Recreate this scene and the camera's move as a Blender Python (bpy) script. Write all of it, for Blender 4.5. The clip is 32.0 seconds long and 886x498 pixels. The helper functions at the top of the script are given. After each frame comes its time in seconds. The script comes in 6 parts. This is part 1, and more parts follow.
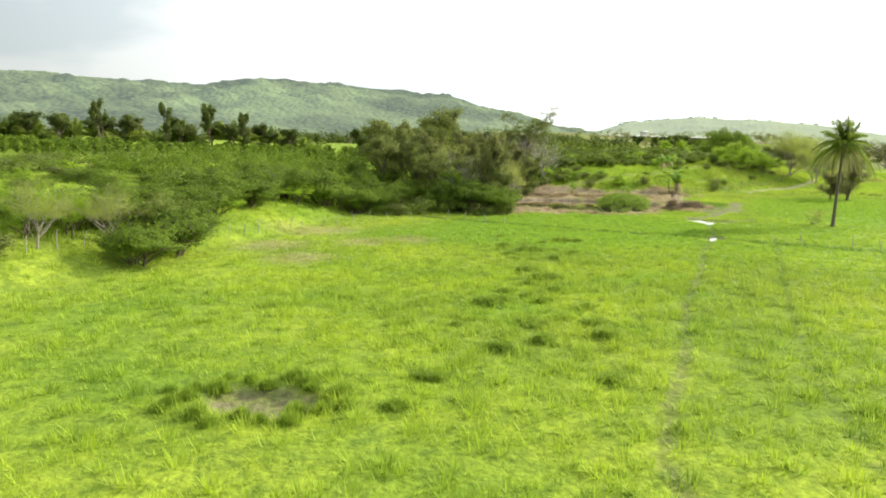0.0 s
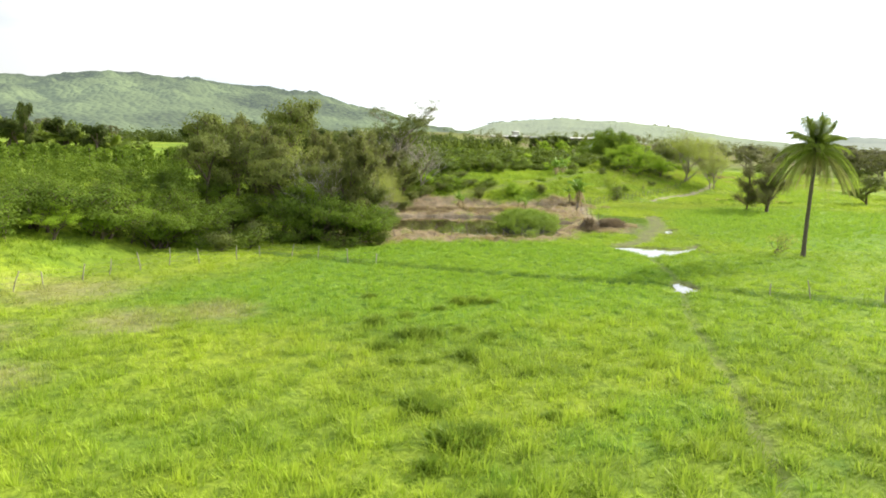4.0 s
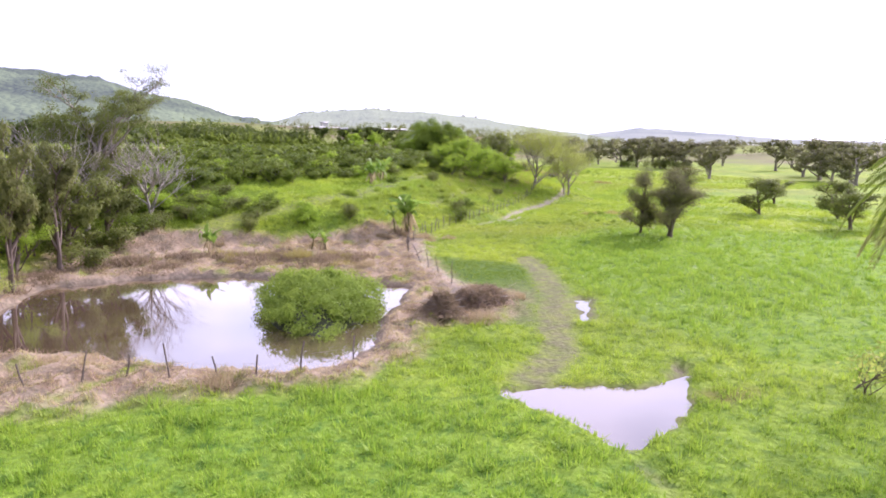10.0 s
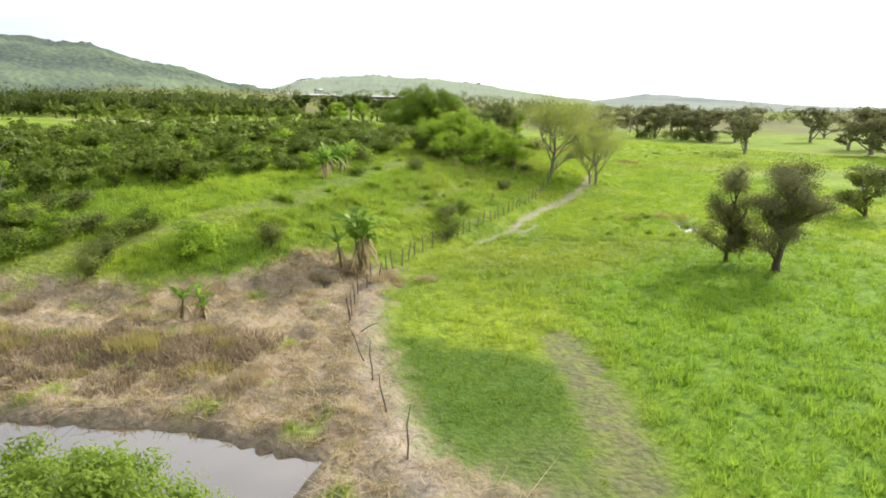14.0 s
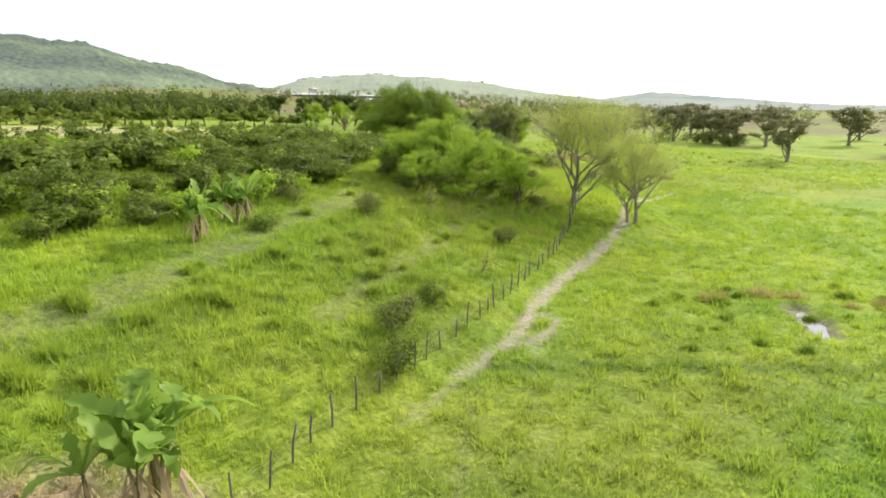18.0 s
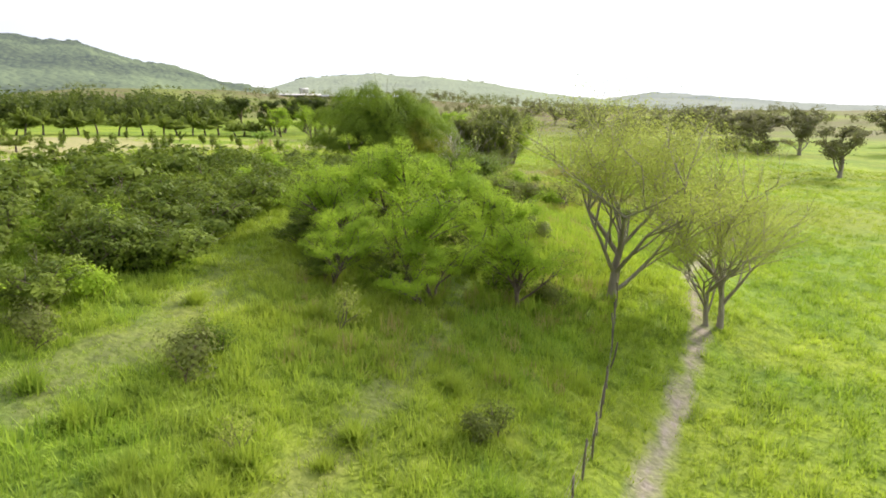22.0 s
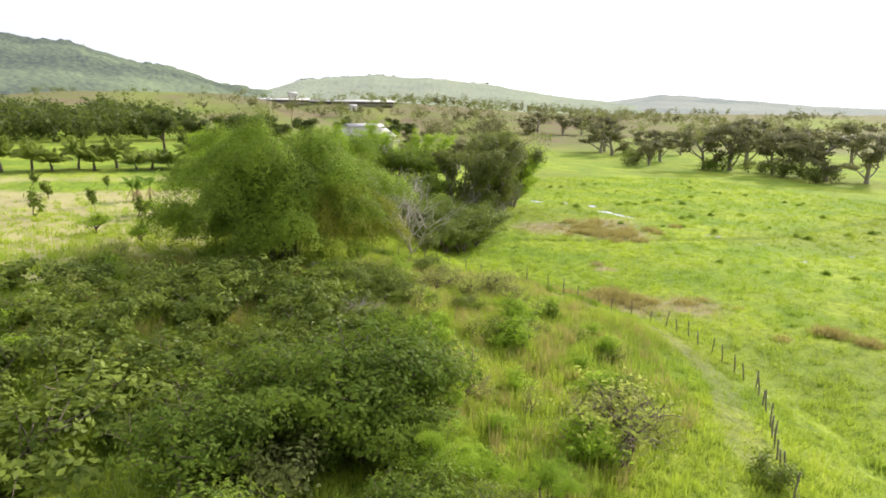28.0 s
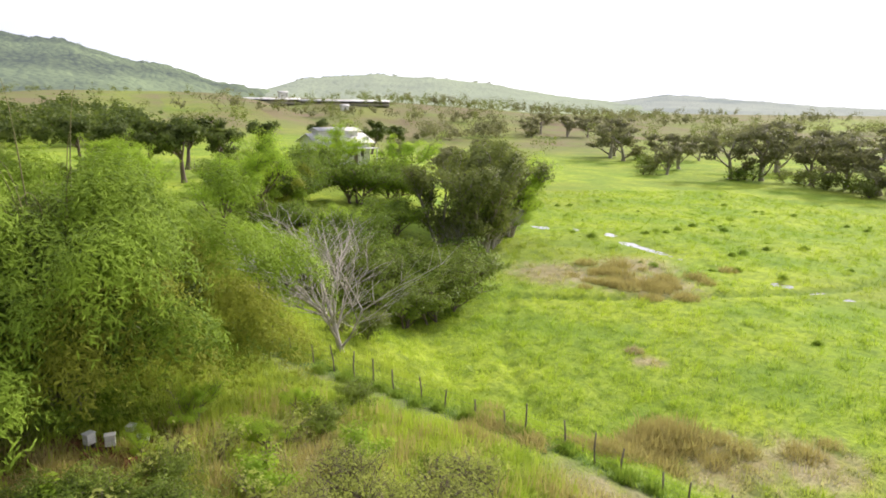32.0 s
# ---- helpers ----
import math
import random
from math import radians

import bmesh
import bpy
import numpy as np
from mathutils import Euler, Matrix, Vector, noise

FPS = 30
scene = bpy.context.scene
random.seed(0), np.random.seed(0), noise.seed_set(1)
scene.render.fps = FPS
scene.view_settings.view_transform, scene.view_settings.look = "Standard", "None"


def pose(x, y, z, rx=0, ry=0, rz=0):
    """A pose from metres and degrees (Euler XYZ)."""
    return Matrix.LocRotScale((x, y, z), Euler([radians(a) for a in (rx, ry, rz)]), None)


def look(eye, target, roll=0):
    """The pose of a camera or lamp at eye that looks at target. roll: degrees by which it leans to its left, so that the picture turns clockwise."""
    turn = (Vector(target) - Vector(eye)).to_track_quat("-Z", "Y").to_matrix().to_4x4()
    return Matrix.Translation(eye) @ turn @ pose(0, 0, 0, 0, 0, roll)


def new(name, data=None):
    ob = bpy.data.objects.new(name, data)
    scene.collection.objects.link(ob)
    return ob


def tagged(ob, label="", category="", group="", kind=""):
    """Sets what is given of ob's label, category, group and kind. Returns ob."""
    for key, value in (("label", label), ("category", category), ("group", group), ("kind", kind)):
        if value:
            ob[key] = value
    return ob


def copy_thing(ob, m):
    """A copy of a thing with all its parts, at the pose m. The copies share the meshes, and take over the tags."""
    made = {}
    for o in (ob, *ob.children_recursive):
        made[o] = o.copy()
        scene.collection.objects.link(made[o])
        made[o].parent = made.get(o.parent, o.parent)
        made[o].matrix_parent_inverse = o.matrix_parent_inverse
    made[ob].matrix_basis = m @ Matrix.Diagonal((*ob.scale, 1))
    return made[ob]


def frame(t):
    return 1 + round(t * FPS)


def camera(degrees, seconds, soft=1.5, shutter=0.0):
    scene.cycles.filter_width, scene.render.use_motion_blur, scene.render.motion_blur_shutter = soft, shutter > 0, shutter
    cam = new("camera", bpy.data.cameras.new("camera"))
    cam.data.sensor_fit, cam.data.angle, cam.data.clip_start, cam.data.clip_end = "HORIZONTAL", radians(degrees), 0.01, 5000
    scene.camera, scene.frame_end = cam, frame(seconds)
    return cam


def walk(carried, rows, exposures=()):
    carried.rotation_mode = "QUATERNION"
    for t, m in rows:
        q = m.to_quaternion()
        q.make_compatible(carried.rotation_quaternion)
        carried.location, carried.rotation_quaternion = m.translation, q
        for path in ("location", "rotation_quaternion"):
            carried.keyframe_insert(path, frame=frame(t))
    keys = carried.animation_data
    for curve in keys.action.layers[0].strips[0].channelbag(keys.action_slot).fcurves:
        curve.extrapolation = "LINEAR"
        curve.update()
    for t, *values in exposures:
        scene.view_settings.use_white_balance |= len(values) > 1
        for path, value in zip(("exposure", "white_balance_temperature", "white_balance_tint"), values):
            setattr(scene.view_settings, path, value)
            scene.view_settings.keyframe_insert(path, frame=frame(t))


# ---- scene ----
cam = camera(64.0, 32.0, soft=1.8)
METRES, EYE, TILT, LEAN, TURN = 235.0, 9.5, 0.0, 0.0, 0.0
ROWS = [
    (0.0, 0.0, 0.0, 0.0, 0.1, -8.33, -0.67),
    (0.5, 0.0012, 0.0144, 0.0002, 0.11, -8.34, -0.67),
    (1.0, 0.0025, 0.0289, 0.0003, 0.13, -8.34, -0.68),
    (1.5, 0.0037, 0.0436, 0.0006, 0.15, -8.36, -0.69),
    (2.0, 0.005, 0.0583, 0.0009, -0.41, -8.37, -0.7),
    (2.5, 0.0062, 0.0732, 0.0011, -2.17, -8.36, -0.74),
    (3.0, 0.0073, 0.0881, 0.0014, -4.77, -8.35, -0.82),
    (3.5, 0.0088, 0.1034, 0.0016, -7.46, -8.31, -0.86),
    (5.5, 0.0187, 0.1644, 0.0027, -18.56, -8.1, -0.95),
    (6.0, 0.0225, 0.1798, 0.003, -21.32, -8.03, -0.98),
    (6.5, 0.0268, 0.1949, 0.0032, -24.02, -7.96, -0.97),
    (7.0, 0.0318, 0.2101, 0.0036, -25.31, -7.94, -0.95),
    (7.5, 0.0374, 0.2251, 0.0039, -25.31, -7.94, -0.88),
    (8.0, 0.0435, 0.2399, 0.0043, -25.28, -7.94, -0.81),
    (8.5, 0.0501, 0.2544, 0.0047, -25.24, -7.93, -0.78),
    (9.0, 0.0571, 0.269, 0.0052, -25.21, -7.96, -0.73),
    (9.5, 0.0644, 0.2836, 0.0054, -25.17, -8.23, -0.69),
    (10.0, 0.072, 0.2981, 0.0058, -25.12, -8.78, -0.68),
    (10.5, 0.0797, 0.3126, 0.0061, -25.09, -9.34, -0.65),
    (11.0, 0.0875, 0.3268, 0.0065, -25.06, -9.93, -0.65),
    (11.5, 0.0952, 0.3405, 0.0071, -25.04, -10.52, -0.62),
    (12.0, 0.1029, 0.3544, 0.0074, -25.0, -11.08, -0.6),
    (12.5, 0.1107, 0.3684, 0.0081, -24.96, -11.38, -0.54),
    (13.0, 0.1186, 0.3826, 0.0086, -24.92, -11.36, -0.5),
    (13.5, 0.1263, 0.397, 0.0091, -24.92, -11.38, -0.49),
    (14.0, 0.1341, 0.4111, 0.0095, -24.89, -11.38, -0.5),
    (14.5, 0.1423, 0.4251, 0.0099, -24.83, -11.39, -0.46),
    (16.5, 0.1745, 0.4805, 0.0116, -24.67, -11.46, -0.3),
    (17.0, 0.1827, 0.4946, 0.0119, -24.64, -11.47, -0.3),
    (17.5, 0.1909, 0.5087, 0.0123, -24.62, -11.48, -0.31),
    (18.0, 0.199, 0.5228, 0.0126, -24.61, -11.48, -0.33),
    (18.5, 0.2073, 0.5368, 0.013, -24.59, -11.49, -0.33),
    (19.0, 0.2154, 0.5507, 0.0134, -24.59, -11.52, -0.36),
    (19.5, 0.2236, 0.5646, 0.0137, -24.56, -11.53, -0.37),
    (20.0, 0.2318, 0.5785, 0.0141, -24.56, -11.51, -0.36),
    (20.5, 0.2401, 0.5924, 0.0144, -24.56, -11.49, -0.35),
    (21.0, 0.2486, 0.6062, 0.015, -24.53, -11.51, -0.32),
    (21.5, 0.2569, 0.6201, 0.016, -24.54, -11.52, -0.31),
    (22.0, 0.2649, 0.634, 0.0173, -24.51, -11.51, -0.32),
    (22.5, 0.2728, 0.6479, 0.0193, -24.5, -11.53, -0.3),
    (23.0, 0.2806, 0.6617, 0.0214, -24.48, -11.49, -0.34),
    (23.5, 0.2884, 0.6754, 0.0235, -24.46, -11.47, -0.35),
    (24.0, 0.2967, 0.6899, 0.026, -24.43, -11.42, -0.38),
    (24.5, 0.3045, 0.703, 0.0284, -24.4, -11.43, -0.44),
    (25.0, 0.3126, 0.716, 0.0305, -24.36, -11.44, -0.45),
    (25.5, 0.3207, 0.7287, 0.0321, -24.31, -11.47, -0.49),
    (27.5, 0.3504, 0.7779, 0.0329, -24.15, -11.41, -0.52),
    (28.0, 0.3582, 0.7907, 0.033, -24.12, -11.44, -0.54),
    (28.5, 0.3659, 0.8033, 0.0333, -24.08, -11.45, -0.54),
    (29.0, 0.3737, 0.8159, 0.0334, -24.06, -11.47, -0.55),
    (29.5, 0.3813, 0.8287, 0.0335, -24.04, -11.47, -0.56),
    (30.0, 0.3889, 0.8416, 0.0338, -24.01, -11.48, -0.58),
    (30.5, 0.3966, 0.8544, 0.0338, -23.98, -11.47, -0.56),
    (31.0, 0.4042, 0.8674, 0.0339, -23.97, -11.48, -0.61),
    (31.5, 0.4119, 0.8802, 0.0339, -23.95, -11.47, -0.6),
    (32.0, 0.4194, 0.8927, 0.034, -23.92, -11.47, -0.61),
]
# the clip's camera lifts and tints its picture while the sun strikes the lens
LIGHT = [(0, 0.26, 6450, 5), (5.5, 0.24, 6300, 12), (6.6, 0.4, 5800, 42), (8.5, 0.43, 5550, 48), (10.3, 0.32, 5650, 38), (11.6, 0.15, 6100, 20), (12.8, 0.11, 6200, 10), (19, 0.2, 6250, 15), (23, 0.15, 6250, 16), (32, 0.17, 6200, 20)]
walk(cam, [(t, pose(0, 0, EYE, TILT, LEAN, TURN) @ pose(METRES * x, METRES * y, METRES * z, 90 + pitch, roll, yaw)) for t, x, y, z, yaw, pitch, roll in ROWS], LIGHT)

# ---- world, sun and sky ----
SUN_AZ, SUN_EL = radians(66), radians(27)
sun_way = Vector((math.sin(SUN_AZ) * math.cos(SUN_EL), math.cos(SUN_AZ) * math.cos(SUN_EL), math.sin(SUN_EL)))
sun_data = bpy.data.lights.new("sun", "SUN")
sun_data.energy, sun_data.angle, sun_data.color = 5.0, radians(4.0), (1.0, 0.91, 0.74)
sun = new("sun", sun_data)
sun.matrix_world = look(sun_way * 500, (0, 0, 0))

world = bpy.data.worlds.new("world")
scene.world = world
world.use_nodes = True
wn, wl = world.node_tree.nodes, world.node_tree.links
wn.clear()
sky = wn.new("ShaderNodeTexSky")
sky.sky_type, sky.sun_disc = "NISHITA", False
sky.sun_elevation, sky.sun_rotation = SUN_EL, SUN_AZ
sky.dust_density, sky.air_density = 3.0, 1.2
clear_sky = wn.new("ShaderNodeBackground")
clear_sky.inputs["Strength"].default_value = 0.13
wl.new(sky.outputs[0], clear_sky.inputs["Color"])
wco = wn.new("ShaderNodeTexCoord")
wmap = wn.new("ShaderNodeMapping")
wmap.inputs["Scale"].default_value = (1.6, 1.6, 5.0)
wl.new(wco.outputs["Generated"], wmap.inputs["Vector"])
wnoise = wn.new("ShaderNodeTexNoise")
wnoise.inputs["Scale"].default_value, wnoise.inputs["Detail"].default_value = 1.7, 7
wl.new(wmap.outputs[0], wnoise.inputs["Vector"])
# high thin cloud: white, greyer where it is thick, thinning to blue away from the sun
wramp = wn.new("ShaderNodeValToRGB")
wramp.color_ramp.elements[0].position, wramp.color_ramp.elements[0].color = 0.43, (0.765, 0.81, 0.85, 1)
wramp.color_ramp.elements[1].position, wramp.color_ramp.elements[1].color = 0.555, (1.0, 1.0, 1.0, 1)
wl.new(wnoise.outputs["Fac"], wramp.inputs["Fac"])
wdot = wn.new("ShaderNodeVectorMath")
wdot.operation = "DOT_PRODUCT"
wdot.inputs[1].default_value = sun_way
wl.new(wco.outputs["Generated"], wdot.inputs[0])
wglow = wn.new("ShaderNodeMapRange")
wglow.inputs["From Min"].default_value, wglow.inputs["From Max"].default_value = -0.38, 0.6
wglow.inputs["To Min"].default_value, wglow.inputs["To Max"].default_value = 0.44, 1.5
wl.new(wdot.outputs["Value"], wglow.inputs["Value"])
cloud = wn.new("ShaderNodeBackground")
wl.new(wramp.outputs["Color"], cloud.inputs["Color"])
wl.new(wglow.outputs[0], cloud.inputs["Strength"])
cover = wn.new("ShaderNodeMapRange")
cover.inputs["From Min"].default_value, cover.inputs["From Max"].default_value = -0.1, 0.45
cover.inputs["To Min"].default_value, cover.inputs["To Max"].default_value = 0.72, 1.0
wl.new(wdot.outputs["Value"], cover.inputs["Value"])
wmix = wn.new("ShaderNodeMixShader")
wl.new(cover.outputs[0], wmix.inputs["Fac"])
wl.new(clear_sky.outputs[0], wmix.inputs[1])
wl.new(cloud.outputs[0], wmix.inputs[2])
wl.new(wmix.outputs[0], wn.new("ShaderNodeOutputWorld").inputs["Surface"])

# ---- materials ----


def node_mat(name):
    m = bpy.data.materials.new(name)
    m.use_nodes = True
    m.node_tree.nodes.clear()
    return m, m.node_tree.nodes, m.node_tree.links


def finish(nt, shader):
    out = nt.new("ShaderNodeOutputMaterial")
    nt.id_data.links.new(shader, out.inputs["Surface"])


def noise_fac(n, l, vec, scale, detail=4, lo=0.35, hi=0.65):
    t = n.new("ShaderNodeTexNoise")
    t.inputs["Scale"].default_value, t.inputs["Detail"].default_value = scale, detail
    l.new(vec, t.inputs["Vector"])
    r = n.new("ShaderNodeMapRange")
    r.inputs["From Min"].default_value, r.inputs["From Max"].default_value = lo, hi
    l.new(t.outputs["Fac"], r.inputs["Value"])
    return r.outputs[0]


def mix_col(n, l, fac, a, b, mode="MIX"):
    m = n.new("ShaderNodeMix")
    m.data_type, m.blend_type = "RGBA", mode
    for sock, v in ((m.inputs[0], fac), (m.inputs[6], a), (m.inputs[7], b)):
        if isinstance(v, (int, float)):
            sock.default_value = v
        elif isinstance(v, tuple):
            sock.default_value = (*v, 1)
        else:
            l.new(v, sock)
    return m.outputs[2]


def math_node(n, l, op, a, b):
    m = n.new("ShaderNodeMath")
    m.operation, m.use_clamp = op, True
    for sock, v in ((m.inputs[0], a), (m.inputs[1], b)):
        if isinstance(v, (int, float)):
            sock.default_value = v
        else:
            l.new(v, sock)
    return m.outputs[0]


def attr(n, name):
    a = n.new("ShaderNodeAttribute")
    a.attribute_name = name
    return a.outputs["Fac"]


def leaf_mat(name, light, dark, translucent=0.4, rough=0.55, patch=0.5):
    """Leaves: two tones by leaf and by tree, light passing through them, a slight gloss."""
    m, n, l = node_mat(name)
    geo = n.new("ShaderNodeNewGeometry")
    obj = n.new("ShaderNodeObjectInfo")
    big = noise_fac(n, l, geo.outputs["Position"], patch, 2)
    a = mix_col(n, l, math_node(n, l, "ADD", math_node(n, l, "MULTIPLY", geo.outputs["Random Per Island"], 0.6), 0.12), dark, light)
    b = mix_col(n, l, math_node(n, l, "MULTIPLY", big, 0.55), a, light)
    c = mix_col(n, l, math_node(n, l, "MULTIPLY", obj.outputs["Random"], 0.4), b, dark)
    d = n.new("ShaderNodeBsdfPrincipled")
    d.inputs["Roughness"].default_value = rough
    d.inputs["Specular IOR Level"].default_value = 0.05
    l.new(c, d.inputs["Base Color"])
    t = n.new("ShaderNodeBsdfTranslucent")
    l.new(mix_col(n, l, 0.25, c, (0.30, 0.42, 0.03)), t.inputs["Color"])
    s = n.new("ShaderNodeMixShader")
    s.inputs[0].default_value = translucent
    l.new(d.outputs[0], s.inputs[1])
    l.new(t.outputs[0], s.inputs[2])
    finish(n, s.outputs[0])
    return m


def rough_mat(name, a, b, scale=3.0, rough=0.9, bump=0.3, stretch=(1, 1, 1), metal=0.0, fine=9.0):
    """A dull natural or built surface: two tones at two scales, with fine relief."""
    m, n, l = node_mat(name)
    co = n.new("ShaderNodeTexCoord")
    mp = n.new("ShaderNodeMapping")
    mp.inputs["Scale"].default_value = stretch
    l.new(co.outputs["Object"], mp.inputs["Vector"])
    f1 = noise_fac(n, l, mp.outputs[0], scale, 3)
    f2 = noise_fac(n, l, mp.outputs[0], scale * fine, 5)
    c = mix_col(n, l, f1, a, b)
    c = mix_col(n, l, math_node(n, l, "MULTIPLY", f2, 0.45), c, tuple(v * 0.55 for v in a))
    obj = n.new("ShaderNodeObjectInfo")
    c = mix_col(n, l, math_node(n, l, "MULTIPLY", obj.outputs["Random"], 0.3), c, b)
    d = n.new("ShaderNodeBsdfPrincipled")
    d.inputs["Roughness"].default_value, d.inputs["Metallic"].default_value = rough, metal
    l.new(c, d.inputs["Base Color"])
    if bump:
        bp = n.new("ShaderNodeBump")
        bp.inputs["Strength"].default_value, bp.inputs["Distance"].default_value = bump, 0.05
        l.new(f2, bp.inputs["Height"])
        l.new(bp.outputs[0], d.inputs["Normal"])
    finish(n, d.outputs[0])
    return m


LIME, GREEN, DEEP = (0.41, 0.51, 0.045), (0.26, 0.385, 0.035), (0.075, 0.16, 0.022)
LUSH = (0.225, 0.385, 0.035)
STRAW, STRAW_DARK = (0.50, 0.385, 0.27), (0.30, 0.205, 0.135)


def turf_colour(n, l, vec):
    """Grass colour: lush, deep and straw, by the place's own patches."""
    f1 = noise_fac(n, l, vec, 0.09, 3, 0.38, 0.62)
    f2 = noise_fac(n, l, vec, 0.55, 4, 0.40, 0.68)
    c = mix_col(n, l, f1, LIME, GREEN)
    c = mix_col(n, l, math_node(n, l, "MULTIPLY", f2, 0.38), c, DEEP)
    f4 = noise_fac(n, l, vec, 1.5, 3, 0.48, 0.64)
    c = mix_col(n, l, math_node(n, l, "MULTIPLY", f4, 0.42), c, DEEP)
    f5 = noise_fac(n, l, vec, 0.022, 4, 0.48, 0.66)
    c = mix_col(n, l, math_node(n, l, "MULTIPLY", f5, 0.35), c, (0.26, 0.25, 0.07))
    c = mix_col(n, l, math_node(n, l, "MULTIPLY", attr(n, "lush"), 0.75), c, mix_col(n, l, f4, LUSH, (0.10, 0.24, 0.03)))
    c = mix_col(n, l, attr(n, "deep"), c, DEEP)
    f3 = noise_fac(n, l, vec, 0.8, 4, 0.35, 0.65)
    straw = mix_col(n, l, f3, STRAW, STRAW_DARK)
    straw = mix_col(n, l, math_node(n, l, "MULTIPLY", noise_fac(n, l, vec, 0.16, 4, 0.45, 0.62), 0.75), straw, (0.56, 0.44, 0.33))
    straw = mix_col(n, l, math_node(n, l, "MULTIPLY", noise_fac(n, l, vec, 0.35, 5, 0.54, 0.66), 0.7), straw, (0.20, 0.17, 0.12))
    return mix_col(n, l, attr(n, "dry"), c, straw)


def ground_material():
    m, n, l = node_mat("ground")
    geo = n.new("ShaderNodeNewGeometry")
    pos = geo.outputs["Position"]
    c = mix_col(n, l, 0.06, turf_colour(n, l, pos), (0.06, 0.05, 0.02))
    # dark between the blades: dead litter with the shade there painted in
    thatch_shade = mix_col(n, l, noise_fac(n, l, pos, 2.0, 5), (0.05, 0.07, 0.015), (0.10, 0.10, 0.03))
    c = mix_col(n, l, attr(n, "cover"), c, thatch_shade)
    fine = noise_fac(n, l, pos, 3.5, 6, 0.35, 0.7)
    c = mix_col(n, l, math_node(n, l, "MULTIPLY", fine, 0.5), c, mix_col(n, l, 0.7, c, (0.03, 0.06, 0.01)))
    edge = noise_fac(n, l, pos, 1.1, 5, 0.3, 0.7)
    mud = mix_col(n, l, fine, (0.215, 0.178, 0.125), (0.12, 0.10, 0.07))
    mask = math_node(n, l, "MULTIPLY", attr(n, "mud"), math_node(n, l, "ADD", math_node(n, l, "MULTIPLY", edge, 0.7), 0.45))
    c = mix_col(n, l, mask, c, mud)
    sand = mix_col(n, l, fine, (0.44, 0.37, 0.31), (0.30, 0.25, 0.205))
    sandy = math_node(n, l, "MULTIPLY", attr(n, "sand"), math_node(n, l, "ADD", math_node(n, l, "MULTIPLY", edge, 0.8), 0.4))
    c = mix_col(n, l, sandy, c, sand)
    red = mix_col(n, l, fine, (0.20, 0.085, 0.045), (0.12, 0.055, 0.03))
    c = mix_col(n, l, attr(n, "red"), c, red)
    plough = mix_col(n, l, noise_fac(n, l, pos, 0.04, 5, 0.35, 0.65), (0.20, 0.155, 0.095), (0.17, 0.20, 0.06))
    c = mix_col(n, l, attr(n, "bare"), c, plough)
    stubble = mix_col(n, l, noise_fac(n, l, pos, 0.12, 5, 0.35, 0.65), (0.48, 0.45, 0.20), (0.42, 0.38, 0.19))
    c = mix_col(n, l, attr(n, "field"), c, mix_col(n, l, math_node(n, l, "MULTIPLY", fine, 0.4), stubble, (0.26, 0.24, 0.11)))
    d = n.new("ShaderNodeBsdfPrincipled")
    d.inputs["Roughness"].default_value = 0.95
    d.inputs["Specular IOR Level"].default_value = 0.1
    l.new(c, d.inputs["Base Color"])
    bp = n.new("ShaderNodeBump")
    bp.inputs["Strength"].default_value, bp.inputs["Distance"].default_value = 0.6, 0.09
    l.new(fine, bp.inputs["Height"])
    l.new(bp.outputs[0], d.inputs["Normal"])
    finish(n, d.outputs[0])
    return m


def grass_material():
    m, n, l = node_mat("grass_blades")
    geo = n.new("ShaderNodeNewGeometry")
    c = turf_colour(n, l, geo.outputs["Position"])
    c = mix_col(n, l, math_node(n, l, "MULTIPLY", geo.outputs["Random Per Island"], 0.7), c, mix_col(n, l, 0.6, c, (0.46, 0.54, 0.07)))
    c = mix_col(n, l, 1.0, c, (1.2, 1.2, 1.2), "MULTIPLY")
    d = n.new("ShaderNodeBsdfPrincipled")
    d.inputs["Roughness"].default_value = 0.5
    d.inputs["Specular IOR Level"].default_value = 0.12
    l.new(c, d.inputs["Base Color"])
    t = n.new("ShaderNodeBsdfTranslucent")
    l.new(c, t.inputs["Color"])
    s = n.new("ShaderNodeMixShader")
    s.inputs[0].default_value = 0.45
    l.new(d.outputs[0], s.inputs[1])
    l.new(t.outputs[0], s.inputs[2])
    finish(n, s.outputs[0])
    return m


def water_material():
    m, n, l = node_mat("pond_water")
    geo = n.new("ShaderNodeNewGeometry")
    d = n.new("ShaderNodeBsdfPrincipled")
    silt = noise_fac(n, l, geo.outputs["Position"], 0.15, 3)
    l.new(mix_col(n, l, silt, (0.10, 0.065, 0.035), (0.15, 0.11, 0.07)), d.inputs["Base Color"])
    d.inputs["Roughness"].default_value = 0.06
    d.inputs["IOR"].default_value = 1.33
    d.inputs["Specular IOR Level"].default_value = 1.0
    d.inputs["Coat Weight"].default_value, d.inputs["Coat Roughness"].default_value, d.inputs["Coat IOR"].default_value = 1.0, 0.03, 2.0
    bp = n.new("ShaderNodeBump")
    bp.inputs["Strength"].default_value, bp.inputs["Distance"].default_value = 0.12, 0.02
    t = n.new("ShaderNodeTexNoise")
    t.inputs["Scale"].default_value, t.inputs["Detail"].default_value = 1.6, 3
    l.new(geo.outputs["Position"], t.inputs["Vector"])
    l.new(t.outputs["Fac"], bp.inputs["Height"])
    l.new(bp.outputs[0], d.inputs["Normal"])
    finish(n, d.outputs[0])
    return m


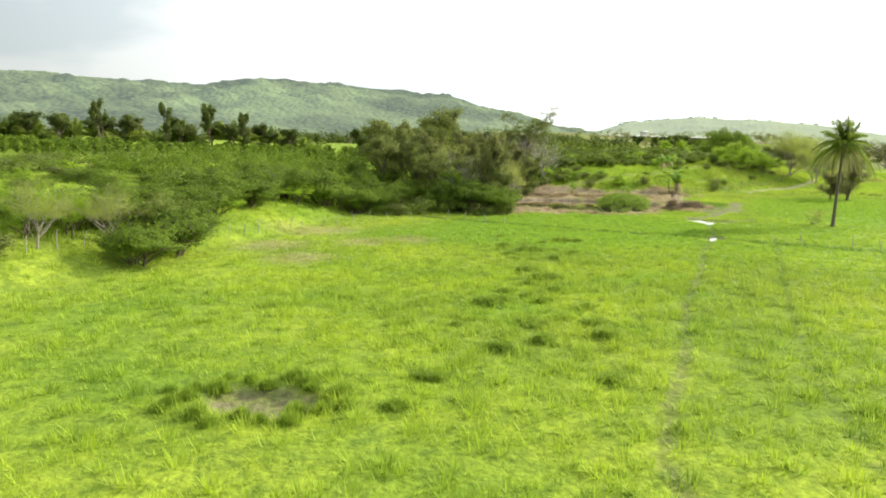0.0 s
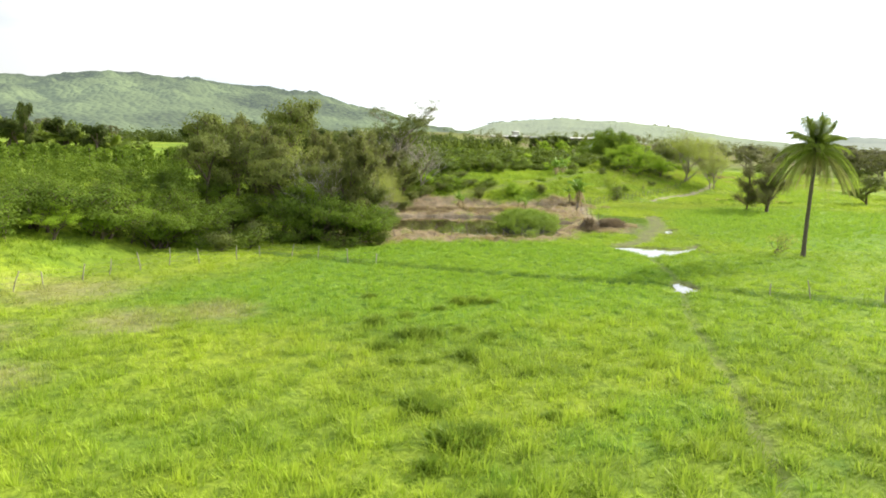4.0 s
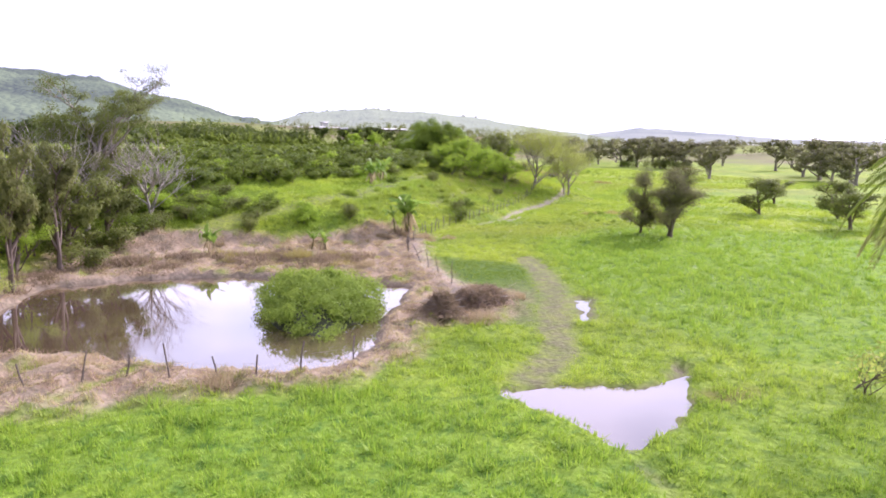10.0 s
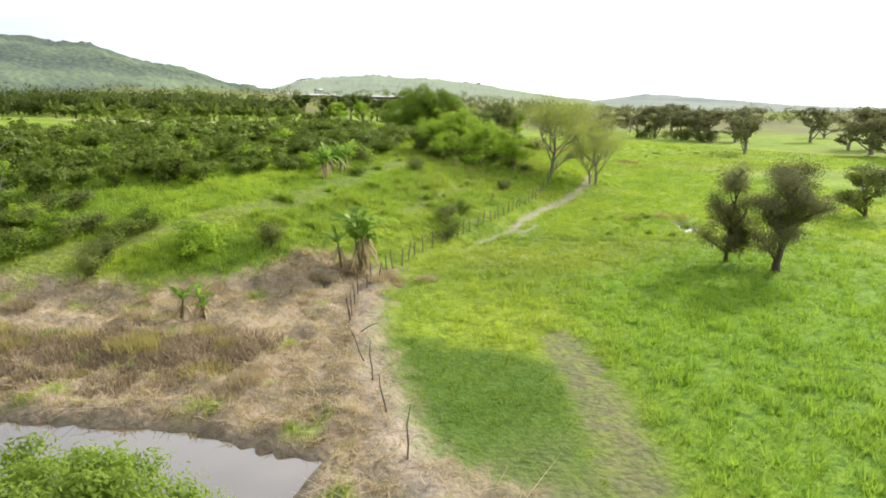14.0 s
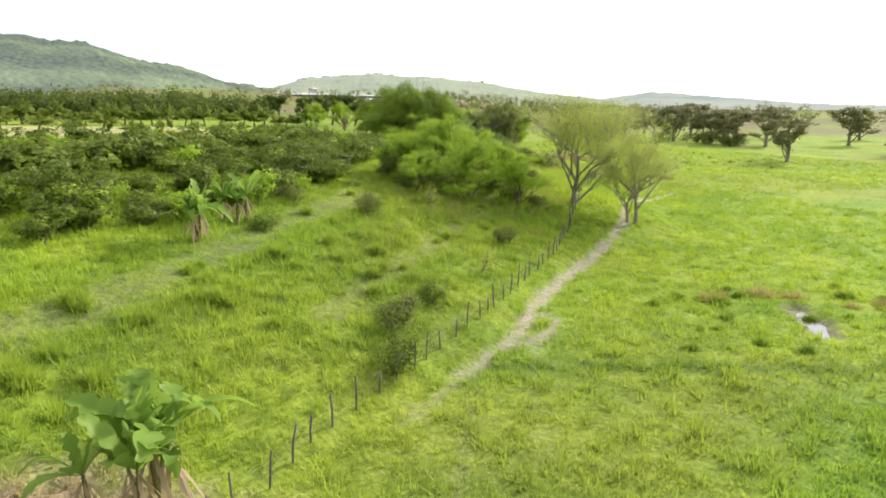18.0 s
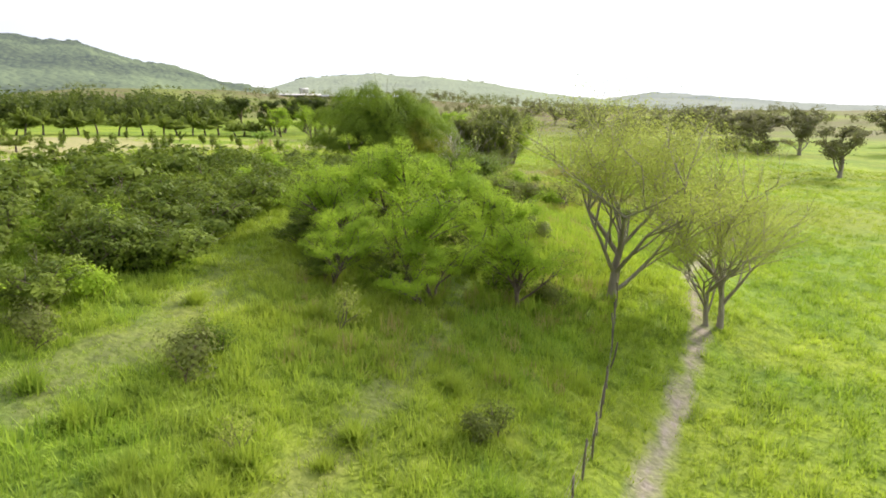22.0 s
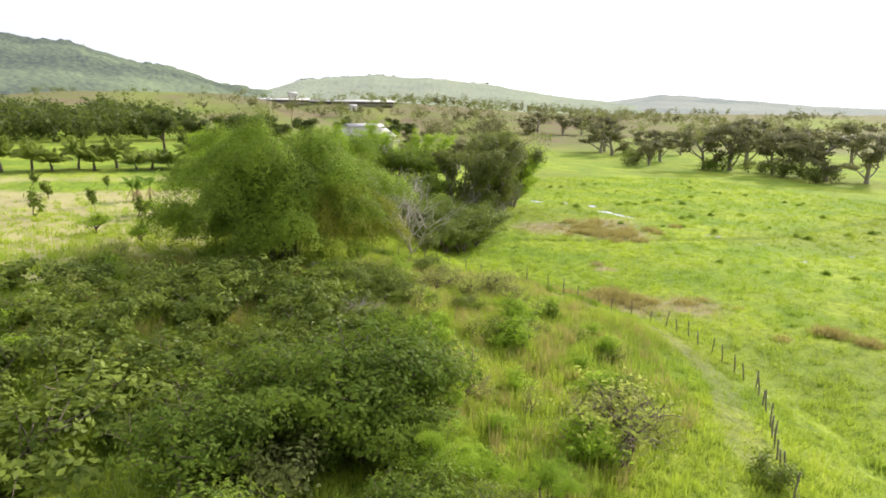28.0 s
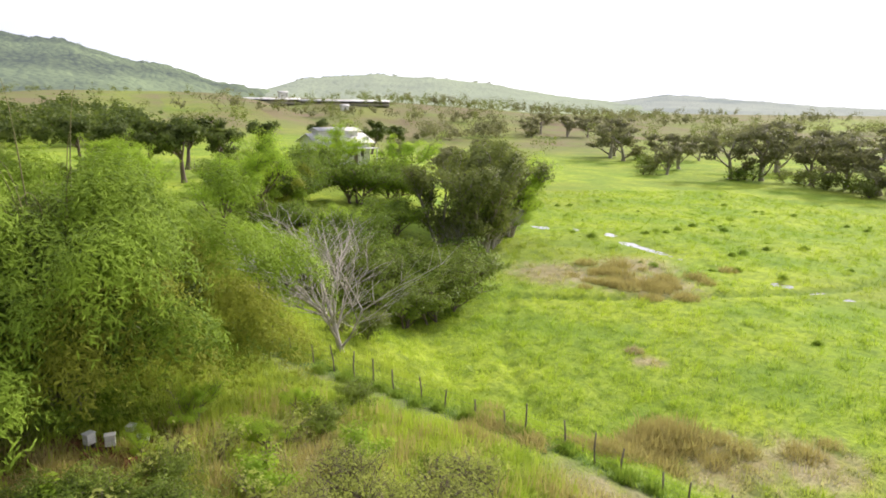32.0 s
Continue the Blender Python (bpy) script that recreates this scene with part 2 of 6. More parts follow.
def hill_material(name, wood, grass, haze_glow, wooded):
    """Distant hills behind kilometres of bright haze, painted in as the material's own glow."""
    m, n, l = node_mat(name)
    geo = n.new("ShaderNodeNewGeometry")
    pos = geo.outputs["Position"]
    f1 = noise_fac(n, l, pos, 0.0035, 6, 0.5 - wooded, 0.62 - wooded)
    v = n.new("ShaderNodeTexVoronoi")
    v.inputs["Scale"].default_value = 0.10
    l.new(pos, v.inputs["Vector"])
    tree = n.new("ShaderNodeMapRange")
    tree.inputs["From Max"].default_value = 0.8
    l.new(v.outputs["Distance"], tree.inputs["Value"])
    woods = mix_col(n, l, tree.outputs[0], wood, tuple(c * 0.15 for c in wood))
    woods = mix_col(n, l, math_node(n, l, "MULTIPLY", noise_fac(n, l, pos, 0.012, 5), 0.6), woods, tuple(c * 0.5 for c in wood))
    meadow = mix_col(n, l, noise_fac(n, l, pos, 0.01, 6), grass, tuple(c * 0.7 for c in grass))
    c = mix_col(n, l, f1, meadow, woods)
    d = n.new("ShaderNodeBsdfDiffuse")
    l.new(c, d.inputs["Color"])
    bp = n.new("ShaderNodeBump")
    bp.inputs["Strength"].default_value, bp.inputs["Distance"].default_value = 0.7, 5.0
    bp.invert = True
    l.new(v.outputs["Distance"], bp.inputs["Height"])
    l.new(bp.outputs[0], d.inputs["Normal"])
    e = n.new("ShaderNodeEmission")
    e.inputs["Color"].default_value, e.inputs["Strength"].default_value = (*haze_glow, 1), 1.0
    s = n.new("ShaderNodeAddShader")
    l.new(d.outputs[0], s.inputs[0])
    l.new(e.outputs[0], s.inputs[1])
    finish(n, s.outputs[0])
    return m


GROUND, GRASS, WATER = ground_material(), grass_material(), water_material()
BARK = rough_mat("brown_bark", (0.12, 0.085, 0.062), (0.21, 0.165, 0.125), 2.0, stretch=(1, 1, 0.25))
PALE_BARK = rough_mat("pale_grey_bark", (0.34, 0.30, 0.25), (0.50, 0.46, 0.40), 2.0, stretch=(1, 1, 0.25))
GREY_BARK = rough_mat("grey_brown_bark", (0.25, 0.21, 0.17), (0.46, 0.41, 0.35), 2.0, stretch=(1, 1, 0.25))
PALM_BARK = rough_mat("ringed_palm_bark", (0.13, 0.105, 0.09), (0.22, 0.18, 0.15), 2.0, stretch=(0.4, 0.4, 4))
POST_WOOD = rough_mat("weathered_post_wood", (0.12, 0.095, 0.075), (0.24, 0.20, 0.165), 3.0, stretch=(1, 1, 0.2))
WIRE = rough_mat("galvanised_wire", (0.30, 0.29, 0.28), (0.22, 0.17, 0.13), 3.0, 0.5, 0, metal=0.6)
LEAF_LIME = leaf_mat("lime_green_leaves", (0.55, 0.71, 0.075), (0.21, 0.35, 0.038), 0.58)
LEAF_MID = leaf_mat("mid_green_leaves", (0.29, 0.40, 0.05), (0.05, 0.095, 0.017), 0.4)
LEAF_DARK = leaf_mat("dark_green_leaves", (0.33, 0.335, 0.12), (0.12, 0.13, 0.05), 0.46, 0.5)
LEAF_DUSKY = leaf_mat("dusky_olive_leaves", (0.31, 0.28, 0.15), (0.13, 0.12, 0.06), 0.4, 0.6)
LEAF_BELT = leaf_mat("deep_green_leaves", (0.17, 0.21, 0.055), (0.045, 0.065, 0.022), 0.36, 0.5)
LEAF_ORCHARD = leaf_mat("glossy_orchard_leaves", (0.31, 0.39, 0.06), (0.04, 0.075, 0.016), 0.33, 0.45)
LEAF_THIN = leaf_mat("thin_yellow_green_leaves", (0.54, 0.57, 0.15), (0.34, 0.39, 0.095), 0.6)
LEAF_OLIVE = leaf_mat("dull_olive_leaves", (0.29, 0.32, 0.09), (0.11, 0.135, 0.045), 0.42)
LEAF_FAR = leaf_mat("far_pasture_leaves", (0.28, 0.26, 0.145), (0.15, 0.145, 0.085), 0.45)
LEAF_BAMBOO = leaf_mat("bamboo_leaves", (0.35, 0.49, 0.05), (0.045, 0.085, 0.015), 0.3, patch=0.22)
LEAF_BAMBOO_OLD = leaf_mat("yellowing_bamboo_leaves", (0.47, 0.49, 0.07), (0.16, 0.18, 0.025), 0.4, patch=0.22)
LEAF_BANANA = leaf_mat("banana_leaves", (0.36, 0.50, 0.10), (0.15, 0.29, 0.045), 0.5, 0.35)
LEAF_PALM = leaf_mat("palm_leaflets", (0.35, 0.42, 0.09), (0.18, 0.24, 0.045), 0.45, 0.4)
LEAF_FADED = leaf_mat("faded_palm_leaflets", (0.46, 0.44, 0.20), (0.28, 0.27, 0.10), 0.45, 0.6)
LEAF_DEAD = leaf_mat("withered_leaves", (0.64, 0.51, 0.35), (0.42, 0.315, 0.2), 0.4, 0.8)
LEAF_RUSTY = leaf_mat("golden_olive_grass", (0.60, 0.50, 0.20), (0.32, 0.26, 0.10), 0.45, 0.8)
MARSH = leaf_mat("marsh_plant_leaves", (0.44, 0.56, 0.10), (0.16, 0.25, 0.04), 0.5, patch=0.9)
DEBRIS = rough_mat("cut_brush", (0.09, 0.065, 0.05), (0.24, 0.175, 0.13), 1.5)
LEAF_BRUSH = leaf_mat("cut_brush_stalks", (0.54, 0.41, 0.29), (0.16, 0.11, 0.075), 0.25, 0.9)
PEAT = rough_mat("wet_dark_earth", (0.05, 0.06, 0.025), (0.09, 0.10, 0.04), 1.5)
CULM = rough_mat("bamboo_culm", (0.16, 0.17, 0.06), (0.26, 0.22, 0.09), 2.0)

# ---- mesh helpers ----


def mesh_of(name, v, f, mat, smooth=False, attrs=()):
    """A mesh from arrays: v is (n, 3), f is (m, 3) or (m, 4)."""
    v, f = np.asarray(v, np.float32), np.asarray(f, np.int32)
    me = bpy.data.meshes.new(name)
    me.vertices.add(len(v))
    me.vertices.foreach_set("co", v.ravel())
    me.loops.add(f.size)
    me.loops.foreach_set("vertex_index", f.ravel())
    me.polygons.add(len(f))
    me.polygons.foreach_set("loop_start", np.arange(0, f.size, f.shape[1], dtype=np.int32))
    if smooth:
        me.polygons.foreach_set("use_smooth", np.ones(len(f), bool))
    for key, values in attrs:
        me.attributes.new(key, "FLOAT", "POINT").data.foreach_set("value", np.asarray(values, np.float32))
    me.materials.append(mat)
    me.update(calc_edges=True)
    return me


def part_of(name, me, parent, label="", m=None):
    ob = new(name, me)
    ob.parent = parent
    if m is not None:
        ob.matrix_local = m
    return tagged(ob, label)


def join(pieces):
    """Several (verts, faces) into one."""
    vs, fs, k = [], [], 0
    for v, f in pieces:
        vs.append(v)
        fs.append(np.asarray(f) + k)
        k += len(v)
    return np.concatenate(vs), np.concatenate(fs)


def tube(pts, radii, sides=6):
    """A tapered tube along points, closed at its tip by its small radius."""
    pts = np.asarray(pts, float)
    d = np.gradient(pts, axis=0)
    d /= np.linalg.norm(d, axis=1)[:, None] + 1e-9
    ref = np.where(np.abs(d[:, 2:3]) > 0.9, np.array([[1.0, 0, 0]]), np.array([[0, 0, 1.0]]))
    a = np.cross(d, ref)
    a /= np.linalg.norm(a, axis=1)[:, None] + 1e-9
    b = np.cross(d, a)
    ang = np.arange(sides) * 2 * np.pi / sides
    r = np.asarray(radii)[:, None, None]
    v = pts[:, None] + r * (np.cos(ang)[None, :, None] * a[:, None] + np.sin(ang)[None, :, None] * b[:, None])
    i = np.arange(len(pts) - 1)[:, None] * sides
    j, j2 = np.arange(sides)[None], (np.arange(sides)[None] + 1) % sides
    f = np.stack([i + j, i + j2, i + sides + j2, i + sides + j], -1).reshape(-1, 4)
    return v.reshape(-1, 3), f


def leaf_quads(rng, centres, length, width, up=0.25, droop=0.0, out=None):
    """One small diamond for each centre; out is the way its face is turned, more or less."""
    n = len(centres)
    d = rng.normal(size=(n, 3))
    d[:, 2] = d[:, 2] * (1 - up) - droop
    if out is None:
        d /= np.linalg.norm(d, axis=1)[:, None] + 1e-9
        s = np.cross(d, rng.normal(size=(n, 3)) + np.array([0, 0, 0.6]))
    else:
        face = out / (np.linalg.norm(out, axis=1)[:, None] + 1e-9) + np.array([0, 0, 0.35]) + rng.normal(0, 0.38, (n, 3))
        face /= np.linalg.norm(face, axis=1)[:, None] + 1e-9
        d -= face * np.sum(d * face, 1)[:, None]
        d /= np.linalg.norm(d, axis=1)[:, None] + 1e-9
        s = np.cross(face, d)
    s /= np.linalg.norm(s, axis=1)[:, None] + 1e-9
    k = rng.uniform(0.6, 1.35, (n, 1))
    lo, wi = d * length * k * 0.5, s * width * k * 0.5
    v = np.stack([centres - lo, centres + wi - lo * 0.1, centres + lo, centres - wi - lo * 0.1], 1).reshape(-1, 3)
    return v, np.arange(4 * n).reshape(-1, 4)


def grow(rng, height, levels, first, spread, ratio, fork, bend=0.25, lean=0.06, r0=0.2, stems=1, rise=0.35, start=0.3):
    """A branching skeleton. Gives the trunk's tubes, the limbs' tubes and the places of the twigs."""
    trunk, limbs, twigs = [], [], []

    def limb(p, d, length, r, level):
        n = 6 if level == 0 else 4 if level == 1 else 3
        pts = [p]
        for k in range(n):
            d = d + rng.normal(0, bend * 0.35, 3) + np.array([0, 0, rise * 0.12 * (level > 0)])
            d = d / np.linalg.norm(d)
            pts.append(pts[-1] + d * length / n)
        pts = np.array(pts)
        rad = np.linspace(r, r * (0.55 if level < levels else 0.25), n + 1)
        if level == 0:
            rad[0] *= 1.35
        (trunk if level == 0 else limbs[-1]).append(tube(pts, rad, 7 if level == 0 else 4 if level == 1 else 3))
        if level >= levels - 1:
            twigs.extend(pts[1 + (level < levels):])
            twigs.extend((pts[1:] + pts[:-1])[1:] / 2)
        if level < levels:
            kids = fork if level else first
            for c in range(kids):
                if level == 0:
                    limbs.append([])
                at = pts[-1] if c < 2 else pts[int(rng.integers(1, n))]
                ang = rng.uniform(0, 2 * np.pi) if level else 2 * np.pi * (c + rng.uniform(-0.3, 0.3)) / kids
                side = np.array([math.cos(ang), math.sin(ang), 0.0])
                nd = d * math.cos(spread) + side * math.sin(spread) * rng.uniform(0.7, 1.3)
                limb(at, nd / np.linalg.norm(nd), length * ratio * rng.uniform(0.8, 1.15), r * 0.55, level + 1)

    for s in range(stems):
        a = rng.uniform(0, 2 * np.pi)
        off = np.array([math.cos(a), math.sin(a), 0]) * (0.35 * (stems > 1))
        tilt = lean if stems == 1 else 0.35
        d = np.array([math.cos(a) * tilt, math.sin(a) * tilt, 1.0])
        limb(off + np.array([0, 0, -0.15]), d / np.linalg.norm(d), height, r0, 0)
    return trunk, limbs, np.array(twigs)


def tree_proto(name, seed, mat, bark, leaves, leaf, clump, label, category="tree", squash=0.7, up=0.25, droop=0.0, low=None, split=True, bunch=0.4, **shape):
    """A tree: trunk, limbs and a crown of separate leaves in clumps about the twigs."""
    rng = np.random.default_rng(seed)
    trunk, limbs, twigs = grow(rng, **shape)
    root = tagged(new(name), label, category)
    for stem in trunk:
        part_of("trunk", mesh_of("trunk", *stem, bark, True), root)
    if split:
        for one in limbs:
            part_of("limb", mesh_of("limb", *join(one), bark, True), root)
    else:
        tagged(part_of("branchwork", mesh_of("branchwork", *join(sum(limbs, [])), bark, True), root), kind="stuff")
    if leaves:
        knots = twigs[rng.permutation(len(twigs))[:max(4, int(bunch * len(twigs)))]]
        pick = knots[rng.integers(0, len(knots), leaves)]
        u, b = rng.uniform(-0.45, 1, leaves), rng.uniform(0, 6.283, leaves)
        flat = np.sqrt(1 - u * u)
        off = np.stack([flat * np.cos(b), flat * np.sin(b), u * squash], 1) * (clump * 1.75 * rng.uniform(0.2, 1.1, leaves) ** 0.6)[:, None] + rng.normal(0, 0.18 * clump, (leaves, 3))
        c = pick + off
        out = off / clump + 1.1 * (c - twigs.mean(0)) / (twigs.std(0) + 0.1)
        if low is not None:
            c, out = c[c[:, 2] > low], out[c[:, 2] > low]
        part_of("crown", mesh_of("crown", *leaf_quads(rng, c, leaf[0], leaf[1], up, droop, out), mat), root)
    return root

# ---- the lie of the land ----
FOOT = [(-75, -80), (-38, 20), (-24, 52), (-17, 78), (-12, 100), (-4, 109), (4, 119), (8.5, 130), (15.5, 138.5), (24, 141.5), (32, 141.5), (44, 141), (50, 144.5), (58, 150), (65, 155), (73, 162), (84, 170.5), (99, 177.5), (112, 198), (119, 211), (123, 222), (121.5, 237), (116.5, 248), (119, 262), (128, 276), (146, 297), (160, 330), (175, 380), (190, 470), (200, 900)]
POND = [(10, 112), (10, 119.5), (12, 128), (18, 129), (25.5, 127.5), (33, 122.8), (37, 118.8), (35, 115), (31.5, 110), (29.5, 105.5), (27.3, 102.6), (23.4, 102.6), (19.8, 105), (15.5, 109)]
PUDDLE = [(32.2, 95.9), (33.9, 95.5), (36.5, 94.9), (38.1, 93.7), (40.0, 94.0), (41.9, 95.8), (42.3, 95.4), (39.8, 93.0), (38.6, 91.6), (36.5, 90.2), (34.8, 89.5), (33.4, 89.0), (33.2, 89.8), (33.4, 91.3), (32.7, 93.2), (32.2, 94.5)]
PUDDLE_SMALL = [(29.7, 77.4), (30.2, 76.6), (30.0, 75.6), (30.0, 74.6), (29.7, 73.6), (28.3, 72.9), (27.8, 73.9), (28.5, 74.8), (28.8, 75.9)]
PUDDLE_FIELD = [(46.2, 110.6), (47.3, 109.6), (46.4, 108.6), (45.0, 106.7), (43.2, 104.4), (42.7, 104.8), (44.2, 107.0), (45.3, 109.0)]
PUDDLE_RIGHT = [(82.3, 147.6), (84.6, 150.3), (85.9, 153.2), (84.8, 153.6), (83.3, 151.4), (81.4, 148.4)]
HOLE = [(-9, 26.4), (-6.8, 26.8), (-4.6, 26), (-4.6, 24.9), (-6.2, 23.8), (-8.2, 24.4)]
DRY = [(5, 98), (3, 106), (8, 122), (12, 138), (20.5, 145.6), (27, 145), (32.3, 143.4), (38, 143.0), (44.6, 146), (50, 143.5), (46, 136), (43.4, 130), (40.5, 117), (42.5, 113.5), (41.5, 109), (37, 106.5), (33, 107), (30.8, 102.5), (27, 99.8), (20, 100.5), (13, 101)]
CUT = [(43.2, 131), (47.5, 126.8), (50.4, 122.6), (47.6, 117), (44.6, 110.6), (41.5, 106), (38.6, 103.5), (37.5, 106), (39.6, 109.5), (39.6, 114.8), (40.6, 119.3), (42, 126)]
FIELD = [(35, 236), (92, 234), (96, 262), (100, 288), (98, 300), (50, 302), (20, 290)]
MUD_WAY = [(52, 126), (50.4, 121.8), (47.4, 115.2), (44.2, 109.5), (41, 105), (37.5, 99.5), (34, 96.5)]
SAND_WAY = [(56.5, 147.6), (61, 151.2), (64.1, 153.8), (67.6, 156.7), (69.7, 159.3), (75.5, 164.7), (85.7, 172.9), (91.6, 177.9), (97.7, 185.6), (112, 198), (121, 203)]
COW_TRACK = [(33, 88), (30.3, 78.5), (28, 73), (25, 67.3), (20.2, 54.6), (14.9, 42.5), (11, 31), (8.4, 25), (7, 21), (6.2, 8)]
COW_TRACK_2 = [(34, 72), (28, 58), (21, 42), (16, 30), (12, 15)]
FENCE_DITCH = [(-2, 94), (5, 89), (9.2, 86.4), (17.5, 80.8), (28, 75.5), (40, 67.4), (62, 54)]
SAND_TRAIL = [(55.5, 141), (58.5, 146), (61, 150)]
SAND_TRAIL_2 = [(60, 143), (62.5, 147.5), (66.5, 154)]
BANK_EDGE = [(48, 143.5), (45, 136), (42.6, 129), (40.6, 121), (39.4, 114.5)]
SAND_LOOP = [(64.1, 153.8), (67.5, 154.4), (69.6, 156.6), (69.7, 159.3)]
SLOPE_TRACK = [(20, 141), (28, 147), (36, 151), (43.2, 154.8), (50.1, 162.3), (57.0, 171.5), (62.8, 177.9), (66.8, 184.9), (70.8, 192.0), (75.8, 198.8), (83.6, 209.7), (89.7, 221.2), (93.1, 232.5)]
SLOPE_TRACK_2 = [(55.4, 155.7), (65.1, 166.2), (74.5, 176.7), (80.2, 185.1), (86.0, 195.6)]
STREAM = [(118, 205), (127, 213.7), (141, 226.7), (153, 235.3), (159.7, 247.5), (162.3, 255), (159.5, 264), (157.5, 271.5), (158, 277), (158, 282), (160.4, 291), (157.5, 296.8), (150, 303)]
STREAM_ARM = [(160, 248), (169, 246.4), (172, 243.2), (186, 237), (205, 234)]
FIELD_DITCH = [(131, 266), (139, 262), (145.3, 260), (155, 258.6), (164, 257.7), (185, 262), (215, 268)]
BANK_TRACK = [(105, 248.5), (109.5, 242.5), (113.3, 236), (116.2, 231), (117.6, 226), (116.8, 220), (113.4, 213), (108, 206)]
PASTURE_RILL = [(62.5, 151.5), (70, 148), (80, 143.5), (92, 139)]
BANK_DITCH = [(104.5, 251.5), (108.4, 245.6), (112.6, 239.4), (115.6, 234.4), (118, 230.6)]
LUSH_NEAR = [(-8, 76), (8, 64), (26, 70), (34, 86), (32, 97), (20, 100), (8, 98)]
LUSH_WET = [(46, 104), (48.5, 113), (53, 124), (60, 136), (76, 142), (95, 128), (92, 104), (62, 88), (46, 92)]
FIELD_RILL = [(119, 241), (120, 245), (121.3, 249), (124, 256), (130, 265)]


def way_dist(way, x, y):
    """Distance to a line of points, and the side on which it is passed (left: 1)."""
    best, side = np.full(np.shape(x), 1e9), np.zeros(np.shape(x))
    for (ax, ay), (bx, by) in zip(way, way[1:]):
        ux, uy = bx - ax, by - ay
        k = np.clip(((x - ax) * ux + (y - ay) * uy) / (ux * ux + uy * uy), 0, 1)
        dx, dy = x - ax - k * ux, y - ay - k * uy
        dd = np.hypot(dx, dy)
        near = dd < best - 1e-6
        side = np.where(near, np.where(ux * dy - uy * dx > 0, 1.0, -1.0), side)
        best = np.where(near, dd, best)
    return best, side


def inside(poly, x, y):
    """Signed distance to a closed outline, positive inside."""
    dist, _ = way_dist(poly + poly[:1], x, y)
    odd = np.zeros(np.shape(x), bool)
    for (ax, ay), (bx, by) in zip(poly, poly[1:] + poly[:1]):
        if ay != by:
            odd ^= ((ay > y) != (by > y)) & (x < (bx - ax) * (y - ay) / (by - ay) + ax)
    return np.where(odd, dist, -dist)


def smooth(a, b, v):
    k = np.clip((v - a) / (b - a), 0, 1)
    return k * k * (3 - 2 * k)


def wob(x, y, s, seed=0.0):
    """A cheap, smooth, irregular wave of period about s."""
    x, y = x / s * 6.283 + seed, y / s * 6.283 - 1.7 * seed
    return (np.sin(x + 1.3 * np.sin(0.7 * y + seed)) * np.cos(0.83 * y + 1.1 * np.sin(0.61 * x)) + 0.5 * np.sin(2.1 * x - 1.7 * y + 2 * np.sin(0.9 * y)) + 0.3 * np.cos(3.7 * x + 2.9 * y)) / 1.8


def land(x, y):
    """The ground's height without its small relief."""
    x, y = np.asarray(x, float), np.asarray(y, float)
    d, s = way_dist(FOOT, x, y)
    d = d * s
    dl = np.maximum(d, 0)
    z = 6.5 * (1 - np.exp(-dl / 15)) + 0.035 * np.maximum(dl - 50, 0) * (1 - smooth(200, 600, dl)) * (1 - smooth(250, 400, y))
    z = np.where(d < 0, -1.5 * smooth(20, 60, -d) * smooth(170, 230, y), z)
    knoll = (15 + 3.2 * smooth(190, 235, x)) * smooth(430, 720, y - 0.15 * x) * (1 - smooth(900, 1300, y)) * (1 - smooth(250, 600, x)) * smooth(-120, 60, x)
    return z + knoll + 9 * smooth(500, 1000, np.hypot(x - 50, y - 110))


def relief(x, y):
    """Ponds, ruts, tussocks: what is added to land()."""
    e = np.zeros(np.shape(x))
    ok = (x > -70) & (x < 230) & (y > -10) & (y < 320)
    xs, ys = x[ok], y[ok]
    z = 0.05 * wob(xs, ys, 3.3) + 0.08 * wob(xs, ys, 7, 4.0)
    p = inside(POND, xs, ys) + 0.5 * wob(xs, ys, 3.1, 1.0)
    dry = smooth(-1, 1, inside(DRY, xs, ys))
    z += dry * (0.34 * wob(xs, ys, 4.6, 3.0) + 0.22 * wob(xs, ys, 2.6, 5.0) + 0.16)
    z = z * (1 - smooth(-1.5, 0, p)) + 0.05 * smooth(-2, -0.5, p) - 0.8 * smooth(-0.7, 1.0, p)
    for poly, deep, lip in ((PUDDLE, 0.4, 0.5), (PUDDLE_SMALL, 0.3, 0.2), (PUDDLE_FIELD, 0.25, 0.1), (PUDDLE_RIGHT, 0.3, 0.2), (HOLE, 0.45, 0.5)):
        q = inside(poly, xs, ys) + 0.3 * wob(xs, ys, 1.7, 2.5)
        flat = smooth(-3.0, -0.8, q)
        z = z * (1 - flat) + 0.05 * flat - deep * smooth(-lip, 0.3, q)
    for way, w, deep in ((COW_TRACK, 0.35, 0.12), (COW_TRACK_2, 0.3, 0.08), (FENCE_DITCH, 0.8, 0.2), (MUD_WAY, 1.6, 0.08), (SAND_WAY, 0.9, 0.1), (STREAM, 0.75, 0.6), (STREAM_ARM, 0.7, 0.55), (FIELD_DITCH, 0.8, 0.35), (FIELD_RILL, 0.5, 0.3)):
        dd, _ = way_dist(way, xs, ys)
        if way in (STREAM, STREAM_ARM):
            deep = deep * np.maximum(smooth(-0.35, 0.15, wob(xs, ys, 26, 2.0)), smooth(266, 272, ys)) * smooth(238, 246, ys)
        z -= deep * (1 - smooth(0.2 * w, 1.5 * w, dd + 0.4 * w * wob(xs, ys, 2.7, 1.5)))
    e[ok] = z
    return e


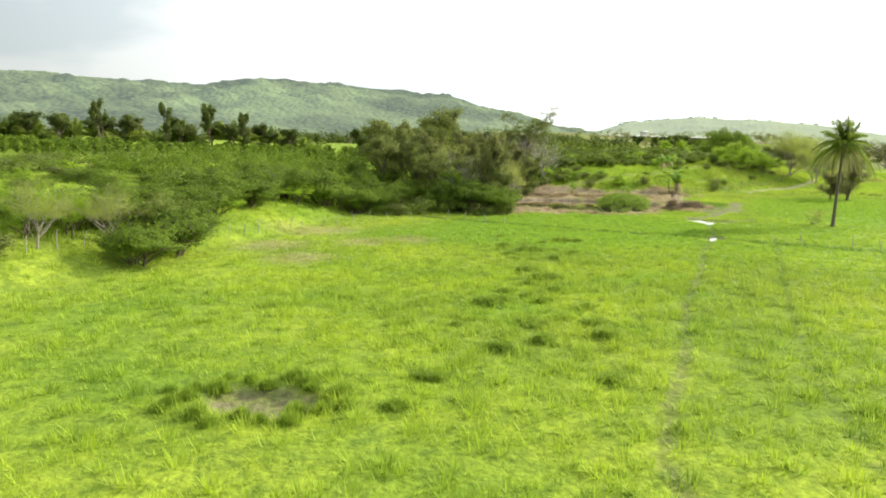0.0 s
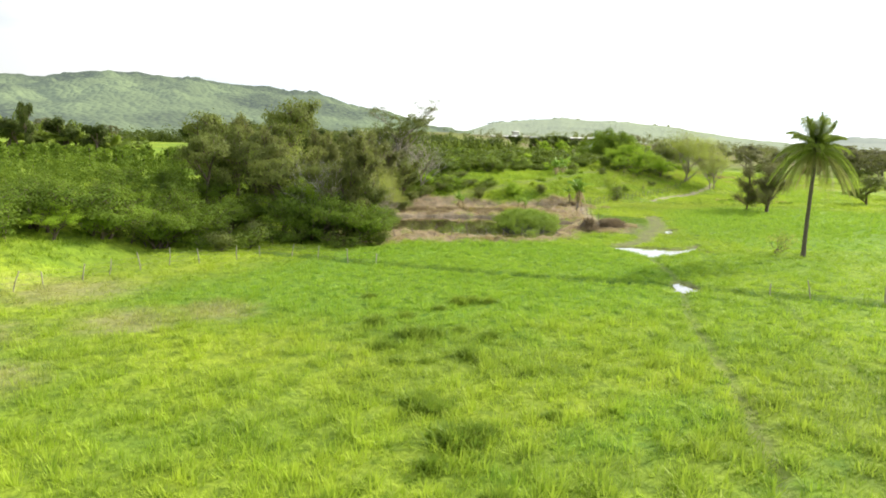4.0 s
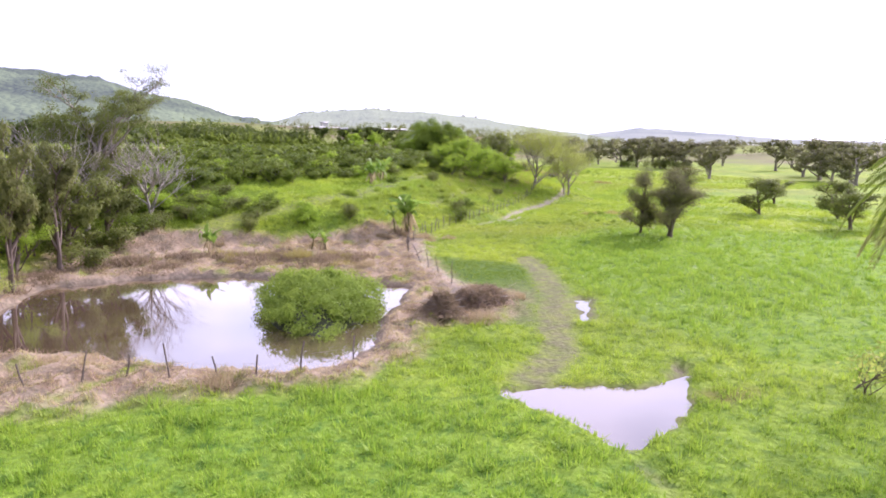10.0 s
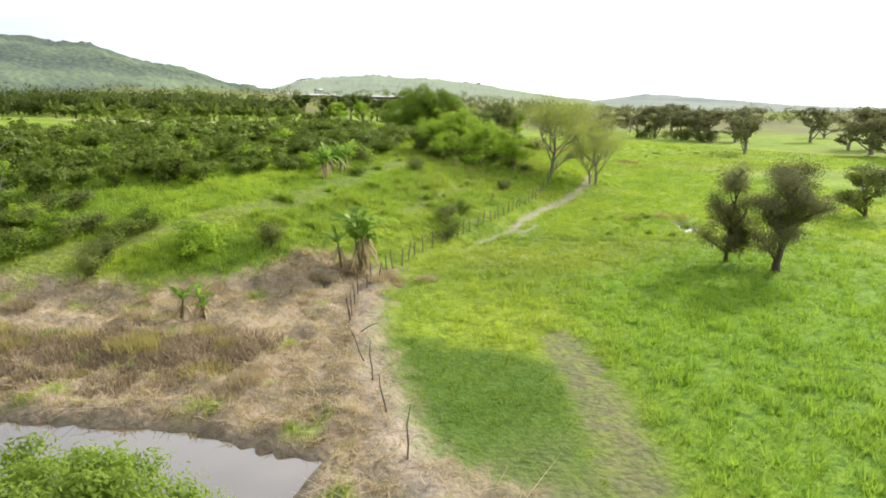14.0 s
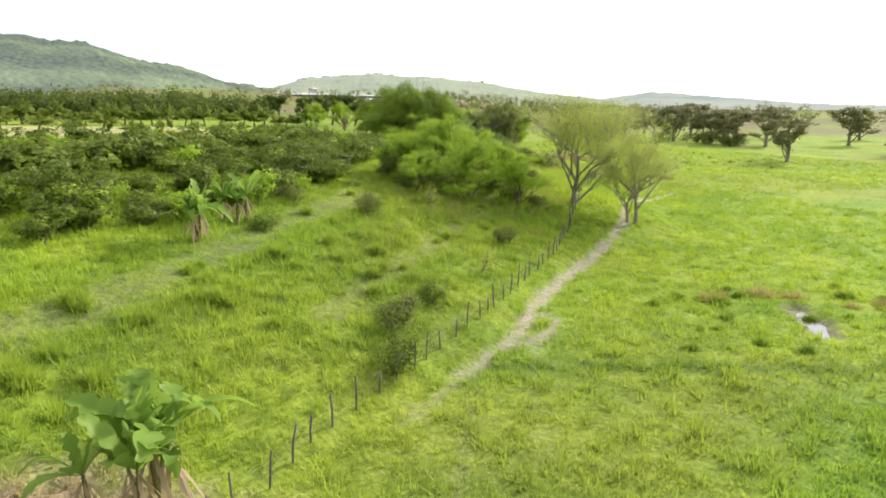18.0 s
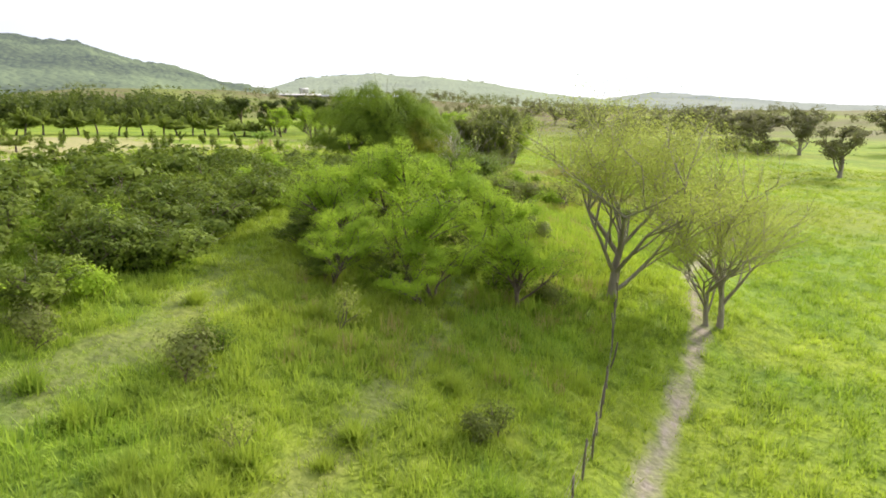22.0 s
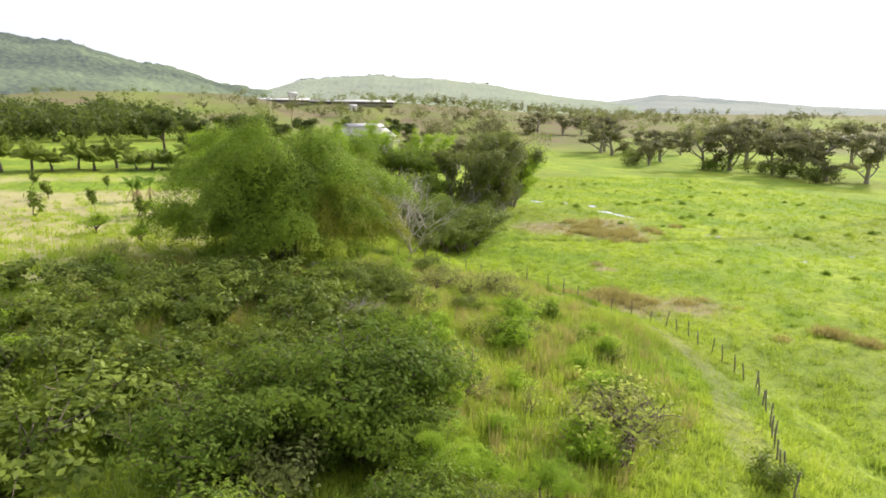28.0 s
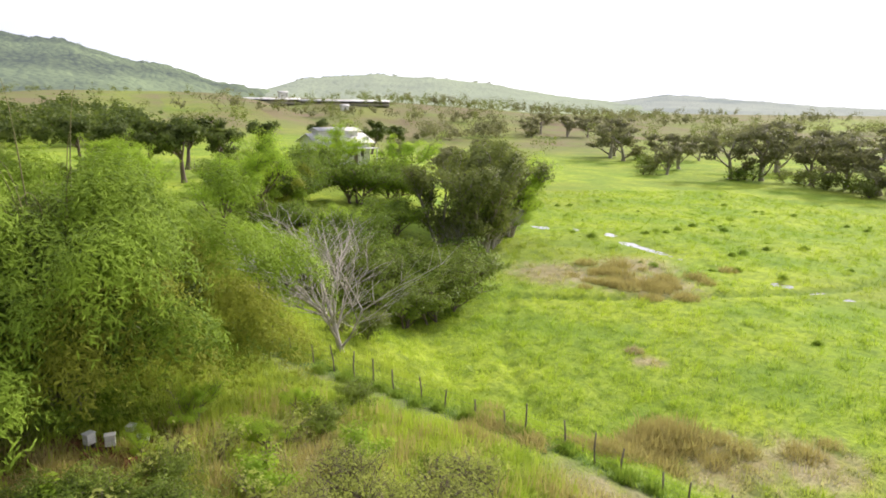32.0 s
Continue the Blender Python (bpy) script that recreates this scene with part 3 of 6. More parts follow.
def masks(x, y, ruts=True):
    """How dry, muddy, deep green, red and bare the ground is."""
    w1, w2 = wob(x, y, 5.0, 1.0), wob(x, y, 2.0, 3.0)
    dry = smooth(-1.2, 1.2, inside(DRY, x, y) + 1.2 * w2) * (1 - 0.75 * smooth(0.42, 0.75, wob(x, y, 7.5, 4.0) + 0.3 * w2))
    for cx, cy, r in ((125, 234, 4.5), (129, 232, 4), (114.4, 229.9, 3.5), (146, 265, 7), (140, 272, 7), (131, 247, 1.6), (150, 272, 6), (93.4, 222.7, 4), (99.0, 227.9, 4), (102.9, 235.0, 5), (85.1, 237.5, 7)):
        dry = np.maximum(dry, 0.75 * smooth(1.1, 0.3, np.hypot(x - cx, y - cy) / r + 0.3 * w2))
    for cx, cy, r in ((-7.8, 69, 4), (-3.5, 71, 3.5), (-12, 58.6, 4), (-16, 66, 5), (-14, 78, 6)):
        dry = np.maximum(dry, 0.5 * smooth(1.1, 0.2, np.hypot(x - cx, y - cy) / r + 0.3 * w2))
    mud = np.zeros(np.shape(x))
    for way, w, k in ((MUD_WAY, 1.15, 0.78), (COW_TRACK, 0.26, 0.5), (COW_TRACK_2, 0.16, 0.25), (BANK_TRACK, 1.1, 0.42), (SLOPE_TRACK, 1.6, 0.42), (SLOPE_TRACK_2, 0.9, 0.38)):
        dd, _ = way_dist(way, x, y)
        k = k * (1 - 0.5 * smooth(178, 192, y)) if way is SLOPE_TRACK else k
        mud = np.maximum(mud, k * (1 - smooth(0.5 * w, 1.35 * w, dd + 0.2 * w * (w2 if w < 1 else w1 + 0.5 * wob(x, y, 3.1, 7.0)))))
    for poly, k in ((POND, 1.0), (PUDDLE, 0.9), (PUDDLE_SMALL, 0.9), (PUDDLE_FIELD, 0.8), (PUDDLE_RIGHT, 1.0), (HOLE, 0.9)):
        rim = 0.9 if poly is POND else 0.45
        mud = np.maximum(mud, k * smooth(-rim, 0, inside(poly, x, y) + 0.2 * w2))
    deep = (0.6 + 0.2 * smooth(112, 121, y)) * smooth(-0.5, 1.5, inside(CUT, x, y) + 0.7 * w1)
    mud = np.maximum(mud, 0.52 * smooth(-0.5, 2.0, inside(CUT, x, y) + w1) * (1 - smooth(112, 120, y)))
    deep = np.maximum(deep, 0.8 * (1 - smooth(0.4, 1.4, way_dist(FENCE_DITCH, x, y)[0] + 0.5 * w2)))
    for way, w in ((COW_TRACK, 0.22), (COW_TRACK_2, 0.18)) if ruts else ():
        deep = np.maximum(deep, 0.85 * (1 - smooth(w, 2.0 * w, way_dist(way, x, y)[0] + 0.3 * w * w2)))
    deep = np.maximum(deep, 0.5 * (1 - smooth(0.4, 1.2, way_dist(FIELD_DITCH, x, y)[0])))
    deep = np.maximum(deep, 0.7 * (1 - smooth(0.2, 0.8, way_dist(PASTURE_RILL, x, y)[0] + 0.3 * w2)))
    # bank line: dense grass, with the shade in it painted as deep green
    deep = np.maximum(deep, 0.9 * (1 - smooth(0.3, 1.3, way_dist(BANK_DITCH, x, y)[0] + 0.5 * w2)))
    red = smooth(1.2, 0.5, np.hypot((x - 95.5) / 5, (y - 235.8) / 3) + 0.3 * w1)
    red = np.maximum(red, smooth(1.2, 0.6, np.hypot((x - 1) / 5, (y - 117) / 2.5) + 0.3 * w1))
    red = np.maximum(red, 0.5 * smooth(1.2, 0.5, np.hypot((x - 84) / 5, (y - 226) / 3) + 0.3 * w1))
    red = np.maximum(red, 0.45 * smooth(1.2, 0.5, np.hypot((x - 40.9) / 2.0, (y - 91.4) / 1.1) + 0.3 * w1))
    knoll = smooth(380, 520, y - 0.2 * x) * (1 - smooth(350, 700, x)) * smooth(60, 140, x)
    bare = knoll * (0.75 + 0.25 * np.sign(wob(x, y, 160, 2.0)))
    bare = np.maximum(bare, 0.9 * smooth(470, 540, y) * (1 - smooth(60, 140, x)))
    far = smooth(330, 420, np.hypot(x - 90, y - 130)) * smooth(150, 260, x + 0.12 * y)
    bare = np.maximum(bare, far * (0.62 + 0.33 * np.sign(wob(x, y, 150, 5.0) + 0.2)))
    sand = np.zeros(np.shape(x))
    for way, w, k in ((SAND_WAY, 0.42, 0.95), (SAND_TRAIL, 0.22, 0.45), (SAND_TRAIL_2, 0.22, 0.45), (SAND_LOOP, 0.4, 0.9)):
        dd, _ = way_dist(way, x, y)
        sand = np.maximum(sand, k * (1 - smooth(0.5 * w, 1.5 * w, dd + 0.45 * w * w2 + 0.25 * w1)))
    sand = sand * (0.35 + 0.65 * smooth(148, 158, y))
    sand = np.maximum(sand, 0.6 * (1 - smooth(0.3, 1.2, way_dist(BANK_EDGE, x, y)[0] + 0.4 * w2 + 0.3 * w1)))
    lush = smooth(-6, 4, inside(LUSH_NEAR, x, y) + 2.5 * w1)
    lush = np.maximum(lush, smooth(-3, 3, inside(LUSH_WET, x, y) + 1.5 * w1))
    lush = np.maximum(lush, 0.5 * smooth(-8, 6, inside([(24, 62), (48, 60), (70, 82), (58, 104), (38, 100)], x, y) + 3 * w1))
    lush = np.maximum(lush, 0.55 * smooth(0.0, 0.7, wob(x, y, 31, 1.0) + 0.4 * w1) * smooth(140, 160, y) * (1 - smooth(200, 215, y)))
    lush = np.maximum(lush, 0.7 * smooth(0.1, 0.6, wob(x, y, 23, 6.0) + 0.3 * w1) * smooth(30, 40, y) * (1 - smooth(60, 75, y)) * smooth(-2, 4, x))
    return dry, mud, deep, red, np.clip(bare, 0, 1), sand, lush * (1 - dry)


def field_mask(x, y):
    """The pale mown field behind the orchard, with a fresh strip along its far side."""
    w1 = wob(x, y, 5.0, 1.0)
    lush = smooth(1.2, 0.8, np.hypot((x - 82) / 16, (y - 292) / 7) + 0.15 * w1)
    return 0.95 * smooth(-4, 4, inside(FIELD, x, y) + 2 * w1) * (1 - lush) * (1 - 0.6 * smooth(0.3, 0.7, wob(x, y, 17, 2.0)))


SPINE = [(0, 0), (6, 45), (17, 70), (28, 90), (42, 115), (62, 150), (80, 180), (98, 210), (112, 235)]


def meadow_cover(x, y):
    """Where tall blades stand close, and the litter and shade between them are painted dark."""
    return 0.12 * smooth(44, 16, way_dist([(a + 3, b + 20) for a, b in SPINE], x, y)[0])


def spread_axis(lo, hi, step, reach):
    mid = np.arange(lo, hi + step / 2, step)
    out = [step]
    while sum(out) < reach:
        out.append(out[-1] * 1.18)
    out = np.cumsum(out)
    return np.concatenate([lo - out[::-1], mid, hi + out])


gx, gy = spread_axis(-30, 150, 0.55, 4200), spread_axis(14, 280, 0.55, 4200)
GX, GY = np.meshgrid(gx, gy)
PX, PY = GX.ravel(), GY.ravel()
PZ = land(PX, PY) + relief(PX, PY)
GM = masks(PX, PY, False)
idx = np.arange(PX.size).reshape(GX.shape)
quads = np.stack([idx[:-1, :-1], idx[:-1, 1:], idx[1:, 1:], idx[1:, :-1]], -1).reshape(-1, 4)
ground = new("ground", mesh_of("ground", np.stack([PX, PY, PZ], 1), quads, GROUND, True, list(zip(("dry", "mud", "deep", "red", "bare", "sand", "lush", "field", "cover"), (*GM, field_mask(PX, PY), meadow_cover(PX, PY))))))
tagged(ground, "lush green pasture with muddy tracks and dry mown patches", "ground", kind="structure")


def height(x, y):
    x, y = np.atleast_1d(np.asarray(x, float)), np.atleast_1d(np.asarray(y, float))
    return land(x, y) + relief(x, y)


def h1(x, y):
    return float(height(x, y)[0])


# water: each pool is a flat sheet a little larger than its basin, cut off by the banks
def pool(name, poly, z, grow_by, label):
    c = np.mean(np.array(poly), 0)
    ring = [(c[0] + (px - c[0]) * grow_by, c[1] + (py - c[1]) * grow_by, z) for px, py in poly]
    bm = bmesh.new()
    face = bm.faces.new([bm.verts.new(p) for p in ring])
    bmesh.ops.triangulate(bm, faces=[face])
    bmesh.ops.recalc_face_normals(bm, faces=bm.faces)
    me = bpy.data.meshes.new(name)
    bm.to_mesh(me)
    bm.free()
    me.materials.append(WATER)
    return tagged(new(name, me), label, "water", kind="structure")


def stream(name, way, width, z, label):
    way = np.array(way, float)
    t = np.linspace(0, len(way) - 1, 12 * len(way))
    p = np.stack([np.interp(t, np.arange(len(way)), way[:, k]) for k in (0, 1)], 1)
    d = np.gradient(p, axis=0)
    d /= np.linalg.norm(d, axis=1)[:, None]
    s = np.stack([-d[:, 1], d[:, 0]], 1) * width
    lie = land(p[:, 0], p[:, 1]) + z
    v = np.concatenate([np.column_stack([p + s, lie]), np.column_stack([p - s, lie])])
    i, n = np.arange(len(p) - 1), len(p)
    return tagged(new(name, mesh_of(name, v, np.stack([i, i + n, i + n + 1, i + 1], 1)[:, ::-1], WATER)), label, "water", kind="structure")


pool("water_pond", POND, -0.22, 1.06, "brown still pond water mirroring the bright sky")
pool("water_puddle", PUDDLE, -0.13, 1.5, "shallow rain pool standing in the grass")
pool("water_puddle_small", PUDDLE_SMALL, -0.15, 1.2, "small shallow pool on the cattle track")
pool("water_puddle_field", PUDDLE_FIELD, -0.13, 1.25, "narrow wet patch in the lush grass")
pool("water_puddle_ditch", PUDDLE_RIGHT, -0.21, 1.0, "muddy wet hollow in the open pasture")
pool("water_hole", HOLE, -0.43, 0.8, "brown water in a small muddy hole")
stream("water_stream", STREAM, 1.1, -0.3, "thin bright stream winding through wet pasture")
stream("water_stream_arm", STREAM_ARM, 1.0, -0.3, "side arm of the thin pasture stream")

# ---- far hills ----
CREST_WOOD = [(-75, 3.72), (-31.5, 4.42), (-24.6, 4.22), (-22, 4.02), (-18, 4.72), (-13, 4.57), (-8.5, 4.22), (-6, 4.12), (-4.3, 3.92), (-2, 3.92), (1, 3.17), (4.4, 2.42), (8.3, 1.50), (10.6, 1.00), (13, 0.50), (20, 0.10), (40, -0.40)]
CREST_MEADOW = [(0, 0.1), (6, 0.5), (10.6, 1.0), (13.5, 1.8), (19, 2.25), (24, 1.97), (28, 1.63), (32.5, 0.9), (36.5, 0.5), (42, 0.1), (50, -0.3)]
CREST_FAR = [(20, 0.2), (30, 0.35), (36.5, 0.5), (40.5, 1.0), (46.5, 0.62), (51, 0.28), (56, 0.14), (70, 0.2), (100, 0.3)]


def far_hill(name, crest, r0, r1, mat, label, rough):
    az = np.linspace(crest[0][0], crest[-1][0], 420)
    el = np.interp(az, [c[0] for c in crest], [c[1] for c in crest])
    k = np.linspace(0, 1.25, 60)
    A, K = np.meshgrid(np.radians(az), k)
    E = np.broadcast_to(el, A.shape)
    R = r0 + (r1 - r0) * K
    x, y = 50 + R * np.sin(A), 110 + R * np.cos(A)
    top = 10 + r1 * np.tan(np.radians(E))
    z = 4 + (top - 4) * np.sin(np.pi / 2 * np.minimum(K, 1)) ** 1.25 * (1 - smooth(1.02, 1.25, K) * 0.5)
    crag = wob(x, y, 330, 1.0) + 0.6 * wob(x, y, 140, 2.0) + 0.25 * wob(x, y, 47, 3.0)
    z = z + rough * crag * np.clip(K * 2, 0, 1) * np.clip((1.0 - K) * 3, 0.12, 1)
    i = np.arange(x.size).reshape(x.shape)
    f = np.stack([i[:-1, :-1], i[:-1, 1:], i[1:, 1:], i[1:, :-1]], -1).reshape(-1, 4)[:, ::-1]
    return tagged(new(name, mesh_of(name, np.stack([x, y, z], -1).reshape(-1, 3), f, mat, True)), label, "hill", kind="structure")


# each hill's third colour is its painted haze, stronger on the farther hills
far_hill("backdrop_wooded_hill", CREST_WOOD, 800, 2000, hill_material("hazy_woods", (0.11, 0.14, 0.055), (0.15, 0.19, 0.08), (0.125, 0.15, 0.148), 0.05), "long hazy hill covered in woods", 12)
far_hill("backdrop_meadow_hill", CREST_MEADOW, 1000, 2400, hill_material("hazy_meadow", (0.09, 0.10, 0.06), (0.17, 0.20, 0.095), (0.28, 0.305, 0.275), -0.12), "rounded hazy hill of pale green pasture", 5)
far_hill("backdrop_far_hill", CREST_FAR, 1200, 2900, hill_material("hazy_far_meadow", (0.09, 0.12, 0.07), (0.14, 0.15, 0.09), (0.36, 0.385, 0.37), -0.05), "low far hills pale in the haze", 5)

# ---- trees ----

def plant(proto, x, y, size=1.0, turn=None, group="", label="", wide=1.0, sink=0.05):
    """Stand a copy of a plant on the ground."""
    turn = random.uniform(0, 360) if turn is None else turn
    ob = copy_thing(proto, pose(x, y, h1(x, y) - sink, 0, 0, turn))
    ob.scale = (size * wide, size * wide, size)
    return tagged(ob, label, group=group)


PROTOS = []


def proto(*a, **k):
    ob = tree_proto(*a, **k)
    PROTOS.append(ob)
    return ob


lime_trees = [proto("slope_tree", 10 + i, LEAF_LIME, BARK, 22000, (0.074, 0.038), 0.2, "young bushy tree with fresh lime-green leaves", height=1.5, levels=3, first=5, spread=0.62, ratio=0.85, fork=3, stems=2, r0=0.10, bend=0.3) for i in range(4)]
mid_trees = [proto("hedge_tree", 20 + i, LEAF_MID, BARK, 8200, (0.15, 0.08), 0.23, "bushy green tree on the pasture edge", height=1.05, levels=3, first=6, spread=0.85, ratio=0.92, fork=3, stems=4, r0=0.09, bend=0.3, split=False) for i in range(4)]
orchard_trees = [proto("orchard_tree", 30 + i, LEAF_ORCHARD, BARK, 1700, (0.17, 0.09), 0.19, "low dark glossy-leaved orchard tree", height=0.7, levels=2, first=7, spread=0.75, ratio=1.1, fork=4, stems=1, r0=0.07, bend=0.35, split=False) for i in range(4)]
orchard_far = [proto("orchard_tree", 34 + i, LEAF_ORCHARD, BARK, 520, (0.34, 0.18), 0.2, "low dark glossy-leaved orchard tree", height=0.7, levels=2, first=6, spread=0.75, ratio=1.1, fork=3, stems=1, r0=0.07, bend=0.35, split=False) for i in range(2)]
dark_trees = [proto("broadleaf_tree", 40 + i, LEAF_DARK, BARK, 8000, (0.27, 0.15), 0.38, "tall broadleaf tree with a dark dense crown", bunch=0.24, height=4.6, levels=3, first=7, spread=0.72, ratio=0.56, fork=4, r0=0.32, bend=0.18, lean=0.05) for i in range(3)]
thin_trees = [proto("feathery_tree", 50 + i, LEAF_THIN, GREY_BARK, 15000, (0.12, 0.048), 0.44, "tall spreading tree with thin yellow-green foliage", height=2.3, levels=4, first=7, spread=0.68, ratio=0.90, fork=3, r0=0.165, bend=0.17, lean=0.05, squash=0.4, rise=0.5, bunch=1.0, low=3.7) for i in range(2)]
path_trees = [proto("feathery_tree", 50 + i, LEAF_THIN, GREY_BARK, 42000 - 17000 * i, (0.085, 0.03), 0.5, "tall spreading tree with thin yellow-green foliage", height=2.3, levels=4, first=7, spread=0.68, ratio=0.90, fork=3, r0=0.165, bend=0.17, lean=0.05, squash=0.4, rise=0.5, bunch=1.0, low=3.7) for i in range(2)]
young_trees = [proto("young_tree", 120 + i, LEAF_ORCHARD, BARK, 420, (0.20, 0.11), 0.16, "young narrow tree planted in a pale field", height=0.75, levels=2, first=5, spread=0.42, ratio=0.8, fork=3, r0=0.05, bend=0.3, split=False) for i in range(2)]
bare_trees = [proto("bare_tree", 60 + i, LEAF_THIN, PALE_BARK, 0, (0.2, 0.1), 0.4, "leafless pale grey tree with fine branches", height=1.7, levels=4, first=9, spread=0.62, ratio=0.8, fork=4, r0=0.085, bend=0.24) for i in range(2)]
olive_trees = [proto("dull_tree", 70 + i, LEAF_OLIVE, BARK, 5200, (0.28, 0.14), 0.46, "dull olive tree with a wide flat crown", height=3.2, levels=3, first=6, spread=0.85, ratio=0.68, fork=4, r0=0.26, bend=0.25, squash=0.5) for i in range(3)]
belt_trees = [proto("belt_tree", 45 + i, LEAF_BELT, BARK, 2600, (0.5, 0.28), 0.5, "dark broadleaf tree in a distant belt", height=4.4, levels=3, first=6, spread=0.65, ratio=0.55, fork=3, r0=0.3, bend=0.2, split=False) for i in range(3)]
lime_bushes = [proto("lime_bush", 98 + i, LEAF_LIME, BARK, 1500, (0.15, 0.08), 0.22, "small fresh green bush between darker trees", category="bush", height=0.6, levels=2, first=5, spread=0.6, ratio=0.95, fork=3, stems=2, r0=0.035, bend=0.35, split=False) for i in range(2)]
far_trees = [proto("pasture_tree", 80 + i, LEAF_FAR, GREY_BARK, 2800, (0.44, 0.24), 0.46, "umbrella-crowned tree far across the pasture", height=4.2, levels=3, first=6, spread=0.8, ratio=0.66, fork=3, r0=0.33, bend=0.2, squash=0.45, split=False) for i in range(3)]
low_bushes = [proto("low_bush", 90 + i, (LEAF_MID, LEAF_OLIVE, LEAF_ORCHARD)[i], BARK, 1400, (0.115, 0.06), 0.2, "small green bush standing in the grass", category="bush", height=0.5, levels=2, first=5, spread=0.6, ratio=0.95, fork=3, stems=3, r0=0.035, bend=0.35, split=False, bunch=0.7) for i in range(3)]
twiggy = [proto("twiggy_bush", 95 + i, LEAF_THIN, BARK, 260, (0.16, 0.07), 0.25, "half-bare twiggy bush in tall grass", category="bush", height=0.7, levels=3, first=4, spread=0.5, ratio=0.8, fork=3, stems=2, r0=0.035, bend=0.4, split=False) for i in range(2)]

pasture_pair = [proto("broadleaf_tree", 160 + i, LEAF_DUSKY, BARK, 26000 - 9000 * i, (0.15, 0.075), 0.62, "dull dark broadleaf tree with low hanging boughs", bunch=0.8, height=5.6, levels=3, first=12 - 2 * i, spread=0.85, ratio=0.4, fork=4, r0=0.3 - 0.1 * i, bend=0.2, lean=0.02, rise=0.3) for i in range(2)]
layered_trees = [proto("layered_tree", 170, LEAF_OLIVE, GREY_BARK, 26000, (0.19, 0.08), 0.5, "tall slender umbrella tree with thin layers of grey-green leaves", height=9.5, levels=4, first=9, spread=0.8, ratio=0.5, fork=4, r0=0.26, bend=0.14, lean=0.03, squash=0.25, rise=0.3, bunch=0.4, low=6.0)]
gnarled = [proto("gnarled_shrub", 150 + i, LEAF_THIN, BARK, 900, (0.13, 0.06), 0.3, "gnarled dark-limbed shrub with sparse yellow-green leaves", category="bush", height=0.7, levels=4, first=5, spread=0.75, ratio=0.85, fork=3, stems=2, r0=0.09, bend=0.5, split=False) for i in range(2)]
column_trees = [proto("thicket_tree", 130 + i, LEAF_OLIVE, GREY_BARK, 7500, (0.24, 0.12), 0.36, "tall narrow tree hung with creepers down to the ground", height=5.6, levels=2, first=9, spread=0.6, ratio=0.3, fork=4, stems=5, r0=0.13, bend=0.16, bunch=0.55) for i in range(2)]
shade_trees = [proto("thicket_bush", 140 + i, LEAF_ORCHARD, BARK, 6800, (0.16, 0.09), 0.25, "dense dark green bush at the grove's edge", category="bush", height=1.5, levels=3, first=6, spread=0.8, ratio=0.85, fork=3, stems=3, r0=0.1, bend=0.3, split=False) for i in range(2)]

rnd = random.Random(5)


def many(protos, places, group, wide=1.0):
    for x, y, s in places:
        plant(rnd.choice(protos), x, y, s, rnd.uniform(0, 360), group, wide=wide * rnd.uniform(0.9, 1.15))


# the hedge of trees along the foot of the slope
def tall(ob):
    """The height of a plant before it is scaled."""
    return max(max(v.co.z for v in o.data.vertices) for o in ob.children_recursive)


TALL = {}


def plant_to(proto, x, y, top, group, label="", wide=1.0, turn=None):
    """Stand a plant of a known height."""
    if proto.name not in TALL:
        TALL[proto.name] = tall(proto)
    return plant(proto, x, y, top / TALL[proto.name], rnd.uniform(0, 360) if turn is None else turn, group, label, wide)


def row_of(protos, places, group, wide=1.0):
    """Plants by place and height."""
    for x, y, top in places:
        plant_to(rnd.choice(protos), x, y, top, group, wide=wide * rnd.uniform(0.9, 1.12))


row_of(mid_trees, [(-23.5, 54, 4.4), (-22.5, 58.5, 4.2), (-24, 63, 4.2), (-24.5, 69, 3.8), (-24.5, 74, 3.8), (-5, 112, 3.6), (0, 117, 3.4), (-9, 116, 3.4), (-15, 119, 3.2), (-3, 123, 3.2), (-20, 116, 3.0), (-28, 59, 4.0), (-29.5, 66, 3.4), (-26.5, 68, 3.8), (-28.5, 74, 3.4), (-25, 79, 4.2), (-27, 84, 4.0), (-23.5, 87, 4.8), (-25, 93, 4.6), (-20.5, 93, 5.2), (-16.5, 96, 5.2), (-22, 99, 4.6), (-12, 98, 4.8), (-17, 102, 4.6), (-8.5, 101, 4.4), (-12, 105, 4.4), (-7, 107, 4.6)], "hedge trees", 1.05)
row_of(mid_trees, [(-33, 63, 2.6), (-34, 72, 2.4), (-32, 80, 2.6), (-31, 89, 2.8), (-29, 98, 2.8), (-25, 105, 2.8), (-19, 109, 3.0), (-13, 112, 3.2), (-38, 66, 2.2), (-38, 78, 2.2), (-36, 88, 2.2), (-34, 98, 2.2), (-30, 108, 2.4)], "hedge trees", 1.4)
row_of(lime_trees, [(-29.5, 55, 4.2), (-31.5, 52, 4.0), (-36, 57, 3.2), (-26, 82, 3.8), (-19, 90.5, 3.4), (-23.5, 74.5, 3.2), (-42, 70, 2.2), (-42, 82, 2.2), (-40, 94, 2.2), (-31, 93, 3.0)], "hedge trees", 1.4)
row_of(thin_trees, [(-26.5, 56, 5.2), (-24.5, 61, 4.6), (-29.5, 51, 5.6)], "hedge trees", 0.9)
row_of(low_bushes, [(-4, 98, 2.6), (-6.5, 96, 2.0), (-1.5, 100, 2.2), (-3, 103, 2.6), (1, 100.5, 1.8), (-23, 66, 1.8), (-31, 47, 2.0), (-22.5, 82, 2.0), (-25, 64.5, 1.6), (-8, 97.5, 1.7)], "hedge bushes", 1.3)
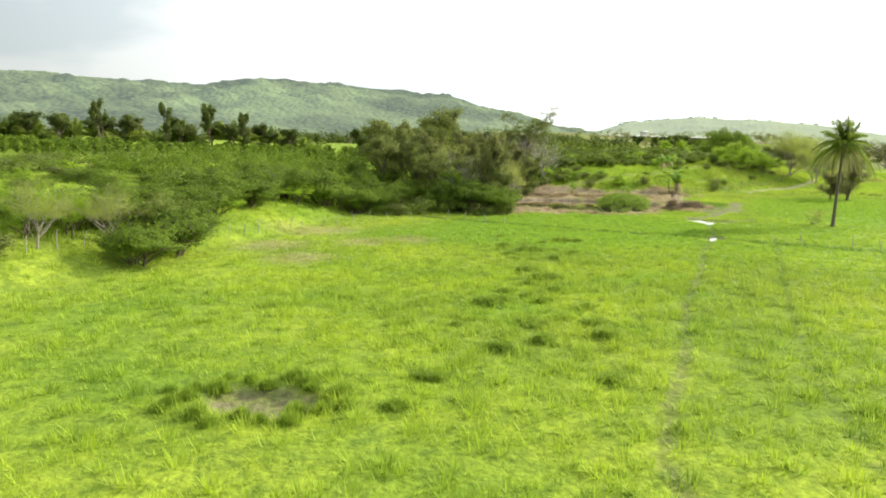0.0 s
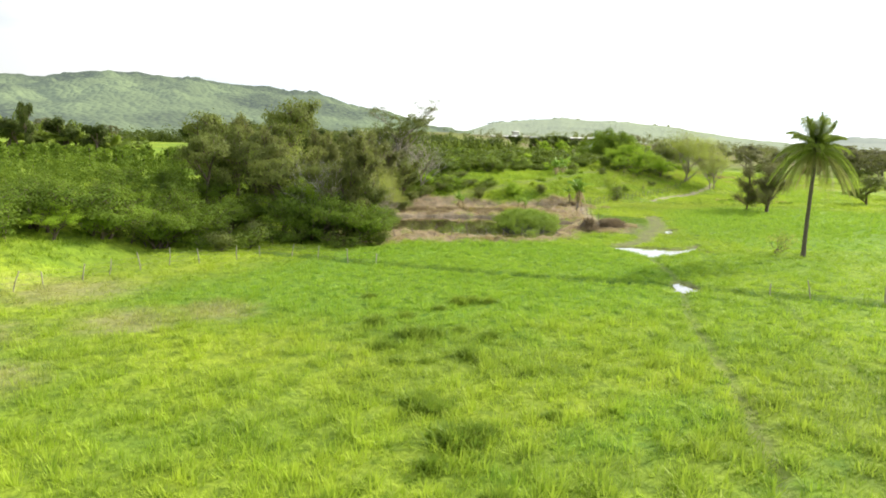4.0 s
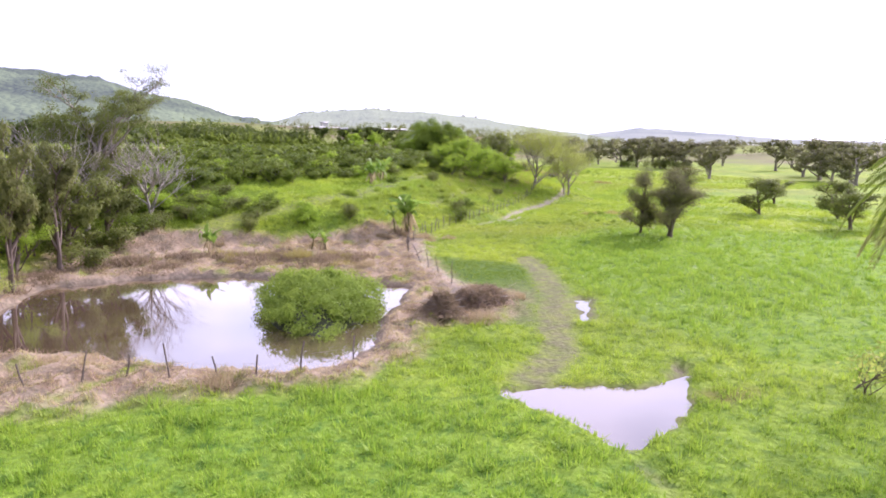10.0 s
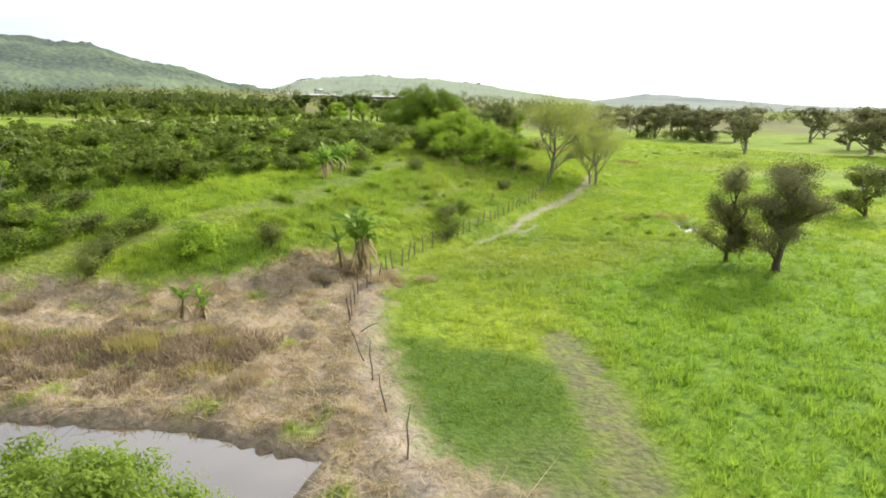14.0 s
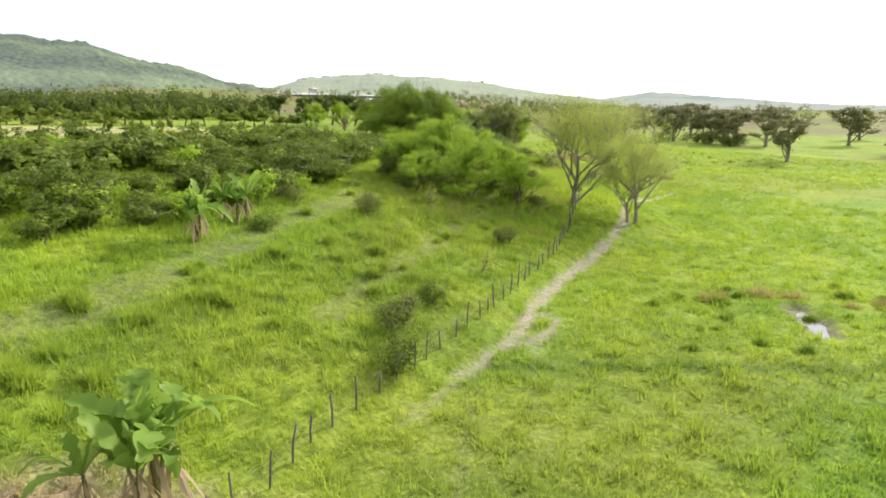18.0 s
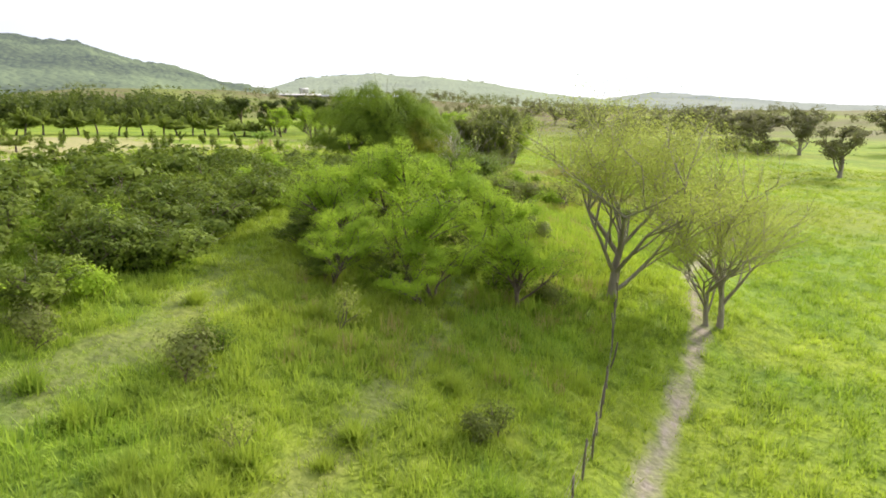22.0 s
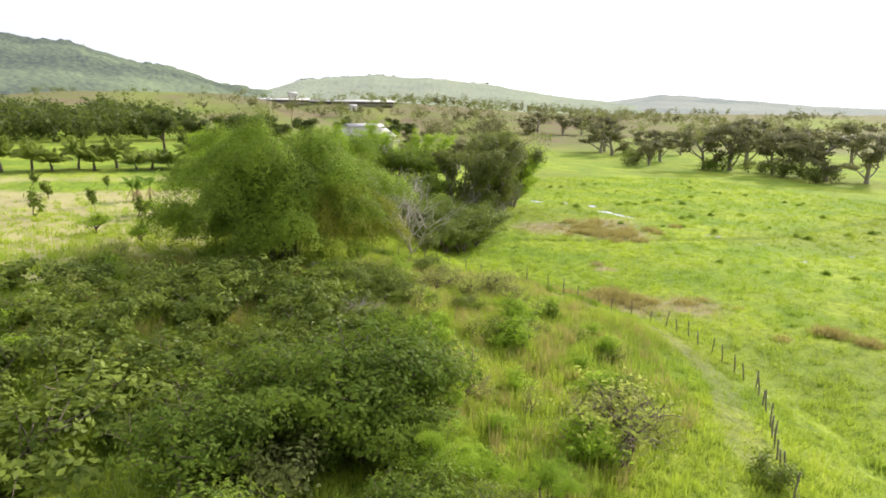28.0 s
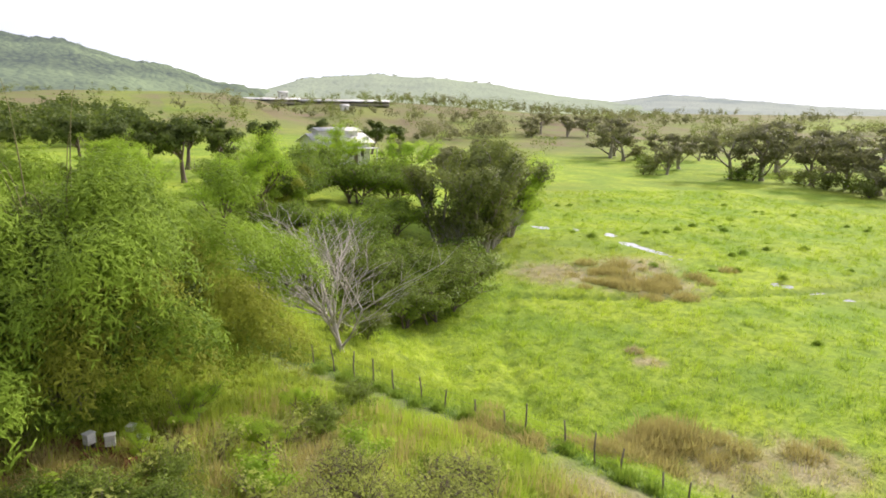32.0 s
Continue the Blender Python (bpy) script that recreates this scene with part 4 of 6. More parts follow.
row_of(mid_trees, [(-26.2, 76.2, 4.8), (-23.8, 78, 4.6), (-22.8, 82, 4.8), (-24.6, 72, 4.2), (-23.2, 61.5, 4.0)], "hedge trees", 1.15)
# the clump beside the pond
plant_to(olive_trees[1], -0.5, 146.6, 13.2, "pondside trees", "tall dark tree with layered crown above the pondside clump", 0.75, 40)
plant_to(dark_trees[0], 5.9, 103.6, 12.0, "pondside trees", "tall dark broadleaf tree in the pondside clump", 0.55, 80)
plant_to(layered_trees[0], 14.8, 143.2, 16.0, "pondside trees", "", 0.85, 15)
plant_to(dark_trees[1], 16.5, 145.6, 11.2, "pondside trees", "slender dark tree beside a taller layered one", 0.5, 60)
plant_to(thin_trees[0], 10.2, 108.4, 8.2, "pondside trees", "slim leaning tree with a pale trunk at the pond's end", 0.62, 75)
row_of(olive_trees, [(-10, 115, 8.6), (-7, 121, 9.4), (-4.5, 116.5, 9.0), (-12, 130, 10.0), (-2, 132, 10.4)], "pondside trees", 0.72)
row_of(dark_trees, [(5, 110, 11.8), (8, 118, 12.0), (10.5, 126, 12.0), (13.0, 133, 10.4)], "pondside trees", 0.52)
row_of(dark_trees, [(-3, 118, 10.5), (-8, 124, 10.5), (2.5, 112, 10.0), (3, 128, 11.0), (8, 136, 10.5), (11.5, 141, 9.0)], "pondside trees", 0.62)
row_of(olive_trees, [(-1, 110, 9.0), (4.0, 107.5, 8.5), (7.5, 104.5, 6.8), (9, 131, 9.0), (13.5, 137, 8.0), (16.5, 142, 7.6)], "pondside trees", 0.75)
row_of(mid_trees, [(6.4, 98.6, 4.6), (4.4, 100.6, 5.4), (7.6, 100.8, 4.2), (2.0, 103, 6.0), (5, 105.5, 6.6), (0, 107, 6.6), (9.4, 104.2, 3.4)], "pondside trees", 0.95)
row_of(thin_trees, [(1, 114, 11.0), (8.4, 111.5, 7.4), (6, 121, 10.5)], "pondside trees", 0.75)
row_of(lime_trees, [(8, 106.4, 5.4), (10.4, 131, 6.5), (6, 124, 7.0), (3.2, 105.2, 7.2)], "pondside trees", 0.8)
row_of(low_bushes, [(13, 138, 3.0), (16, 140, 2.8), (10, 137, 3.2), (19, 144, 2.4), (5.4, 97.4, 2.0), (8.2, 98.6, 1.8), (17, 141, 2.0), (14.5, 133.5, 2.2)], "pondside bushes", 1.3)
plant_to(bare_trees[0], 20.6, 148.3, 10.0, "bare trees", "tall leafless grey tree behind the pond", 1.15, 130)
row_of(bare_trees, [(12.6, 141.5, 11.5), (3.4, 104.2, 9.0), (9.0, 107.2, 5.6), (138, 284.5, 5), (141, 288, 5.4), (134.5, 282.5, 4.6), (136.5, 284, 5.8), (139.5, 286.3, 6.0), (132.5, 281, 5.0)], "bare trees", 1.0)

# two dark trees in the middle of the pasture, others farther over
plant_to(pasture_pair[0], 75.3, 132.5, 8.6, "pasture trees", "dark broadleaf tree with a thick trunk in the pasture", 0.95, 30)
plant_to(pasture_pair[1], 74.2, 136.2, 8.2, "pasture trees", "slender dark tree with a hanging nest of dead leaves", 0.8, 200)
many(olive_trees, [(107, 147.5, 0.95), (114, 139.5, 0.95), (103, 129.8, 0.9), (125, 160, 0.8)], "pasture trees")
many(far_trees, [(204, 253, 1.33), (227, 217, 1.54), (233, 228, 1.40), (212, 205, 1.40), (240, 238, 1.68), (269, 258, 1.68), (256, 257, 1.40), (295, 302, 1.68), (320, 357, 1.68), (297, 362, 1.54), (279, 366, 1.82), (250, 200, 1.54), (270, 225, 1.68), (300, 250, 1.68), (330, 290, 1.68), (340, 330, 1.54)], "far pasture trees", 1.25)
many(far_trees, [(258, 385, 1.33), (249, 355, 1.61), (254, 349, 1.68), (257, 336, 1.47), (258, 327, 1.54), (254, 316, 1.61), (259, 308, 1.54), (262, 418, 1.54), (267, 432, 1.82), (275, 440, 1.40), (283, 425, 1.12), (290, 410, 1.12), (241, 371, 0.98), (325, 548, 1.40), (337, 546, 1.26), (315, 560, 1.54), (300, 545, 1.26)], "far pasture trees", 1.25)
many(low_bushes, [(250, 350, 3.5), (256, 341, 3.5), (252, 330, 4), (256, 322, 4), (250, 385, 4), (255, 395, 3), (248, 312, 3.5), (235, 372, 3), (270, 420, 3)], "far bushes", 1.4)

# trees by the sandy path and on the slope
plant(path_trees[0], 87.8, 181.2, 1.45, 20, "path trees", "tall feathery tree beside the fence and sandy path", wide=1.3)
plant(path_trees[1], 93.0, 177.9, 1.29, 110, "path trees", "thinner feathery tree with dark bare lower limbs beside the path")
plant(path_trees[1], 92.2, 178.2, 1.00, 260, "path trees", "smaller feathery tree growing against a larger trunk")
many(lime_trees, [(73.3, 186.7, 1.22), (75.9, 180.1, 0.83), (81.0, 179.6, 1.08), (77.0, 184.2, 1.26), (78.8, 190.3, 1.56), (74.5, 192.6, 1.38), (82.5, 194.7, 1.3), (79.7, 198.2, 1.15), (85.6, 192.0, 1.1), (81.0, 185.0, 1.13), (71.3, 183.2, 0.85)], "slope trees", 1.12)
many(mid_trees, [(85.7, 201.1, 1.1), (91.0, 202.9, 0.87), (91.1, 207.9, 1.14), (85.3, 207.5, 1.08), (88.0, 198.7, 1.04), (95.9, 218.7, 0.72), (88.3, 212.7, 0.90)], "slope trees")
many(olive_trees, [(87.5, 194.3, 0.64), (92.4, 199.6, 0.51)], "slope trees")
row_of(gnarled, [(101.5, 205.5, 3.2), (104.2, 208.4, 2.2), (97.4, 212.0, 2.4)], "bank shrubs", 1.3)
many(bare_trees, [(94.6, 221.7, 0.40), (79.8, 193.0, 0.70)], "bare trees", 1.5)
plant_to(bare_trees[0], 110.0, 250.6, 9.4, "bare trees", "leafless pale grey tree standing beside the grove", 1.25, 40)
many(low_bushes, [(41.2, 146.7, 1.5), (29.7, 144.5, 1.3), (33, 150.7, 1.4), (59.2, 155.2, 1.40), (57.5, 151.8, 1.42), (62.0, 158.3, 1.02), (73.4, 169.5, 1.18), (65.1, 176.4, 0.99), (64.1, 174.2, 1.45), (59.0, 177.8, 1.28), (80.7, 182.0, 1.30), (30.3, 146, 1.4), (21, 145, 1.6), (18, 143, 1.4), (25, 148, 1.5), (107.1, 203.9, 1.11), (101.9, 218.6, 1.22), (104.7, 211.1, 1.02), (108.5, 222.8, 0.98), (55.5, 169.0, 1.09)], "slope bushes")
many(twiggy, [(68.1, 163.8, 0.92), (65.1, 169.0, 0.82), (96.5, 229.1, 1.15), (99.7, 224.8, 1.13), (104.1, 227.3, 1.02), (101.7, 231.1, 1.11), (106.3, 221.7, 1.02), (98.5, 233.6, 1.13), (108.2, 227.9, 0.99), (109.7, 229.3, 1.05), (70.1, 177.8, 1.08), (46, 89.5, 1.5)], "twiggy bushes")

# undergrowth between the slope trees, and the weedy bank before the bamboo
def fill(poly, n, protos, lo, hi, group, wide=1.0):
    xs, ys = [p[0] for p in poly], [p[1] for p in poly]
    got = []
    while len(got) < n:
        x, y = rnd.uniform(min(xs), max(xs)), rnd.uniform(min(ys), max(ys))
        if inside(poly, np.array([x]), np.array([y]))[0] > 0 and way_dist(SLOPE_TRACK, np.array([x]), np.array([y]))[0][0] > 2.2 and math.hypot(x - 95.5, y - 235.5) > 3.6:
            got.append((x, y, rnd.uniform(lo, hi)))
    many(protos, got, group, wide)


UNDER = [(73.0, 180.7), (83.2, 179.1), (91.5, 193.5), (93.5, 205.8), (89.1, 211.5), (79.4, 200.3)]
WEEDS = [(85.5, 210.7), (96.9, 202.7), (106.9, 209.0), (110.4, 221.1), (108.9, 231.6), (104.0, 237.7), (95.9, 234.3), (86.6, 231.3)]
fill(UNDER, 34, low_bushes, 0.9, 1.9, "slope undergrowth")
fill(UNDER, 10, twiggy, 0.9, 1.5, "slope undergrowth")
fill(WEEDS, 9, low_bushes, 0.5, 1.0, "weedy bank bushes")
fill(WEEDS, 26, lime_bushes, 0.6, 1.2, "weedy bank bushes", 1.1)
fill(WEEDS, 24, twiggy, 0.6, 1.0, "weedy bank bushes")
many(lime_trees, [(100.5, 238.0, 0.43), (102.9, 235.0, 0.38), (98.6, 235.4, 0.35), (104.7, 238.9, 0.41)], "weedy bank bushes")

fill([(-46, 58), (-36, 92), (-27, 121), (-44, 124), (-64, 96)], 40, low_bushes, 1.0, 1.6, "bushes behind the hedge", 2.2)
fill([(-36, 48), (-26, 62), (-23, 84), (-18, 95), (-9, 99), (-12, 106), (-28, 92), (-32, 64)], 34, low_bushes, 1.4, 2.4, "hedge bushes", 1.1)
fill([(78.9, 229.1), (94.6, 227.5), (94.4, 239.0), (81.4, 244.2)], 22, twiggy, 0.6, 1.2, "weedy bank bushes")

fill([(13, 147.5), (20, 148.5), (28, 147), (38, 145.5), (41, 148.5), (30, 152), (18, 154)], 16, lime_bushes, 0.8, 1.5, "slope bushes", 1.2)
row_of(shade_trees, [(14.5, 149, 2.4), (17, 149.8, 2.2), (19.4, 150.6, 2.0), (12, 147.5, 2.6), (24.5, 150.8, 1.8)], "slope bushes", 1.3)
fill([(89, 233.5), (92.2, 232.6), (98, 230.5), (102.3, 229), (98.9, 225.5), (91.2, 227.5)], 22, shade_trees, 0.34, 0.56, "weedy bank bushes", 1.2)
fill([(101, 224), (108, 226), (109, 232), (103, 232)], 16, gnarled, 0.6, 0.95, "bank shrubs", 1.0)

# groves at the end of the walk
row_of(shade_trees, [(116.5, 261.5, 5.4), (119.5, 264.5, 6.0), (114.5, 263.5, 5.6), (122.5, 268, 6.0)], "bushes before the grove", 1.0)
many(low_bushes, [(111.9, 254.1, 1.69), (116, 262.5, 2.5), (113, 264, 2.4), (119.5, 264.5, 2.3), (127, 273, 2.6), (130.5, 277, 2.8)], "bushes before the grove", 1.25)
many(mid_trees, [(121.5, 267, 1.53), (119, 269, 1.47), (124, 270, 1.42), (113, 292, 2.24), (118, 300, 2.12), (126, 300, 2.24), (133, 305, 2.01), (122, 312, 2.24), (110, 306, 1.77)], "grove trees")
row_of(lime_trees, [(107, 262, 4.2), (111, 268, 4.6), (114, 275, 4.8), (109, 272, 4.4), (119, 280, 5.0)], "grove trees", 1.2)
row_of(mid_trees, [(110, 263.5, 4.0), (113.5, 270, 4.4), (117, 275, 5.0), (122, 281, 5.4), (126, 286, 5.6), (112, 279, 4.8)], "grove trees", 1.1)
many(lime_trees, [(137, 286, 1.7), (142, 291, 1.8)], "grove trees")
row_of(shade_trees, [(120.5, 261, 5.0), (123, 263.5, 5.6), (125.5, 266.5, 5.4), (117.5, 259.5, 4.2), (128, 270.5, 4.6)], "bushes before the grove", 1.1)
row_of(column_trees, [(133.5, 281.5, 11.5), (136.5, 284, 12.8), (139.5, 287, 13.6), (142.5, 290, 13.0), (138, 290, 11.8), (131.5, 284.5, 10.0), (145.5, 293.5, 12.0)], "grove trees", 0.95)
many(lime_trees, [(146, 295, 2.60), (112, 288, 2.36), (106, 281, 1.77), (101, 300, 1.77), (97, 312, 1.77), (128, 325, 2.12), (140, 318, 2.12)], "grove trees")
many(belt_trees, [(106, 318, 1.18), (101, 330, 1.12), (108, 338, 1.18), (97, 326, 1.00), (92, 338, 1.12), (115, 345, 1.12), (122, 350, 1.06), (112, 328, 0.94), (158, 390, 1.18), (147, 400, 1.06), (168, 402, 1.06)], "grove trees")
many(far_trees, [(152, 330, 0.83), (160, 345, 0.89), (170, 360, 0.83), (175, 345, 0.71), (185, 380, 0.94), (150, 352, 0.71), (140, 372, 0.83), (196, 400, 0.94)], "grove trees")

# the orchard, planted in uneven rows
ORCHARD = [(22, 158), (35, 160), (43.8, 164.5), (49.6, 169.2), (54.9, 175.0), (60.3, 181.7), (64.2, 188.3), (68.2, 195.4), (73.2, 202.3), (80.6, 213.1), (86.2, 225.4), (88.6, 234.1), (73.4, 235.6), (57.0, 228.8), (30, 215), (8, 195), (6, 172)]
spots = []
for i in range(40):
    for j in range(40):
        x, y = 8 + 3.4 * i + 0.9 * (j % 2) + rnd.uniform(-1.0, 1.0), 156 + 3.4 * j + rnd.uniform(-1.0, 1.0)
        if inside(ORCHARD, np.array([x]), np.array([y]))[0] > 0 and rnd.random() < 0.9:
            spots.append((x, y, rnd.uniform(0.85, 1.25) if rnd.random() < 0.6 else rnd.uniform(1.25, 1.8)))
near_track = [way_dist(SLOPE_TRACK, np.array([p[0]]), np.array([p[1]]))[0][0] < 15 for p in spots]
many(orchard_trees, [p for p, k in zip(spots, near_track) if k], "orchard rows", 1.15)
many(orchard_far, [p for p, k in zip(spots, near_track) if not k], "orchard rows", 1.15)
fill([(83.8, 211.9), (90.5, 207.1), (95.9, 218.7), (98.2, 228.8), (89.6, 234.7), (83.4, 225.7)], 18, orchard_trees, 0.7, 1.15, "orchard rows", 1.15)
fill([(86.1, 223.5), (90.3, 215.8), (95.0, 218.7), (96.3, 225.3), (92.0, 230.5), (87.4, 230.2)], 9, orchard_trees, 1.1, 1.5, "orchard rows", 1.2)
many(lime_bushes, [(x + 1.6, y + 1.6, rnd.uniform(0.8, 1.7)) for x, y, s in spots[::4]], "bushes between orchard rows", 1.2)

row_of(orchard_trees, [(x, y, rnd.uniform(1.7, 2.7)) for x, y in ((78, 216), (81.5, 218), (84.5, 216), (87.5, 215), (80, 221), (83, 222), (86.5, 219.5), (89.5, 218), (85, 225), (88.5, 223), (91.5, 221), (87, 228), (90.5, 226), (84, 229), (79, 226), (82, 232), (76, 222), (89, 231), (92, 229))], "orchard rows", 1.25)
row_of(low_bushes, [(22.1, 150.2, 1.6), (24.5, 148.6, 1.8), (27.5, 148.9, 1.5), (29.2, 150.4, 1.8), (31.0, 149.0, 1.4), (32.9, 149.8, 1.6), (26, 152, 1.8), (19.5, 149.5, 2.0), (17.5, 147.2, 2.0), (23.3, 156, 2.0), (28, 155.5, 1.8), (20, 154, 2.0)], "slope bushes", 1.5)
row_of(orchard_trees, [(64, 187, 2.4), (62, 190, 2.4), (65.5, 190.5, 2.2), (60.5, 186, 2.2), (66.5, 194.5, 2.4), (64, 195, 2.4), (67.6, 199, 2.4), (58.5, 182.5, 2.0), (69.5, 204.5, 2.4), (72, 209.5, 2.4), (71, 214, 2.4), (61.5, 194, 2.2)], "orchard rows", 1.35)
row_of(lime_trees, [(92.5, 205.6, 3.0), (95.6, 203.4, 2.2)], "slope trees", 1.0)
row_of(orchard_trees, [(x, y, rnd.uniform(1.8, 2.6)) for x, y in ((77, 206), (80, 208.5), (83, 211), (79, 212), (76, 210.5), (82, 214), (86, 212.5), (74.5, 214), (73, 203))], "orchard rows", 1.3)
row_of(mid_trees, [(91.0, 209.4, 5.0), (93.4, 211.0, 4.4), (89.2, 208.6, 4.0), (92.6, 207.4, 3.4)], "slope trees", 1.0)
row_of(shade_trees, [(72.9, 187.1, 2.2), (74.5, 183.4, 1.8), (71.8, 190.5, 2.2), (71.6, 184.4, 1.7), (75.6, 187.6, 2.4), (73.4, 194, 2.6), (77.6, 190.6, 2.6), (86.6, 194.4, 2.4), (84, 192, 2.2)], "slope undergrowth", 1.1)
row_of(shade_trees, [(99.0, 232.6, 1.6), (105.0, 236.5, 1.6), (92.5, 231.5, 1.8), (88.5, 233.5, 1.8), (107.5, 240, 1.7), (95.0, 228.5, 1.6)], "weedy bank bushes", 1.2)

# ---- palms, bananas, bamboo ----


def frond_mesh(rng, name, length, lift, sag, mat, leaflets=34, leaf=0.6, width=0.06, hang=0.3):
    """A palm frond: a curved rib with two rows of leaflets."""
    t = np.linspace(0, 1, 12)
    rib = np.stack([length * t * math.cos(lift) * (1 - 0.25 * sag * t), np.zeros(12), length * (math.sin(lift) * t - sag * t ** 2.2)], 1)
    pieces = [tube(rib, 0.035 * (1 - 0.85 * t), 4)]
    k = np.repeat(np.linspace(0.14, 1, leaflets), 2)
    side = np.tile([1.0, -1.0], leaflets)
    base = np.stack([np.interp(k, t, rib[:, i]) for i in range(3)], 1)
    ln = leaf * (np.sin(np.pi * (0.12 + 0.8 * k)) ** 0.6) * rng.uniform(0.8, 1.15, len(k))
    d = np.stack([0.55 + 0 * k, side, -hang - rng.uniform(0, 0.35, len(k))], 1)
    d /= np.linalg.norm(d, axis=1)[:, None]
    w = np.array([[1.0, 0, 0.15]]) * width
    mid, tip = base + d * ln[:, None] * 0.5, base + d * ln[:, None] - np.array([[0, 0, 0.12]]) * ln[:, None]
    v = np.stack([base, mid + w, tip, mid - w], 1).reshape(-1, 3)
    pieces.append((v, np.arange(len(v)).reshape(-1, 4)))
    return mesh_of(name, *join(pieces), mat)


def oil_palm(x, y):
    rng = np.random.default_rng(7)
    root = tagged(new("palm_tree"), "tall palm with a slim ringed trunk and drooping lower fronds", "palm")
    root.matrix_world = pose(x, y, h1(x, y) - 0.1)
    t = np.linspace(0, 1, 40)
    top = np.array([0.55, 0.15, 10.2])
    pts = np.stack([top[0] * t ** 1.3, top[1] * t, top[2] * t], 1)
    part_of("trunk", mesh_of("trunk", *tube(pts, 0.21 - 0.05 * t + 0.10 * np.exp(-t * 25) + 0.008 * np.cos(np.arange(40) * np.pi), 10), PALM_BARK, True), root)
    part_of("leaf_base", mesh_of("leaf_base", *tube([top - [0, 0, 0.9], top - [0, 0, 0.3], top + [0, 0, 0.5], top + [0, 0, 1.0]], [0.18, 0.34, 0.36, 0.1], 9), PALM_BARK, True), root)
    rings = [  # how many, lift, droop, length, leaves, hang
        (10, 1.42, 0.12, 3.3, LEAF_PALM, 0.15), (10, 1.18, 0.28, 3.8, LEAF_PALM, 0.2), (11, 0.85, 0.48, 4.4, LEAF_PALM, 0.3),
        (12, 0.45, 0.62, 4.7, LEAF_PALM, 0.45), (13, 0.08, 0.80, 4.7, LEAF_PALM, 0.6), (12, -0.35, 0.62, 4.3, LEAF_FADED, 0.7)]
    a = 0
    for ring, (n, lift, sag, length, mat, hang) in enumerate(rings):
        me = frond_mesh(rng, "frond", length, lift, sag, mat, 48, 0.72, 0.036, hang)
        for i in range(n):
            a += 137.5
            part_of("frond", me, root, m=Matrix.Translation(top + np.array([0, 0, 0.5 - 0.12 * ring])) @ pose(0, 0, 0, rng.uniform(-15, 15), rng.uniform(-8, 8), a) @ Matrix.Scale(rng.uniform(0.85, 1.12), 4))
    dead = frond_mesh(rng, "dead_frond", 3.4, -1.05, 0.25, LEAF_DEAD, 26, 0.5, 0.022, 0.9)
    for i in range(7):
        part_of("dead_frond", dead, root, "withered brown frond", Matrix.Translation(top) @ pose(0, 0, 0, rng.uniform(-15, 15), rng.uniform(0, 10), i * 51) @ Matrix.Scale(rng.uniform(0.75, 1.05), 4))


oil_palm(48.4, 87.7)


def palm_proto(seed, trunk, length, label):
    rng = np.random.default_rng(seed)
    root = tagged(new("coconut_palm"), label, "palm")
    t = np.linspace(0, 1, 8)
    pts = np.stack([0.4 * t ** 2, 0 * t, trunk * t], 1)
    part_of("trunk", mesh_of("trunk", *tube(pts, 0.2 - 0.06 * t, 6), PALM_BARK, True), root)
    for i in range(18):
        me = frond_mesh(rng, "frond", length, rng.uniform(0.35, 1.4), rng.uniform(0.2, 0.5), LEAF_PALM, 20, 1.0, 0.12)
        part_of("frond", me, root, m=Matrix.Translation((0.4, 0, trunk)) @ pose(0, 0, 0, rng.uniform(-15, 15), 0, i * 137.5))
    PROTOS.append(root)
    return root


coconuts = [palm_proto(3, 1.3, 3.6, "young coconut palm with arching green fronds"), palm_proto(4, 2.1, 3.8, "coconut palm in a row behind the field")]
many(coconuts, [(x + rnd.uniform(-1, 1), 303 + 0.12 * x + rnd.uniform(-2.5, 2.5), rnd.uniform(0.9, 1.2)) for x in range(20, 96, 3)], "coconut palm row")
many(orchard_far, [(-104 + 5.5 * i + rnd.uniform(-2, 2), 136 + 1.55 * i + 14 + rnd.uniform(-2, 2), rnd.uniform(1.7, 2.3)) for i in range(14)], "trees under the palm belt", 1.3)
many(coconuts, [(-100 + 5 * i + rnd.uniform(-1.5, 1.5), 136 + 1.35 * i + 12 + rnd.uniform(-2, 2), rnd.uniform(1.3, 1.7)) for i in range(14)], "coconut palm belt")
many(coconuts, [(30 + 5 * i, 262 + rnd.uniform(-3, 3), rnd.uniform(0.7, 0.95)) for i in range(5)], "coconut palm row")


def banana_leaf(rng, length, lift, sag, width):
    """A long blade folded along its rib, torn into strips towards the tip."""
    n = 15
    t = np.linspace(0, 1, n)
    c = np.stack([length * t * math.cos(lift) * (1 - 0.2 * sag * t), 0 * t, length * (math.sin(lift) * t - sag * t ** 2.4)], 1)
    w = width * np.clip(np.sin(np.pi * np.clip(t * 0.88 + 0.02, 0, 1)), 0.04, 1)
    tear = np.where(np.arange(n) % 3 == 2, 0.55, 1.0) * rng.uniform(0.85, 1.1, n)
    tear2 = np.where(np.arange(n) % 4 == 1, 0.6, 1.0) * rng.uniform(0.85, 1.1, n)
    v = np.concatenate([c + np.stack([0 * t, w * tear, 0.35 * w], 1), c, c + np.stack([0 * t, -w * tear2, 0.35 * w], 1)])
    i = np.arange(n - 1)
    return v, np.concatenate([np.stack([i, i + 1, i + n + 1, i + n], 1), np.stack([i + n, i + n + 1, i + 2 * n + 1, i + 2 * n], 1)])


